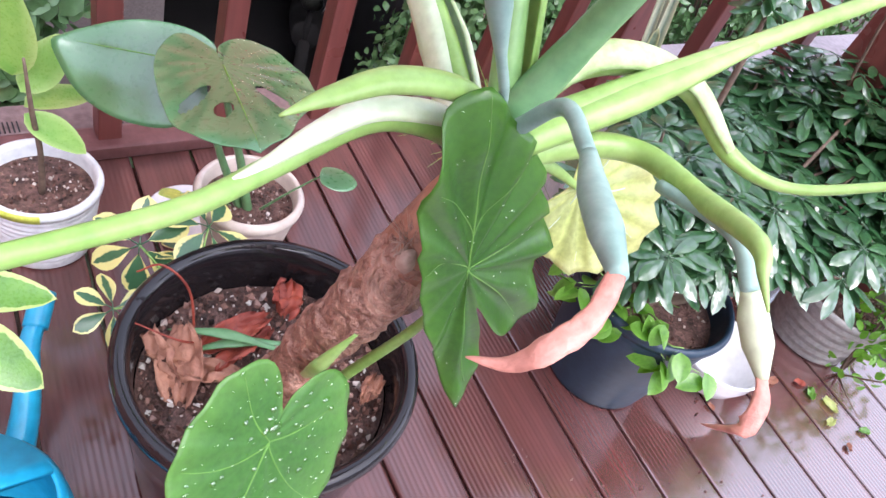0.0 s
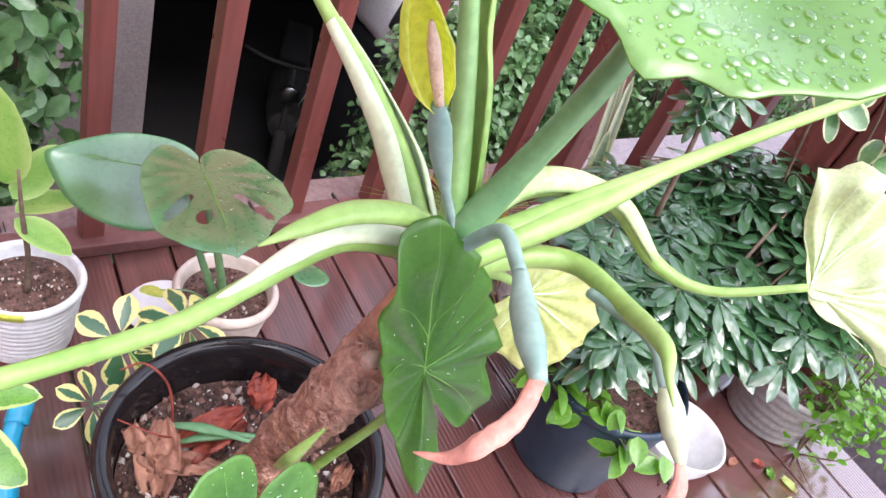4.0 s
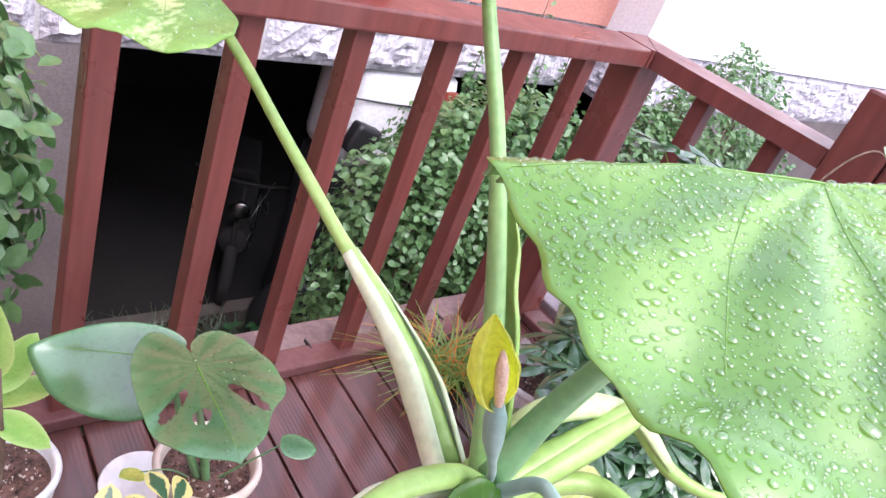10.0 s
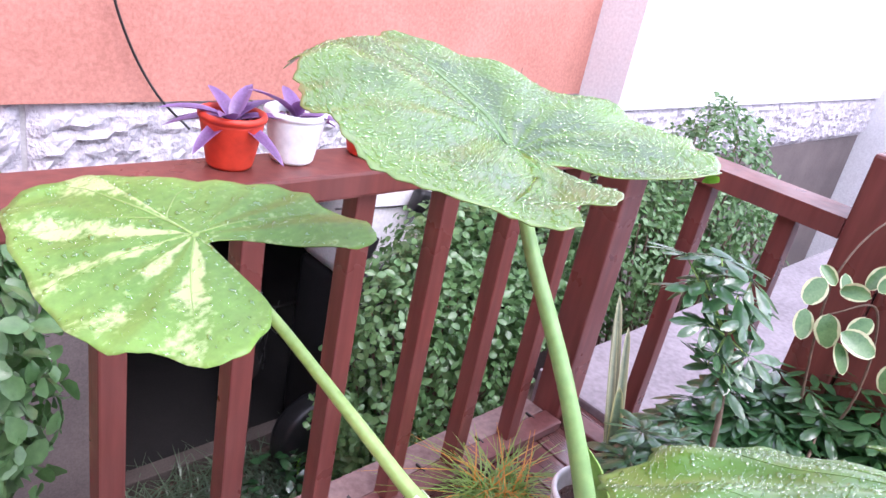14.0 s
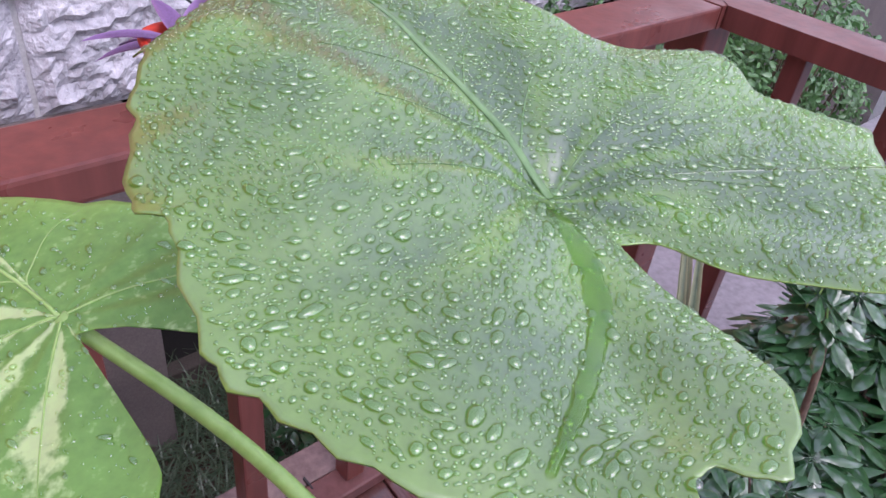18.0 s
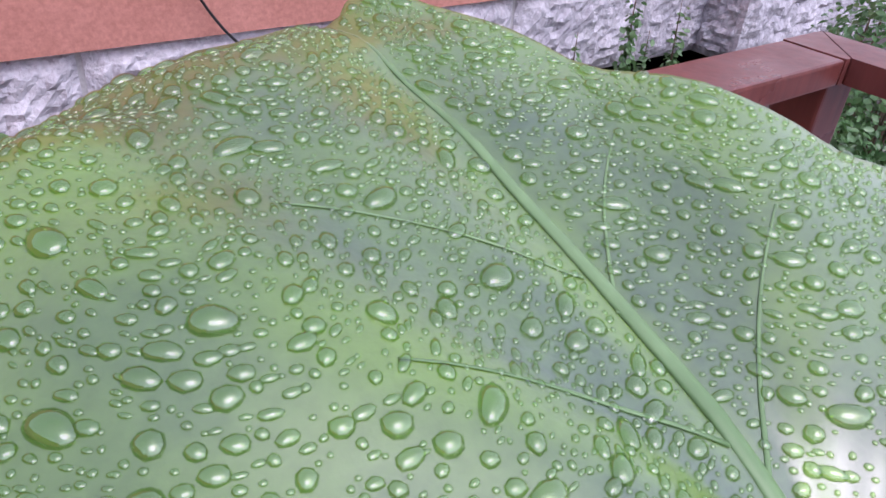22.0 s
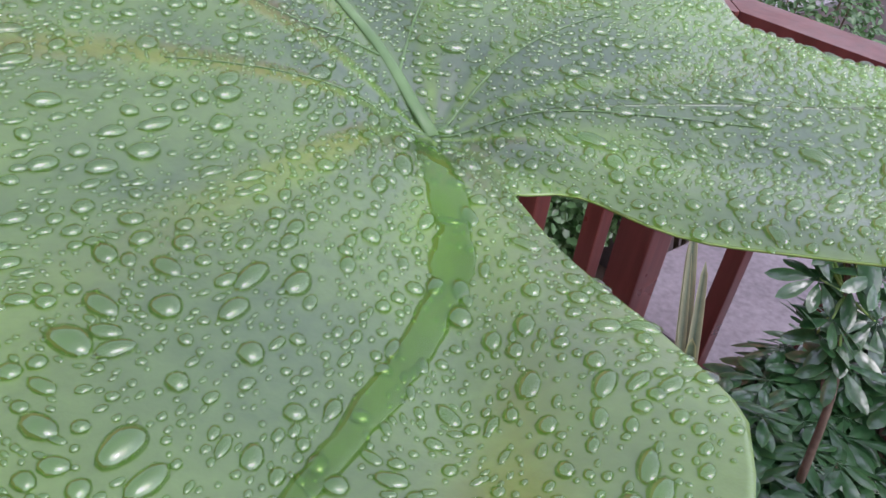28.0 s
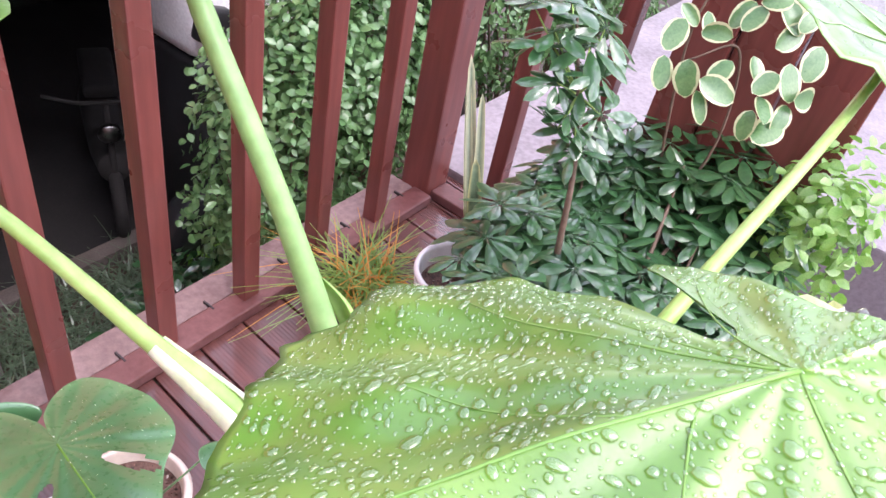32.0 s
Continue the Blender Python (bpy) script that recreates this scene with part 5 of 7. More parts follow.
for jo, ud, nn, out, sd in (((-0.998, -1.067, 0.82), (0.382, 0.470, 0.794), (-0.59, -0.54, 0.6), [(-0.005, 0.0), (0.045, -0.021), (0.103, -0.032), (0.125, 0.0), (0.12, 0.035), (0.11, 0.065), (0.085, 0.09), (0.024, 0.085), (0.0, 0.04)], 21.0),
                            ((-0.99, -1.072, 0.816), (0.67, -0.74, 0.0), (-0.59, -0.54, 0.6), [(-0.005, 0.0), (0.01, 0.02), (0.06, 0.025), (0.11, 0.04), (0.14, 0.0), (0.125, -0.035), (0.085, -0.05), (0.035, -0.025)], 24.0)):
    W = Blade(jo, V(jo) + V(ud) * 0.13, (1, 0, 0), (0, 1, 0), cup=0.25, quilt=0.2, ripple=0.5, ribs=11, seed=sd)
    W.nor = (V(nn) - W.u * V(nn).dot(W.u)).normalized()
    W.vr = W.u.cross(W.nor).normalized()
    W.vl = -W.vr
    blade("leaf", W, out, "leafW", "pale wilted crumpled leaf", [((0, 0), (0.1, 0), 0.8), ((0, 0), (0.07, 0.045), 0.5)], rings=16, scallop=0.03, rib_mat="sheath", r0=0.002)
D = Blade((-0.62, -0.965, 1.04), (-0.76, -0.90, 1.075), (0.4, 0.8, 0.25), (-0.4, -0.8, -0.25), cup=0.1, quilt=0.05, ripple=0.1, seed=27.0)
blade("leaf", D, [(-0.03, 0.01), (-0.06, 0.06), (-0.03, 0.11), (0.05, 0.12), (0.12, 0.08), (0.18, 0.0), (0.13, -0.08), (0.05, -0.12), (-0.03, -0.11), (-0.06, -0.05)], "leafC", "far bright leaf of the same plant", [((0, 0), (0.17, 0), 1.0), ((0, 0), (0.06, 0.1), 0.6), ((0, 0), (0.06, -0.1), 0.6)], rings=12)

# rain pool at the joint; the lower run's tint paints the crease's shaded side
POOL = [(-0.003, -0.006, 0.0025), (-0.018, -0.016, 0.0045), (-0.04, -0.028, 0.005), (-0.06, -0.043, 0.0045), (-0.076, -0.064, 0.0035), (-0.09, -0.09, 0.003), (-0.1, -0.112, 0.0015)]


def in_pool(u, v):
    return any((u - a) ** 2 + (v - b) ** 2 < (w + 0.0015) ** 2 for a, b, w in POOL)


def film_strip(b, line, lift):
    """A shallow rill of water that follows the blade."""
    bm = bmesh.new()
    mid = spline([(a, c, w) for a, c, w in line], 70)
    rows = []
    for k, p in enumerate(mid):
        d = (V((*mid[min(k + 1, 70)].xy, 0)) - V((*mid[max(k - 1, 0)].xy, 0))).normalized()
        row = []
        for t in (-1, -0.93, -0.8, -0.5, 0, 0.5, 0.8, 0.93, 1):
            w = p.z * t * (1 + 0.4 * noise.noise(V((k * 0.16, 4 * (t > 0), 0))) + 0.3 * noise.noise(V((k * 0.6, 4 * (t > 0), 0))))
            h = lift * (1 - t ** 4) * (1 + 0.5 * noise.noise(V((p.x * 70, p.y * 70, t)))) - lift * 0.1
            row.append(bm.verts.new(b.at(p.x - d.y * w, p.y + d.x * w, h)))
        rows.append(row)
    for a, c in zip(rows, rows[1:]):
        for j in range(8):
            bm.faces.new((a[j], a[j + 1], c[j + 1], c[j]))
    bmesh.ops.recalc_face_normals(bm, faces=bm.faces)
    ob = part("water_film", bm, "pool")
    ob.location = plant.location
    return tagged(ob, "rain water on the broad leaf, its lower run tinting the crease's shaded side", "water")


film_strip(B, POOL, 0.0014)
world_drops(B, 9500, 31, 0.0005, 0.0024, 2.0, stretch=1.0, keep=lambda u, v: (abs(v - 0.07 * u) > 0.0035 or u < 0) and not in_pool(u, v))
world_drops(C, 4000, 32, 0.0005, 0.0023, 2.0, mat="clear", stretch=0.9, keep=lambda u, v: abs(v) > 0.004 or u < 0)
world_drops(A, 900, 33, 0.0006, 0.0026, 3.6, mat="clear")
world_drops(Lb, 170, 34, 0.0006, 0.0028, 2.2, stretch=1.0, flat=0.6)
world_drops(Hh, 70, 35, 0.0006, 0.0016, 2.0)

def whorl_bm(n, L, W, droop=25, seed=0, cup=0.2, curl=0.25, spread=1.0, band=0.0, wide=0.8):
    """An umbrella of leaflets round the end of a stalk."""
    rg = random.Random(seed)
    bm = bmesh.new()
    bm.verts.layers.float.new("rim")
    for i in range(n):
        a = 360 * spread * i / n + rg.uniform(-8, 8)
        l = L * rg.uniform(0.8, 1.1)
        simple_leaf(bm, l, W * rg.uniform(0.85, 1.1), cup=cup, curl=curl, m=pose(0, 0, 0, rg.uniform(-15, 15), droop + rg.uniform(-10, 12), a), stalk=0.012, band=band * rg.uniform(0.4, 1.6), wide=wide)
        m = pose(0, 0, 0, 0, droop, a)
        tube(bm, [V((0, 0, 0)), m @ V((0.007, 0, 0.001)), m @ V((0.016, 0, 0))], [0.0012, 0.001, 0.0008], n=3, seg=4)
    return bm


def leaf_cloud(name, parent, centre, radii, count, L, W, mat, seed, shell=0.55, cut=None):
    """Many small leaves through a shrub's outer mass, in one mesh."""
    rg = random.Random(seed)
    verts, faces = [], []
    tries = 0
    while len(faces) < count * 8 and tries < count * 8:
        tries += 1
        d = V((rg.gauss(0, 1), rg.gauss(0, 1), rg.gauss(0, 1))).normalized()
        r = shell + (1 - shell) * rg.random()
        r *= 1 + 0.22 * noise.noise(d * 2.2 + V((seed, 0, 0)))
        p = V(centre) + V((d.x * radii[0], d.y * radii[1], d.z * radii[2])) * r
        if cut and not cut(p):
            continue
        nor = (d * 0.7 + V((rg.uniform(-.8, .8), rg.uniform(-.8, .8), rg.uniform(-0.2, 1.2)))).normalized()
        out = nor.cross(V((rg.uniform(-1, 1), rg.uniform(-1, 1), rg.uniform(-1, 1)))).normalized()
        side = nor.cross(out)
        l, w = L * rg.uniform(0.7, 1.2), W * rg.uniform(0.75, 1.2)
        b = len(verts)
        for t, s in ((0, 0.1), (0.28, 0.8), (0.62, 1.0), (0.9, 0.5)):
            for q in (-1, 0, 1):
                verts.append(p + out * (l * t) + side * (q * s * w / 2) + nor * (abs(q) * s * w * 0.14 - 0.15 * l * t * t))
        verts.append(p + out * l - nor * 0.16 * l)
        for i in range(3):
            for j in range(2):
                a = b + i * 3 + j
                faces.append((a, a + 3, a + 4, a + 1))
        faces.append((b + 9, b + 12, b + 10))
        faces.append((b + 10, b + 12, b + 11))
    me = bpy.data.meshes.new(name)
    me.from_pydata([tuple(v) for v in verts], [], faces)
    me.shade_smooth()
    me.materials.append(M[mat])
    ob = new(name, me)
    ob.parent = parent
    return ob


def branches(parent, root, ends, r=0.01, mat="twig"):
    bm = bmesh.new()
    for e in ends:
        mid = (V(root) + V(e)) / 2 + V((noise.noise(V(e) * 5) * 0.08, noise.noise(V(e) * 7) * 0.08, 0.02))
        tube(bm, [root, mid, e], [r, r * 0.6, r * 0.25], n=10, seg=6, wob=0.15)
    return part("stem", bm, mat, parent)


# ---- shrubs beyond the railing ----
def shrub(name, at, label, cloud, L, W, mat, seed, n, ends=14):
    e = thing(name, at, label, "shrub")
    rg = random.Random(seed)
    tips = []
    for c, r in cloud:
        for i in range(ends):
            d = V((rg.gauss(0, 1), rg.gauss(0, 1), abs(rg.gauss(0, 1)))).normalized()
            tips.append(V(c) + V((d.x * r[0], d.y * r[1], d.z * r[2])) * 0.75)
    branches(e, V((0, 0, 0)), tips, 0.018)
    for i, (c, r) in enumerate(cloud):
        leaf_cloud("crown", e, c, r, n, L, W, mat, seed + i, 0.72)
    return e


shrub("hedge_shrub", (0.75, 1.2, GROUND), "dense green small-leaved hedge shrub behind the railing", [((-0.02, -0.05, 1.7), (0.66, 0.42, 0.85)), ((0.4, 0.0, 2.1), (0.75, 0.45, 0.55)), ((0.05, 0.0, 1.0), (0.6, 0.42, 0.8))], 0.048, 0.032, "bush", 41, 5200)
shrub("hedge_shrub", (-1.5, 1.0, GROUND), "green round-leaved shrub beside the grey garage wall", [((0.0, 0.0, 2.4), (0.37, 0.35, 0.75)), ((-0.1, 0.0, 1.6), (0.33, 0.3, 0.6))], 0.078, 0.056, "bush", 47, 1900)
low = thing("ivy_patch", (0.4, 1.5, GROUND), "dark low leafy plants under the hedge", "shrub")
leaf_cloud("crown", low, (0, 0, 0.45), (0.75, 0.4, 0.5), 700, 0.09, 0.05, "scheff", 49, 0.4)
shrub("hedge_shrub", (2.2, 0.75, GROUND), "tall green shrub beyond the side railing", [((0.0, 0.0, 2.55), (0.42, 0.35, 0.6)), ((-0.5, 0.1, 2.3), (0.5, 0.35, 0.5)), ((0.5, 0.0, 2.2), (0.5, 0.4, 0.5))], 0.042, 0.022, "bush", 53, 3600)


for x0, x1, h in ((1.83, 1.74, 0.62), (2.28, 2.14, 0.34), (1.39, 1.36, 0.26), (1.95, 1.92, 0.2)):
    sh = thing("hedge_shoot", (x0, 1.85, -0.6), "thin upright green shoot before the stone course", "shrub", "hedge shoots")
    bm = bmesh.new()
    tube(bm, [V((0, 0, 0)), V(((x1 - x0) * 0.7, 0, (h + 0.6) * 0.55)), V((x1 - x0, 0, h + 0.6))], [0.006, 0.005, 0.002], n=12, seg=6)
    part("stem", bm, "twig", sh)
    leaf_cloud("crown", sh, ((x1 - x0) * 0.7, 0, (h + 0.6) * 0.6), (0.055, 0.05, (h + 0.6) * 0.42), 150, 0.045, 0.026, "bush", int(x0 * 100), 0.1)


def blades(name, parent, centre, rx, ry, count, L, w, mat, seed, lean=0.9):
    rg = random.Random(seed)
    verts, faces = [], []
    for i in range(count):
        a = rg.random() * 6.28
        rr = math.sqrt(rg.random())
        p = V(centre) + V((rx * rr * math.cos(a), ry * rr * math.sin(a), 0))
        b = rg.random() * 6.28
        d = V((math.cos(b), math.sin(b), 0))
        s = V((-d.y, d.x, 0))
        l, ln = L * rg.uniform(0.6, 1.2), lean * rg.uniform(0.3, 1.2)
        base = len(verts)
        for k in range(5):
            t = k / 4
            q = p + d * (l * ln * t * t) + V((0, 0, l * (t - 0.42 * ln * t * t)))
            ww = w * (1 - 0.85 * t)
            verts += [q - s * ww, q + s * ww]
        for k in range(4):
            j = base + k * 2
            faces.append((j, j + 1, j + 3, j + 2))
    me = bpy.data.meshes.new(name)
    me.from_pydata([tuple(v) for v in verts], [], faces)
    me.shade_smooth()
    me.materials.append(M[mat])
    ob = new(name, me)
    if parent is not None:
        ob.parent = parent
    return ob


turf = blades("lily_turf", None, (-0.2, 1.6, GROUND), 2.2, 0.95, 5200, 0.28, 0.0075, "darkgrass", 61, 1.7)
tagged(turf, "dark tufted lily turf on the damp soil", "grass", kind="stuff")
weed = thing("garden_weed", (0.95, 2.1, GROUND), "light green leafy weed on the soil", "weed")
leaf_cloud("crown", weed, (0, 0, 0.18), (0.28, 0.2, 0.16), 130, 0.09, 0.05, "seedling", 63, 0.2)

# ---- dark garage contents ----
# most scooter parts take the garage's shade colour
bike = thing("scooter", (0.95, 3.35, GROUND + 0.04), "black motor scooter parked in the dark garage", "scooter")
for xx, nm in ((-0.55, "wheel"), (0.55, "wheel")):
    bm = bmesh.new()
    ring = [V((xx + 0.2 * math.cos(a), 0, 0.24 + 0.2 * math.sin(a))) for a in [2 * math.pi * j / 24 for j in range(25)]]
    tube(bm, ring, [0.045, 0.045], n=40, seg=10, cap=False, up=(0, 1, 0))
    w = part(nm, bm, "dark", bike)
    bm = bmesh.new()
    for j in range(6):
        a = 2 * math.pi * j / 6
        tube(bm, [V((xx, 0, 0.24)), V((xx + 0.08 * math.cos(a), 0, 0.24 + 0.08 * math.sin(a))), V((xx + 0.16 * math.cos(a), 0, 0.24 + 0.16 * math.sin(a)))], [0.012, 0.01, 0.01], n=4, seg=5)
    part("rim", bm, "black_plastic", w)
bm = bmesh.new()
tube(bm, [V((-0.5, 0, 0.5)), V((-0.2, 0, 0.42)), V((0.1, 0, 0.35)), V((0.45, 0, 0.52)), V((0.75, 0, 0.62))], [0.1, 0.13, 0.14, 0.16, 0.05], n=24, seg=12, flat=1.0)
part("body", bm, "dark", bike)
bm = bmesh.new()
box(bm, (0.4, 0, 0.74), (0.62, 0.24, 0.1), 0.04)
part("seat", bm, "dark", bike)
bm = bmesh.new()
tube(bm, [V((-0.55, 0, 0.25)), V((-0.48, 0, 0.6)), V((-0.42, 0, 0.95))], [0.018, 0.022, 0.016], n=10, seg=8)
part("fork", bm, "dark", bike)
bm = bmesh.new()
tube(bm, [V((-0.36, -0.36, 1.0)), V((-0.42, -0.15, 0.97)), V((-0.42, 0.15, 0.97)), V((-0.36, 0.36, 1.0))], [0.014, 0.014, 0.014], n=16, seg=8)
part("handlebar", bm, "dark", bike)
bm = bmesh.new()
lathe(bm, [(0.01, 0), (0.06, 0.01), (0.075, 0.05), (0.07, 0.06), (0.02, 0.075)], 20)
bmesh.ops.rotate(bm, cent=(0, 0, 0), matrix=Euler((0, radians(-100), 0)).to_matrix(), verts=bm.verts)
bmesh.ops.translate(bm, vec=(-0.48, 0, 0.8), verts=bm.verts)
part("headlight", bm, "chrome", bike)
for k, pts in enumerate(([(-0.48, -0.08, 0.7), (-0.35, -0.16, 0.85), (-0.38, -0.2, 1.0)], [(-0.45, -0.1, 0.5), (-0.2, -0.16, 0.62), (0.1, -0.16, 0.6)], [(-0.3, -0.14, 0.35), (0.0, -0.17, 0.3), (0.4, -0.18, 0.42)], [(-0.5, -0.1, 0.9), (-0.42, -0.2, 0.75), (-0.2, -0.2, 0.72)])):
    bm = bmesh.new()
    tube(bm, [V(p) for p in pts], [0.003, 0.003], n=10, seg=6)
    part("metal_tube", bm, "chrome", bike)
bike.rotation_euler = (0, 0, radians(62))
van = thing("van", (1.22, 2.47, GROUND), "white van with black mirrors parked under the stone course", "van")
bm = bmesh.new()
box(bm, (0.08, 0, 1.9), (0.8, 0.5, 0.68), 0.09)
part("body", bm, "white", van)
bm = bmesh.new()
box(bm, (0.08, 0, 0.9), (0.78, 0.46, 1.3), 0.05)
part("lower_body", bm, "black_plastic", van, "dark lower body")
for xx, zz, w, hh in ((-0.27, 1.83, 0.2, 0.2), (0.2, 2.08, 0.17, 0.15)):
    bm = bmesh.new()
    box(bm, (xx, -0.33, zz), (w, 0.1, hh), 0.03, Euler((0, radians(18), 0)).to_matrix())
    box(bm, (xx + 0.02, -0.27, zz - 0.08), (0.04, 0.06, 0.1), 0.01)
    part("mirror", bm, "black_plastic", van)
bm = bmesh.new()
box(bm, (0.4, -0.262, 2.0), (0.1, 0.03, 0.3), 0.01)
part("side_light", bm, "redhusk", van, "orange side light")
bm = bmesh.new()
tube(bm, [V((-0.44, -0.262, 2.08)), V((0.0, -0.264, 2.04)), V((0.42, -0.262, 2.02))], [0.006, 0.006], n=8, seg=6)
part("seam", bm, "black_plastic", van)
for xx in (-0.3, 0.3):
    bm = bmesh.new()
    lathe(bm, [(0.1, -0.09), (0.3, -0.09), (0.32, -0.05), (0.32, 0.05), (0.3, 0.09), (0.1, 0.09)], 24)
    bmesh.ops.rotate(bm, cent=(0, 0, 0), matrix=Euler((radians(90), 0, 0)).to_matrix(), verts=bm.verts)
    bmesh.ops.translate(bm, vec=(xx, -0.19, 0.32), verts=bm.verts)
    part("wheel", bm, "black_plastic", van)

# ---- pots on the deck ----
def pot(name, at, rb, rt, h, mat, label, soil=True, lip=0.008, wave=None, seg=56, fill=0.8):
    e = thing(name, at, label, "pot")
    bm = bmesh.new()
    lathe(bm, pot_profile(rb, rt, h, lip), seg, wave=wave)
    part("body", bm, mat, e)
    if soil:
        bm = bmesh.new()
        disc_soil(bm, (rb + (rt - rb) * fill) - 0.006, h * fill, bumpy=0.005)
        part("soil", bm, "soil", e)
        tagged(part("grit", gravel(260, (rb + (rt - rb) * fill) - 0.012, h * fill + 0.002, 0.0015, 0.006, int(rt * 9000)), "grit", e, smooth=False), kind="stuff")
    return e


PA = V((-1.513, -0.245, 0))
pot("flower_pot", PA, 0.073, 0.088, 0.152, "white_plastic", "white plastic pot with a sticker, standing on the deck", wave=lambda a, z: 1 + (0.014 * math.sin(z * 520) if 0.015 < z < 0.12 else 0))
PB = V((-1.20, -0.345, 0))
pot("flower_pot", PB, 0.066, 0.089, 0.155, "cream", "cream ceramic pot on the deck", lip=0.011)
sau = thing("saucer", (-1.27, -0.255, 0), "white ceramic saucer with faint marks lying on the deck", "saucer")
bm = bmesh.new()
lathe(bm, [(0.04, 0), (0.05, 0.002), (0.075, 0.014), (0.078, 0.016), (0.075, 0.018), (0.05, 0.007), (0.02, 0.006)], 40)
part("plate", bm, "porcelain", sau)
PN = V((-0.628, -0.813, 0))
pot("flower_pot", PN, 0.108, 0.145, 0.26, "navy", "large navy blue plastic pot on the deck", lip=0.01)
dish = thing("dish", (-0.40, -0.918, 0), "deep white ceramic bowl with small feet on the deck", "bowl")
bm = bmesh.new()
lathe(bm, [(0.04, 0.008), (0.055, 0.008), (0.078, 0.026), (0.092, 0.06), (0.097, 0.088), (0.1, 0.094), (0.095, 0.096), (0.088, 0.08), (0.076, 0.045), (0.055, 0.022), (0.02, 0.018)], 48)
part("bowl", bm, "porcelain", dish)
for k in range(3):
    a = 2.1 * k + 0.6
    bm = bmesh.new()
    lathe(bm, [(0.009, 0), (0.011, 0.005), (0.01, 0.014), (0.004, 0.016)], 10, c=(0.05 * math.cos(a), 0.05 * math.sin(a), 0))
    part("foot", bm, "porcelain", dish)
pot("flower_pot", (-0.325, -0.765, 0.0), 0.05, 0.066, 0.13, "terracotta", "small brown plastic pot behind the white bowl")
pot("flower_pot", (0.0, -0.93, 0), 0.10, 0.125, 0.16, "grey_pot", "wide grey-white ribbed ceramic pot", wave=lambda a, z: 1 + 0.012 * math.sin(z * 260))
PR = V((-0.449, -0.44, 0))
pot("flower_pot", PR, 0.066, 0.098, 0.25, "porcelain", "white fluted ceramic pot", wave=lambda a, z: 1 + (0.035 * abs(math.sin(a * 14)) if 0.01 < z < 0.225 else 0), seg=224)
PG = V((-0.50, -0.225, 0))
pot("grass_pot", PG, 0.075, 0.096, 0.085, "black_plastic", "low black plastic pot with tufted grass")

# tufted grass
tuft = thing("tufted_grass", PG + V((0, 0, 0.065)), "tuft of green and orange grass in a black pot", "grass")
tagged(blades("green_blades", tuft, (0, 0, 0), 0.07, 0.07, 210, 0.14, 0.0034, "grass", 71, 1.7), kind="stuff")
tagged(blades("orange_blades", tuft, (0, 0, 0), 0.07, 0.07, 70, 0.145, 0.0032, "drygrass", 72, 1.8), kind="stuff")

# monstera
mon = thing("monstera", PB + V((0, 0, 0.12)), "young monstera with one split leaf and one plain leaf", "plant")
MH = Blade((-1.312, -0.421, 0.483), (-1.341, -0.621, 0.515), (0.97, -0.15, -0.20), (-0.97, 0.15, -0.20), cup=0.05, quilt=0.02, ripple=0.04, seed=31.0)
MH.n0 -= V(mon.location)
MO = [(-0.03, 0.0), (-0.06, -0.012), (-0.09, -0.04), (-0.109, -0.081), (-0.081, -0.111), (-0.038, -0.134), (0.037, -0.134), (0.1, -0.087), (0.152, -0.058), (0.184, -0.025), (0.204, 0.0), (0.198, 0.016), (0.174, 0.052), (0.155, 0.072), (0.101, 0.092), (0.027, 0.094), (-0.043, 0.087), (-0.095, 0.062), (-0.1, 0.035), (-0.055, 0.01)]
mb = MH.mesh(MO, rings=64, fine=10, thick=0.001)
holes = ((0.07, 0.05, 0.034, 0.011, 42), (0.106, 0.022, 0.017, 0.012, 20), (0.068, -0.058, 0.036, 0.012, -42))
o3 = MH.n0
doomed = []
for f in mb.faces:
    c = f.calc_center_median() - o3
    uu = c.dot(MH.u)
    vv = c.dot(MH.vr) if c.dot(MH.vr) > 0 else -c.dot(MH.vl)
    for hu, hv, ha, hb, an in holes:
        ca, sa = math.cos(radians(an)), math.sin(radians(an))
        x1, y1 = (uu - hu) * ca + (vv - hv) * sa, -(uu - hu) * sa + (vv - hv) * ca
        if (x1 / ha) ** 2 + (y1 / hb) ** 2 < 1:
            doomed.append(f)
            break
bmesh.ops.delete(mb, geom=doomed, context='FACES')
ml = part("split_leaf", mb, "monstera", mon, "glossy leaf with holes")
part("vein", MH.ribs_mesh([((0, 0), (0.195, 0), 1.0)], r0=0.0014), "seedling", ml)
M2 = Blade((-1.325, -0.335, 0.425), (-1.482, -0.252, 0.415), (0.2, 0.45, 0.87), (-0.2, -0.45, -0.87), cup=0.12, ripple=0.05, seed=33.0)
M2.nor = V((-0.35, -0.72, 0.6)).normalized()
M2.nor = (M2.nor - M2.u * M2.nor.dot(M2.u)).normalized()
M2.vr = M2.u.cross(M2.nor).normalized()
M2.vr = M2.vr if M2.vr.z < 0 else -M2.vr
M2.vl = -M2.vr
M2.n0 -= V(mon.location)
ml2 = part("plain_leaf", M2.mesh([(-0.02, 0.0), (-0.035, -0.03), (0.0, -0.05), (0.06, -0.052), (0.12, -0.035), (0.178, 0.0), (0.165, 0.045), (0.13, 0.085), (0.07, 0.105), (0.01, 0.1), (-0.03, 0.06)], 14, 5), "monstera", mon, "plain blue-green leaf")
part("vein", M2.ribs_mesh([((0, 0), (0.15, 0), 1.0)], r0=0.0012), "seedling", ml2)
M4 = Blade((-1.12, -0.43, 0.255), (-1.065, -0.46, 0.25), (0.4, 0.9, 0), (-0.4, -0.9, 0), cup=0.1, seed=36.0)
M4.n0 -= V(mon.location)
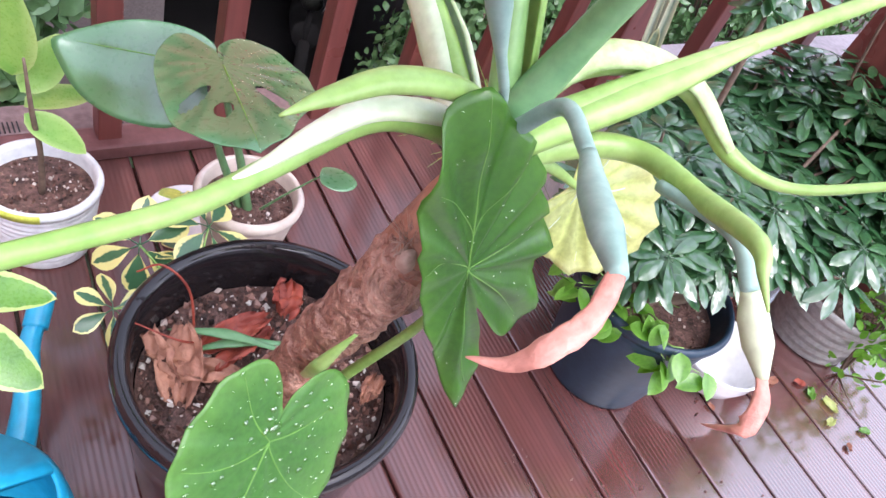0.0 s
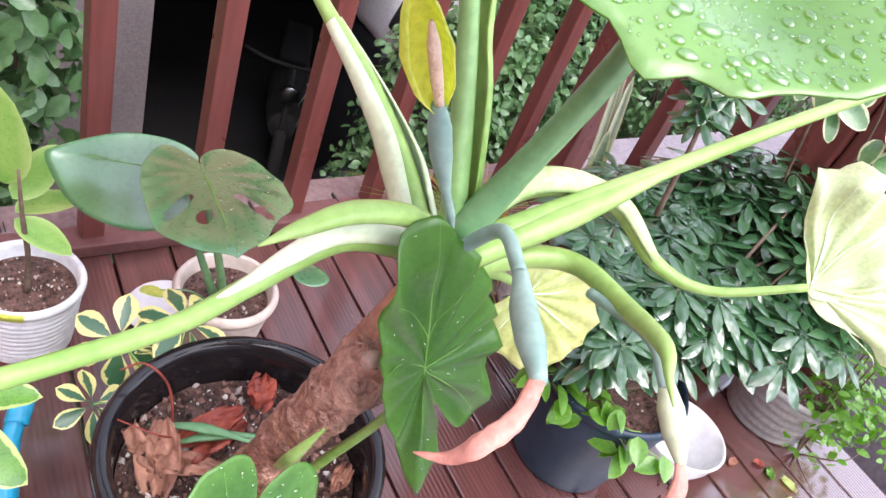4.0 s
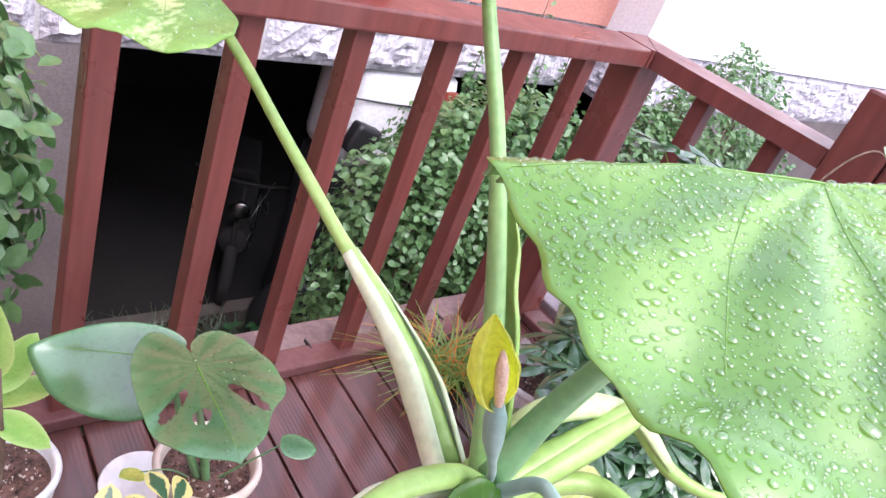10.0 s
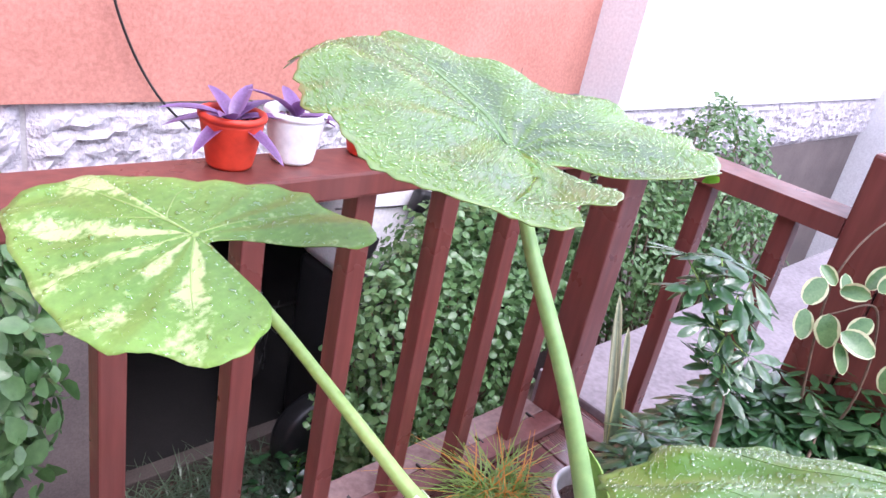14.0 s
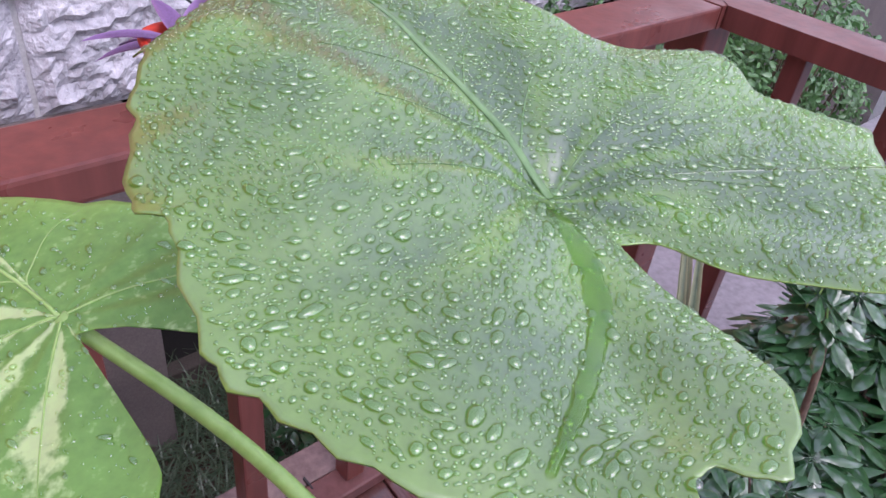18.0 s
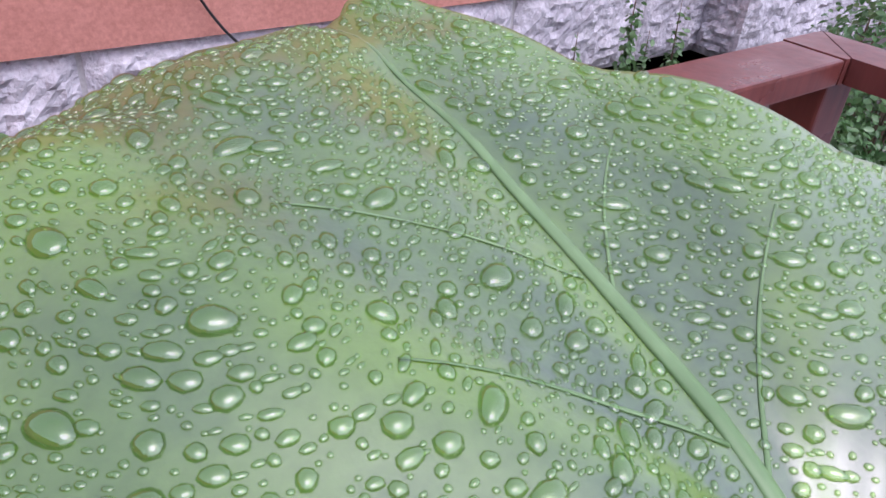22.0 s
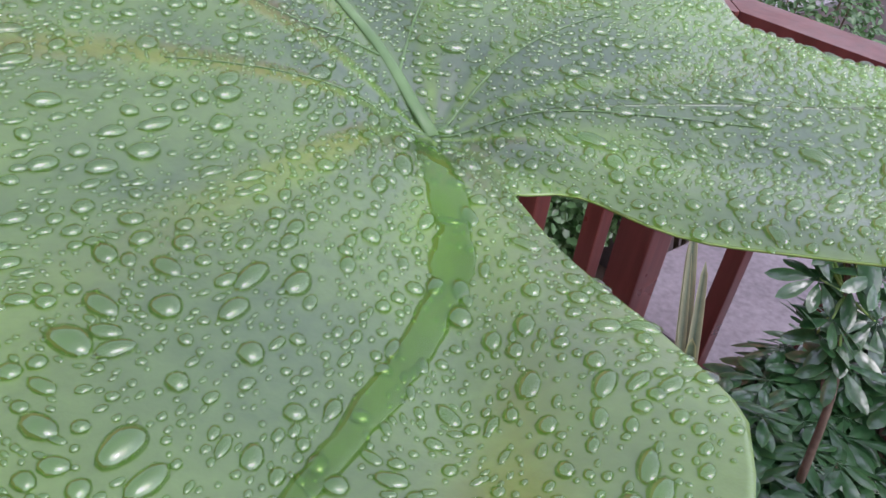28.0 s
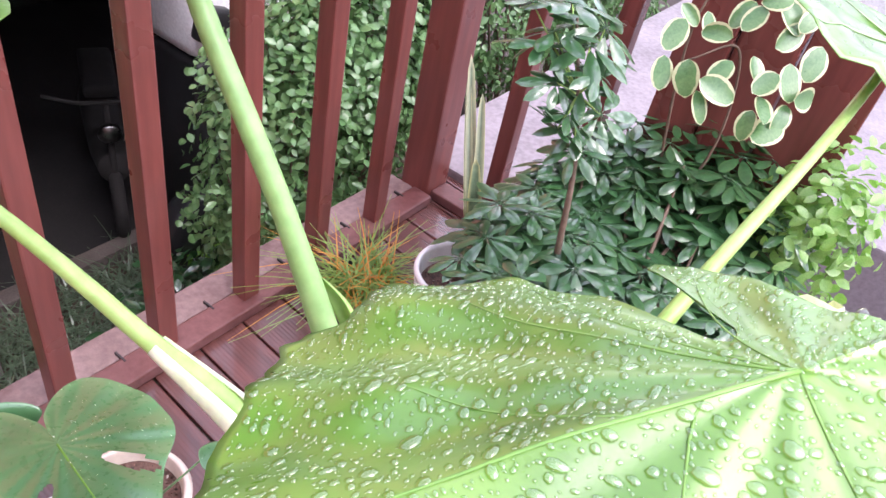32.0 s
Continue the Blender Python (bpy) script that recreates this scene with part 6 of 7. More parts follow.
part("small_leaf", M4.mesh([(-0.005, 0), (0.0, 0.022), (0.025, 0.03), (0.05, 0.02), (0.06, 0), (0.05, -0.02), (0.025, -0.03), (0.0, -0.022)], 7, 4), "monstera", mon)
M5 = Blade((-1.32, -0.335, 0.16), (-1.36, -0.345, 0.175), (0, -1, 0.3), (0, 1, -0.3), cup=0.1, seed=37.0)
M5.n0 -= V(mon.location)
part("yellow_leaf", M5.mesh([(-0.005, 0), (0.0, 0.018), (0.02, 0.022), (0.042, 0), (0.02, -0.022), (0.0, -0.018)], 7, 4), "spathe", mon, "small yellow dying leaf")
for pts, r in (([(-1.205, -0.36, 0.11), (-1.24, -0.37, 0.25), (-1.29, -0.40, 0.40), (-1.312, -0.421, 0.481)], [0.009, 0.007, 0.005, 0.0035]), ([(-1.215, -0.35, 0.11), (-1.27, -0.355, 0.26), (-1.30, -0.345, 0.37), (-1.325, -0.335, 0.424)], [0.009, 0.006, 0.005, 0.003]), ([(-1.19, -0.36, 0.11), (-1.16, -0.40, 0.19), (-1.12, -0.43, 0.255)], [0.003, 0.002, 0.0015]), ([(-1.22, -0.35, 0.11), (-1.27, -0.34, 0.15), (-1.32, -0.335, 0.16)], [0.002, 0.0015, 0.001])):
    bm = bmesh.new()
    tube(bm, rel(mon, pts), r, n=18, seg=8)
    part("leaf_stalk", bm, "stem_dark", mon)
ob = MH.drops(150, 81, 0.0007, 0.002, 2.2, stretch=0.5, mat="clear", keep=lambda u, v: v < 0.02 and all(((u - a) / b) ** 2 + ((v - c) / b) ** 2 > 1 for a, c, b, _, _ in holes))
ob.location = mon.location

# rubber plant
rub = thing("rubber_plant", PA + V((0, 0, 0.14)), "young variegated rubber plant with cream-edged leaves", "plant")
bm = bmesh.new()
tube(bm, rel(rub, [(-1.515, -0.262, 0.13), (-1.513, -0.267, 0.22), (-1.520, -0.272, 0.30), (-1.525, -0.277, 0.40)]), [0.0055, 0.0045, 0.004, 0.002], n=14, seg=8)
part("stem", bm, "twig", rub)
for base, tip_, nn, ln, wd in (((-1.535, -0.235, 0.28), (-1.41, -0.18, 0.27), (0, 0, 1), 0.13, 0.06), ((-1.535, -0.235, 0.28), (-1.47, -0.30, 0.26), (0, -0.3, 1), 0.10, 0.05), ((-1.535, -0.235, 0.33), (-1.545, -0.25, 0.50), (-0.5, -0.8, 0.2), 0.17, 0.085), ((-1.535, -0.235, 0.3), (-1.46, -0.19, 0.36), (0.3, -0.8, 0.6), 0.11, 0.06), ((-1.54, -0.24, 0.33), (-1.64, -0.22, 0.38), (0, 0, 1), 0.14, 0.07)):
    bm = bmesh.new()
    d = (V(tip_) - V(base)).normalized()
    s = V(nn).cross(d).normalized()
    m3 = Matrix((d, s, d.cross(s))).transposed().to_4x4()
    simple_leaf(bm, ln, wd, seg=10, cup=0.15, curl=0.1, m=m3, base=rel(rub, [base])[0], stalk=0.012)
    part("leaf", bm, "rubber", rub)
# leaves of a cream-edged plant at the deck's near side
edge_plant = thing("croton_plant", (-1.78, -0.62, 0.0), "potted plant with cream-edged leaves at the deck's side", "plant")
for base, tip_, nn, ln, wd in (((-1.685, -0.60, 0.355), (-1.575, -0.651, 0.369), (0, -0.3, 1), 0.118, 0.05), ((-1.68, -0.665, 0.39), (-1.605, -0.754, 0.348), (-0.3, -0.5, 0.8), 0.115, 0.06), ((-1.70, -0.63, 0.37), (-1.66, -0.53, 0.36), (-0.2, 0.2, 1), 0.1, 0.045)):
    bm = bmesh.new()
    d = (V(tip_) - V(base)).normalized()
    s = V(nn).cross(d).normalized()
    simple_leaf(bm, ln, wd, seg=10, cup=0.15, curl=0.12, m=Matrix((d, s, d.cross(s))).transposed().to_4x4(), base=rel(edge_plant, [base])[0], stalk=0.01)
    part("leaf", bm, "croton", edge_plant)
bm = bmesh.new()
tube(bm, rel(edge_plant, [(-1.80, -0.62, 0.1), (-1.74, -0.61, 0.26), (-1.685, -0.60, 0.355)]), [0.005, 0.004, 0.002], n=10, seg=6)
tube(bm, rel(edge_plant, [(-1.74, -0.61, 0.26), (-1.70, -0.62, 0.34), (-1.67, -0.64, 0.40)]), [0.003, 0.003, 0.002], n=8, seg=6)
part("stem", bm, "twig", edge_plant)
bm = bmesh.new()
lathe(bm, pot_profile(0.06, 0.08, 0.14), 32)
part("planter", bm, "white_plastic", edge_plant)

# watering can
can = thing("watering_can", (-1.70, -0.80, 0), "bright blue plastic watering can on the deck", "watering can")
bm = bmesh.new()
lathe(bm, [(0.10, 0), (0.105, 0.004), (0.107, 0.12), (0.11, 0.125), (0.11, 0.13), (0.107, 0.134), (0.107, 0.155), (0.111, 0.16), (0.111, 0.168), (0.107, 0.174), (0.106, 0.20), (0.098, 0.214), (0.093, 0.214), (0.096, 0.20), (0.097, 0.06)], 48)
part("body", bm, "blue", can)
bm = bmesh.new()
n = 14
top, bot = [], []
for j in range(n + 1):
    a = radians(10 + 160 * j / n)
    top.append((0.097 * math.cos(a), 0.097 * math.sin(a)))
ring = [bm.verts.new((a, b, 0.222 - 0.1 * 0)) for a, b in top]
ring2 = [bm.verts.new((a * 0.98, b * 0.98, 0.212)) for a, b in top]
bm.faces.new(ring)
bm.faces.new(ring2[::-1])
for j in range(n + 1):
    bm.faces.new((ring[j], ring2[j], ring2[(j + 1) % (n + 1)], ring[(j + 1) % (n + 1)]))
part("top_cover", bm, "blue", can)
# can floor, with the opening's shade in its colour
bm = bmesh.new()
lathe(bm, [(0.02, 0.058), (0.094, 0.06), (0.02, 0.062)], 32)
part("inside_floor", bm, "blue_shade", can)
bm = bmesh.new()
tube(bm, rel(can, [(-1.645, -0.70, 0.05), (-1.61, -0.62, 0.09), (-1.59, -0.55, 0.13), (-1.57, -0.515, 0.15)]), [0.022, 0.018, 0.014, 0.013], n=16, seg=12)
sp = part("spout", bm, "blue", can)
bm = bmesh.new()
tube(bm, rel(can, [(-1.578, -0.53, 0.143), (-1.567, -0.508, 0.153), (-1.556, -0.487, 0.163)]), [0.0165, 0.0165, 0.0155], n=12, seg=24)
part("ribbed_cap", bm, "blue", sp)
bm = bmesh.new()
tube(bm, rel(can, [(-1.81, -0.80, 0.19), (-1.86, -0.80, 0.24), (-1.85, -0.80, 0.12), (-1.82, -0.80, 0.07)]), [0.012, 0.013, 0.013, 0.012], n=20, seg=10)
part("handle", bm, "blue", can)

# ---- umbrella tree in the navy pot ----
um = thing("umbrella_tree", PN + V((0, 0, 0.2)), "bushy umbrella tree with glossy dark leaflets in a navy pot", "shrub")
wm = []
for k in range(4):
    bm = whorl_bm(8, 0.088, 0.028, -12 + 7 * k, seed=90 + k, cup=-0.18, curl=0.22, wide=1.25)
    o = part("leaf_whorl", bm, "scheff", um)
    wm.append(o)
rg = random.Random(95)
centres = []
while len(centres) < 520:
    d = V((rg.gauss(0, 1), rg.gauss(0, 1), rg.gauss(0, 0.8))).normalized()
    r = rg.uniform(0.55, 1.0)
    p = V((-0.33 + d.x * 0.5 * r, -0.745 + d.y * 0.32 * r, 0.375 + d.z * 0.24 * r + 0.12 * d.x * 0.5 * r))
    if p.z < 0.33 + max(0.0, -0.8 - p.y) * 0.6 or (p.x < -0.5 and p.z < 0.32) or (math.hypot(p.x + 0.45, p.y + 0.44) < 0.12 and p.z < 0.33) or (p.x < -0.5 and p.y > -0.66 and p.z < 0.42) or (p.x > -0.1 and p.y > -0.5 and p.z > 0.5):
        continue
    top_z = 0.47 + 0.55 * max(0.0, p.x + 0.3)
    if p.z > top_z:
        p.z = rg.uniform(top_z - 0.09, top_z)
    centres.append((p, d))
centres[4:4] = [(V(p), V((0, 0.4, 0.5))) for p in ((-0.42, -0.5, 0.325), (-0.39, -0.455, 0.315), (-0.455, -0.525, 0.31), (-0.375, -0.425, 0.3))]
jv, jf = [], []
ends = []
for i, (p, d) in enumerate(centres):
    tilt = (V((d.x, d.y, max(d.z, -0.2))) * 0.2 + V((rg.uniform(-.15, .15), rg.uniform(-.15, .15), 1.0))).normalized()
    q = tilt.to_track_quat('Z', 'Y').to_matrix().to_4x4() @ pose(0, 0, 0, 0, 0, rg.uniform(0, 360))
    m = Matrix.Translation(p - V(um.location)) @ q @ Matrix.Scale(rg.uniform(0.58, 0.95), 4)
    if i < 4:
        wm[i].matrix_basis = m
    elif i < 300:
        share("leaf_whorl", wm[i % 4].data, um, m)
    else:
        me0 = wm[i % 4].data
        k0 = len(jv)
        jv += [tuple(m @ v.co) for v in me0.vertices]
        jf += [tuple(k0 + q for q in f.vertices) for f in me0.polygons]
    if i % 5 == 0:
        ends.append(p - V(um.location))
me0 = bpy.data.meshes.new("inner_leaves")
me0.from_pydata(jv, [], jf)
me0.shade_smooth()
me0.materials.append(M["scheff"])
inner = new("inner_leaves", me0)
inner.parent = um
tagged(inner, kind="stuff")
branches(um, V((0, 0, -0.02)), ends, 0.009)
# taller umbrella sprig in front of the side railing
um2 = thing("umbrella_sprig", (-0.40, -0.56, 0.25), "tall sprig of an umbrella tree before the side railing", "shrub")
bm = bmesh.new()
tube(bm, rel(um2, [(-0.54, -0.66, 0.5), (-0.531, -0.635, 0.66), (-0.49, -0.585, 0.76), (-0.455, -0.53, 0.86)]), [0.006, 0.005, 0.004, 0.002], n=16, seg=6)
part("stem", bm, "twig", um2)
for p, sc in (((-0.477, -0.458, 0.861), 0.9), ((-0.44, -0.508, 0.872), 1.0), ((-0.479, -0.51, 0.835), 0.9), ((-0.421, -0.567, 0.85), 0.95), ((-0.494, -0.509, 0.82), 0.85), ((-0.451, -0.564, 0.825), 0.9), ((-0.481, -0.583, 0.77), 0.65), ((-0.533, -0.587, 0.713), 0.75), ((-0.479, -0.628, 0.741), 0.75), ((-0.513, -0.61, 0.718), 0.7), ((-0.486, -0.607, 0.803), 0.6), ((-0.524, -0.593, 0.739), 0.6), ((-0.518, -0.555, 0.777), 0.6), ((-0.537, -0.627, 0.695), 0.65)):
    share("leaf_whorl", wm[rg.randrange(4)].data, um2, Matrix.Translation(rel(um2, [p])[0]) @ pose(0, 0, 0, rg.uniform(0, 30), rg.uniform(-30, 5), rg.uniform(0, 360)) @ Matrix.Scale(sc, 4))
    bm = bmesh.new()
    q = V(p)
    tube(bm, rel(um2, [V((-0.49, -0.585, 0.76)) + (q - V((-0.49, -0.585, 0.76))) * 0.1, (q + V((-0.49, -0.585, 0.76))) / 2, q]), [0.002, 0.0018, 0.0015], n=6, seg=5)
    part("leaf_stalk", bm, "stem", um2)
# small shrub beside the navy pot
sm = thing("small_shrub", (-0.66, -0.84, 0.2), "small light green shrub leaning over the navy pot", "shrub")
ends = []
for k in range(13):
    ends.append(V((-0.17 + 0.013 * k + rg.uniform(-.02, .02), 0.09 - 0.018 * k + rg.uniform(-.03, .02), 0.12 + rg.uniform(-0.04, 0.05) - 0.006 * k)))
branches(sm, V((0.02, 0.03, 0.0)), ends, 0.003, "stem")
for e in ends:
    bm = bmesh.new()
    for k in range(4):
        simple_leaf(bm, rg.uniform(0.038, 0.056), rg.uniform(0.026, 0.034), seg=6, m=pose(0, 0, 0, rg.uniform(-30, 30), rg.uniform(-10, 55), rg.uniform(0, 360)), base=e + V((rg.uniform(-.012, .012), rg.uniform(-.012, .012), rg.uniform(-.03, .01))))
    part("sprig", bm, "seedling", sm)
# trailing shoots over the deck on the far side
trail = thing("trailing_plant", (-0.02, -1.05, 0.0), "small-leaved trailing plant on the wet deck", "plant")
leaf_cloud("crown", trail, (0.05, 0.0, 0.16), (0.2, 0.12, 0.16), 420, 0.028, 0.016, "seedling", 101, 0.3, cut=lambda p: p.z > 0.01)
leaf_cloud("upper_crown", trail, (-0.08, 0.06, 0.52), (0.15, 0.13, 0.22), 620, 0.031, 0.02, "lime", 102, 0.3)
branches(trail, V((0, 0, 0.0)), [V((-0.1, 0.08, 0.66)), V((-0.03, 0.12, 0.6)), V((0.0, 0.02, 0.55)), V((-0.15, 0.0, 0.5)), V((0.1, 0.05, 0.2)), V((-0.1, 0.0, 0.15)), V((-0.1, -0.1, 0.03)), V((0.1, -0.08, 0.1))], 0.003)

# cream-edged umbrella plant behind the black pot
ve = thing("variegated_umbrella_plant", (-1.36, -0.52, 0.0), "small umbrella plant with cream-edged leaflets", "plant")
bm = bmesh.new()
lathe(bm, pot_profile(0.045, 0.055, 0.09), 32)
part("planter", bm, "terracotta", ve)
for i, (p, sc, tx, ty) in enumerate((((-1.414, -0.435, 0.165), 1.15, 40, -15), ((-1.309, -0.437, 0.181), 1.15, 30, 5), ((-1.481, -0.546, 0.17), 0.8, 25, -25), ((-1.34, -0.45, 0.14), 0.7, 30, 0))):
    bm = whorl_bm(6, 0.068, 0.036, 8, seed=110 + i, cup=0.12, curl=0.12, band=0.6, wide=1.35)
    o = part("leaf_whorl", bm, "varieg", ve)
    o.matrix_basis = Matrix.Translation(rel(ve, [p])[0]) @ pose(0, 0, 0, tx, ty, i * 40) @ Matrix.Scale(sc, 4)
    bm = bmesh.new()
    tube(bm, [V((0, 0, 0.06)), rel(ve, [p])[0] * 0.5 + V((0, 0, 0.05)), rel(ve, [p])[0]], [0.003, 0.0025, 0.0015], n=8, seg=6)
    part("stem", bm, "stem", ve)

# snake plant
sn = thing("snake_plant", (-0.40, -0.40, 0.2), "upright striped snake plant leaves", "plant")
for (a, b, w, mt) in (((-0.426, -0.433, 0.291), (-0.331, -0.281, 0.655), 0.0115, "snake_pale"), ((-0.419, -0.44, 0.292), (-0.34, -0.331, 0.596), 0.0105, "snake_pale"), ((-0.431, -0.432, 0.285), (-0.343, -0.291, 0.62), 0.009, "snake_pale"), ((-0.426, -0.433, 0.291), (-0.403, -0.381, 0.494), 0.014, "snake")):
    d = (V(b) - V(a))
    bm = bmesh.new()
    n0 = V((-0.6, -0.5, 0.5))
    a = V(a) + V((-0.006, -0.008, 0)) * (mt == "snake")
    s = n0.cross(d).normalized()
    simple_leaf(bm, d.length, w * 2, seg=14, cup=0.35, curl=0.02, m=Matrix((d.normalized(), s, d.normalized().cross(s))).transposed().to_4x4(), base=rel(sn, [a])[0], tip=0.6, band=0.4 if mt == "snake_pale" else 0.0)
    part("leaf", bm, mt, sn)
# wax plant trailing on the gate post
hy = thing("wax_plant", (-0.12, -0.66, 0.3), "wax plant with round cream-edged leaves trailing over the post", "plant")
bm = bmesh.new()
tube(bm, rel(hy, [(-0.1, -0.70, 0.35), (-0.16, -0.66, 0.6), (-0.2, -0.64, 0.85), (-0.12, -0.68, 0.98), (-0.08, -0.76, 0.9)]), [0.003, 0.003, 0.0025, 0.002, 0.0015], n=30, seg=6)
tube(bm, rel(hy, [(-0.1, -0.70, 0.35), (-0.12, -0.75, 0.6), (-0.14, -0.72, 0.8), (-0.22, -0.66, 0.78)]), [0.003, 0.003, 0.0025, 0.0015], n=30, seg=6)
part("vine", bm, "twig", hy)
HOYA = [(-0.238, -0.637, 0.859), (-0.269, -0.633, 0.829), (-0.193, -0.664, 0.839), (-0.22, -0.688, 0.841), (-0.145, -0.7, 0.864), (-0.167, -0.726, 0.87), (-0.148, -0.746, 0.909), (-0.126, -0.773, 0.881), (-0.126, -0.806, 0.89), (-0.31, -0.649, 0.775), (-0.306, -0.689, 0.783), (-0.243, -0.725, 0.792)]
HOYA += [(-0.279, -0.742, 0.775), (-0.291, -0.729, 0.739), (-0.203, -0.77, 0.802), (-0.222, -0.799, 0.795), (-0.195, -0.83, 0.802), (-0.19, -0.861, 0.785), (-0.227, -0.85, 0.754), (-0.246, -0.816, 0.759), (-0.272, -0.807, 0.736), (-0.249, -0.842, 0.736), (-0.139, -0.79, 0.856), (-0.15, -0.849, 0.835)]
for p in HOYA:
    l = rg.uniform(0.046, 0.074)
    n0 = V((-0.7 + rg.uniform(-.5, .5), -0.4 + rg.uniform(-.5, .5), 0.6 + rg.uniform(-.4, .3))).normalized()
    d = V((rg.uniform(-1, 0.6), rg.uniform(-1, 0.4), rg.uniform(-1.2, 0.3)))
    d = (d - n0 * d.dot(n0)).normalized()
    bm = bmesh.new()
    simple_leaf(bm, l, l * rg.uniform(0.55, 0.8), seg=9, cup=rg.uniform(-0.1, 0.5), curl=rg.uniform(-0.1, 0.3), tip=0.75, wide=0.9, m=Matrix((d, n0.cross(d), n0)).transposed().to_4x4(), base=-d * l * 0.5)
    o = part("leaf", bm, "hoya", hy)
    o.location = rel(hy, [p])[0]

# ---- pots on the handrail ----
ZR = ZT + 0.049
for i, (x, mat, lab) in enumerate(((-1.155, "red_plastic", "red plastic nursery pot with a purple plant on the handrail"), (-1.04, "white_plastic", "white plastic nursery pot on the handrail"), (-0.88, "red_plastic", "red plastic nursery pot on the handrail"))):
    e = pot("nursery_pot", (x, 0.012, ZR), 0.036, 0.05, 0.088, mat, lab, lip=0.005, seg=40)
    e["group"] = "pots on the handrail"
    pl = thing("purple_plant", (x, 0.012, ZR + 0.07), "purple spiderwort with pointed leaves in a nursery pot", "plant")
    pl["group"] = "purple plants"
    for k in range(11 if i == 0 else 8):
        bm = bmesh.new()
        simple_leaf(bm, rg.uniform(0.07, 0.115), 0.026, seg=8, cup=0.45, curl=0.35, m=pose(0, 0, 0, 0, rg.uniform(-55, 0), k * 57 + 20 * i))
        part("leaf", bm, "purple", pl)
    bm = bmesh.new()
    tube(bm, [V((0, 0, -0.02)), V((0.002, 0, 0.0)), V((0.004, 0, 0.012))], [0.004, 0.004, 0.002], n=5, seg=6)
    part("stem", bm, "purple", pl)
# loose cable hanging before the pink wall
bm = bmesh.new()
tube(bm, [V((-0.66, 2.1, 1.6)), V((-0.57, 2.1, 0.95)), V((-0.49, 2.1, 0.66)), V((-0.36, 2.1, 0.42)), V((-0.2, 2.1, 0.25))], [0.006, 0.006], n=30, seg=6)
tagged(part("cable", bm, "black_plastic"), "thin black cable hanging on the pink wall", "cable")

# litter in the black pot
def crumple(L, W, seed, fold=0.012):
    """A dry leaf sheet, creased along its length and curled at the edges."""
    bm = bmesh.new()
    n, k = 16, 12
    top = []
    for i in range(n + 1):
        row = []
        for j in range(k + 1):
            t, s = i / n, j / k * 2 - 1
            w = W * 0.5 * math.sin(math.pi * (0.06 + 0.88 * t)) ** 0.6
            q = V((t * 3 + seed, s * 1.7, seed))
            z = fold * (noise.noise(q * 1.3) + 0.6 * noise.noise(q * 3.1)) + 0.12 * fold * math.cos(s * 9 + 2 * t) + 0.5 * W * 0.4 * s * s
            row.append(bm.verts.new((L * (t - 0.5) + fold * noise.noise(q * 2 + V((9, 0, 0))), s * w, z)))
        top.append(row)
    for a, b in zip(top, top[1:]):
        for j in range(k):
            bm.faces.new((a[j], a[j + 1], b[j + 1], b[j]))
    r = bmesh.ops.extrude_face_region(bm, geom=list(bm.faces))
    bmesh.ops.translate(bm, vec=(0, 0, -0.0008), verts=[g for g in r["geom"] if isinstance(g, bmesh.types.BMVert)])
    bmesh.ops.recalc_face_normals(bm, faces=bm.faces)
    return bm


dry = thing("dry_leaf", POT + V((-0.03, 0.05, 0.312)), "curled dry red-brown leaves on the soil", "dead leaf")
for k, (mat, p, rot, L, W) in enumerate((("husk", (-0.058, -0.01, 0.016), (20, 25, 250), 0.09, 0.055), ("husk", (-0.035, -0.03, 0.012), (-10, -10, 330), 0.085, 0.04), ("redhusk", (0.01, 0.015, 0.014), (15, -8, 10), 0.095, 0.035), ("redhusk", (0.015, -0.01, 0.01), (-20, 5, 25), 0.09, 0.03), ("redhusk", (0.09, 0.045, 0.016), (25, -10, 60), 0.05, 0.045), ("husk", (-0.075, 0.0, 0.02), (60, 30, 280), 0.07, 0.03), ("husk", (0.14, -0.11, 0.01), (10, 10, 40), 0.05, 0.025))):
    o = part("dry_blade", crumple(L, W, 3.1 * k), mat, dry)
    o.matrix_basis = pose(*p, *rot)
bm = bmesh.new()
tube(bm, [V((-0.03, 0.03, 0.0)), V((-0.035, 0.05, 0.07)), V((-0.06, 0.07, 0.1)), V((-0.085, 0.08, 0.085))], [0.0018, 0.0016, 0.0014, 0.001], n=20, seg=6)
tube(bm, [V((-0.02, 0.02, 0.0)), V((-0.06, 0.0, 0.05)), V((-0.1, 0.03, 0.06))], [0.0016, 0.0014, 0.001], n=20, seg=6)
part("dry_stem", bm, "redhusk", dry)
sprout = thing("green_sprout", POT + V((-0.03, 0.03, 0.30)), "folded green leaf blades on the soil", "plant")
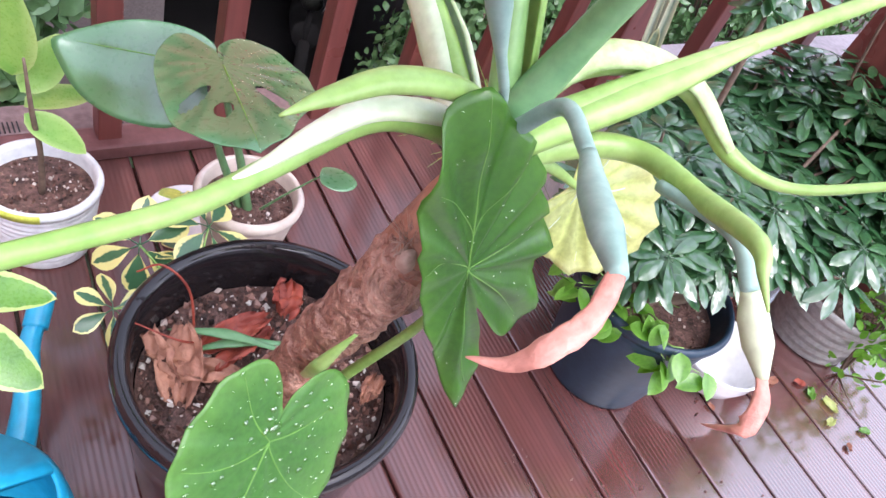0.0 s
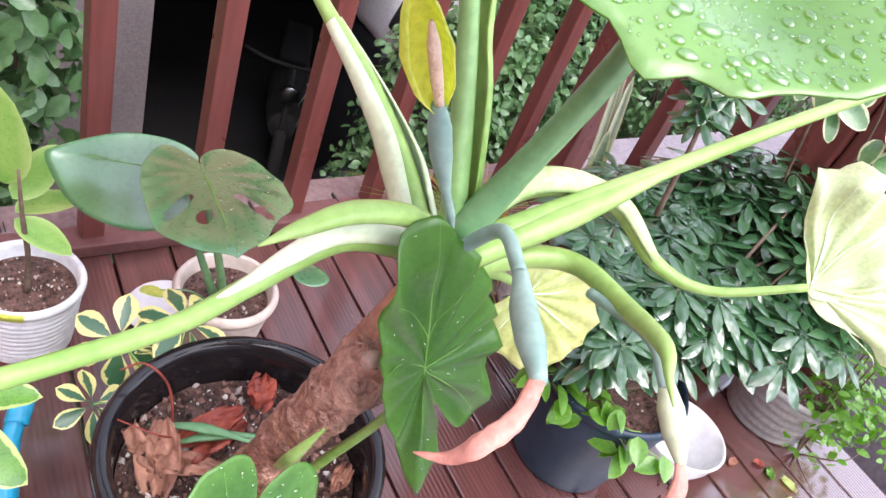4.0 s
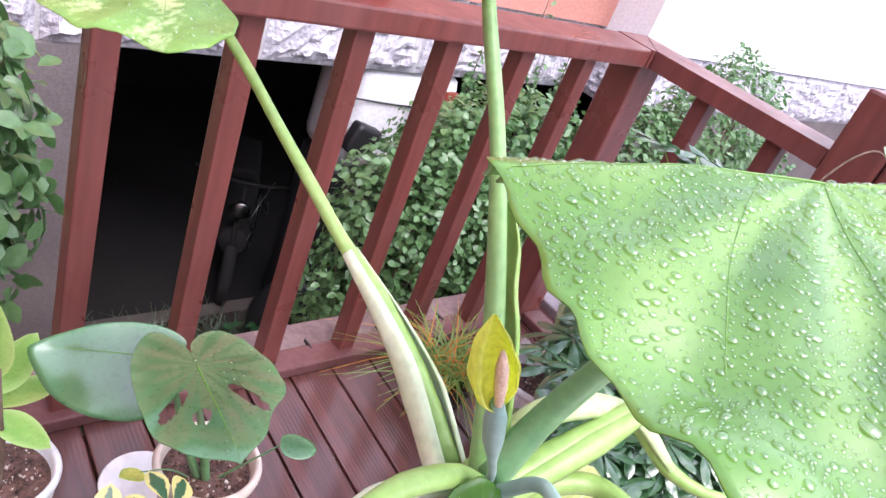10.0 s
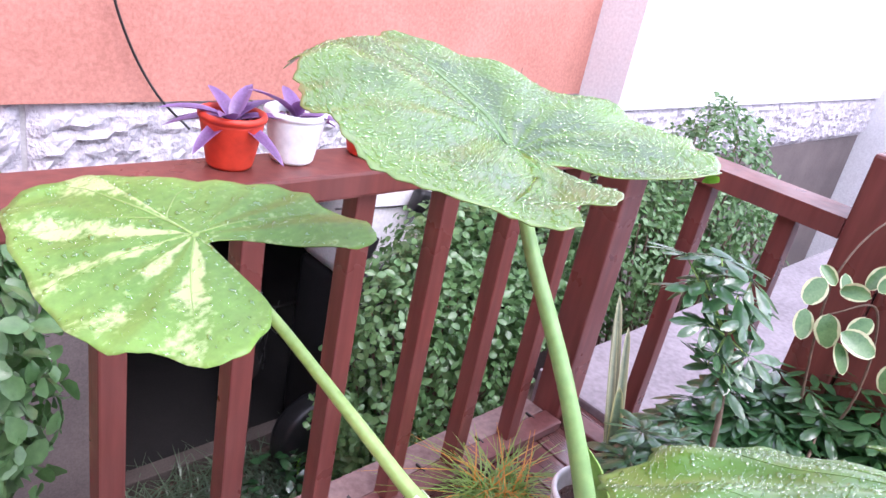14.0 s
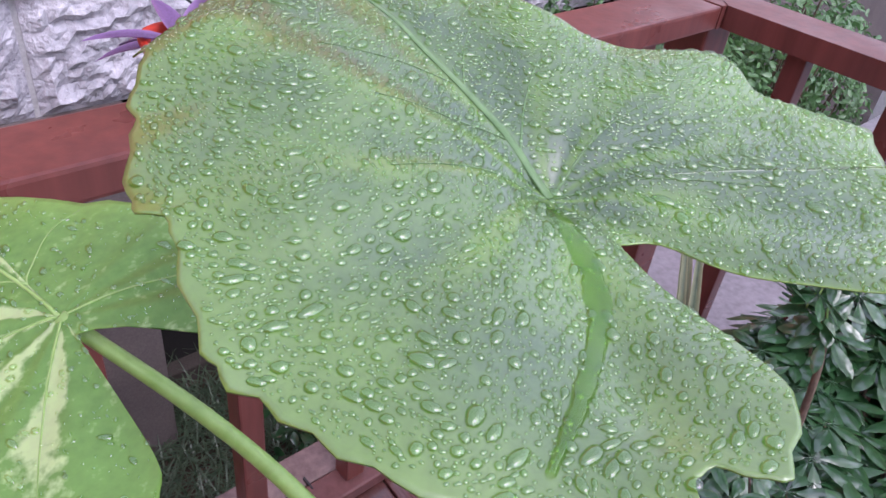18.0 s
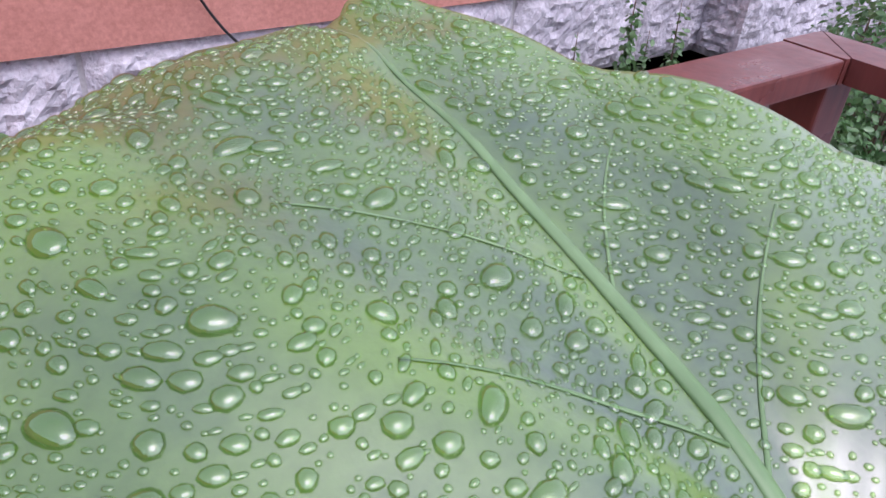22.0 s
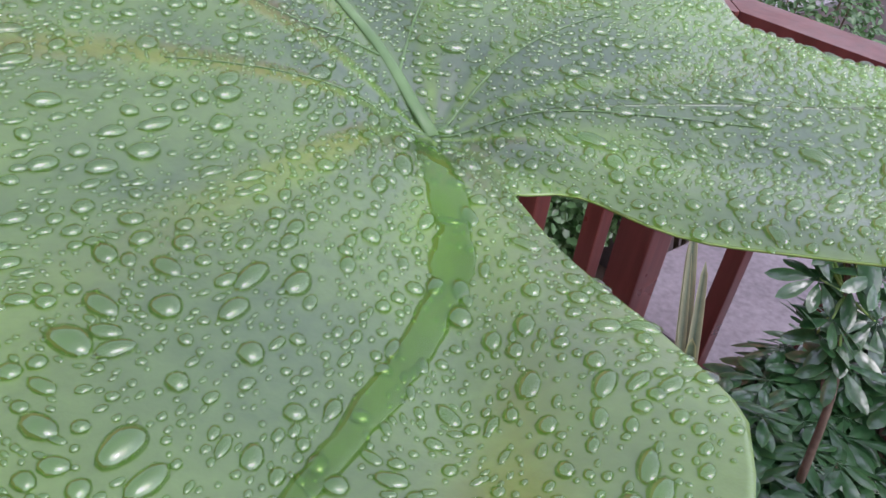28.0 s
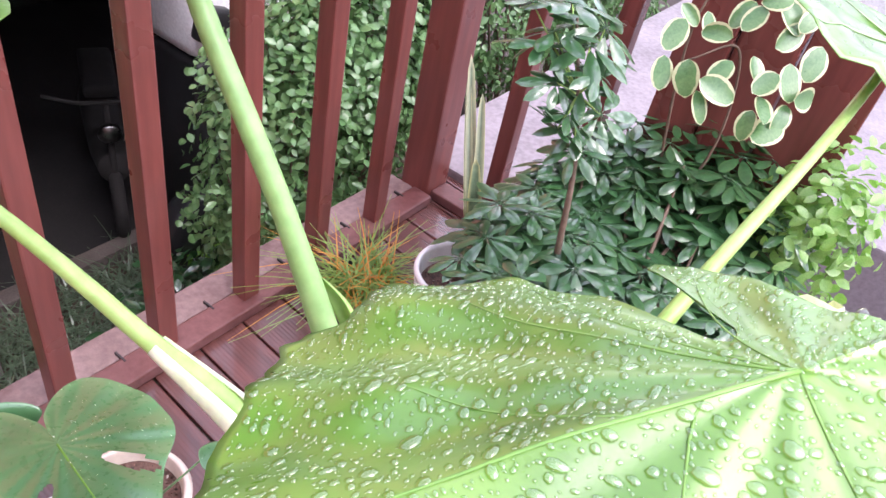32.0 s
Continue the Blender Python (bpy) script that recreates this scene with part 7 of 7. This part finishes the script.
for a, b in (((-0.06, 0.06, 0.03), (0.05, -0.01, 0.035)), ((-0.05, 0.03, 0.02), (0.06, 0.0, 0.03))):
    bm = bmesh.new()
    tube(bm, [V(a), (V(a) + V(b)) / 2 + V((0, 0, 0.012)), V(b)], [0.001, 0.008, 0.003], n=12, seg=8, flat=0.35)
    part("leaf", bm, "stem_dark", sprout)

# sticker on the white pot
st = [o for o in bpy.data.objects if o.name == "flower_pot"][0]
bm = bmesh.new()
cells = []
for j in range(9):
    a = radians(222 + 4.5 * j)
    cells.append([bm.verts.new((r * math.cos(a), r * math.sin(a), z)) for r, z in ((0.0938, 0.138), (0.0955, 0.156))])
for p, q in zip(cells, cells[1:]):
    bm.faces.new((p[0], q[0], q[1], p[1]))
r_ = bmesh.ops.extrude_face_region(bm, geom=list(bm.faces))
bmesh.ops.scale(bm, vec=(1.008, 1.008, 1.0), verts=[g for g in r_["geom"] if isinstance(g, bmesh.types.BMVert)])
part("sticker", bm, "spathe", st, "faded yellow-green sticker")

# fallen leaves and crumbs on the wet deck
for k, (x, y, mat, l) in enumerate(((-0.23, -1.0, "husk", 0.03), (-0.155, -1.06, "seedling", 0.035), (-0.13, -1.1, "leafY", 0.04), (-0.16, -1.03, "redhusk", 0.03), (-0.17, -1.13, "leafY", 0.03), (-0.18, -1.19, "husk", 0.02), (-0.44, -0.99, "husk", 0.018), (-0.1, -1.18, "seedling", 0.03))):
    fl = thing("fallen_leaf", (x, y, 0.001), "small fallen leaf lying on the wet deck", "leaf", "fallen leaves")
    bm = crumple(l, l * 0.6, 5.3 * k, 0.004)
    o = part("blade", bm, mat, fl)
    zmin = min(v.co.z for v in o.data.vertices)
    o.matrix_basis = pose(0, 0, -zmin, 0, 0, 47 * k)
crumbs = gravel(90, 0.42, 0.002, 0.0015, 0.006, 77)
cr = part("deck_crumbs", crumbs, "soil", smooth=False)
cr.location = (-0.55, -0.95, 0.0)
tagged(cr, "dark crumbs of soil on the deck", "soil", kind="stuff")
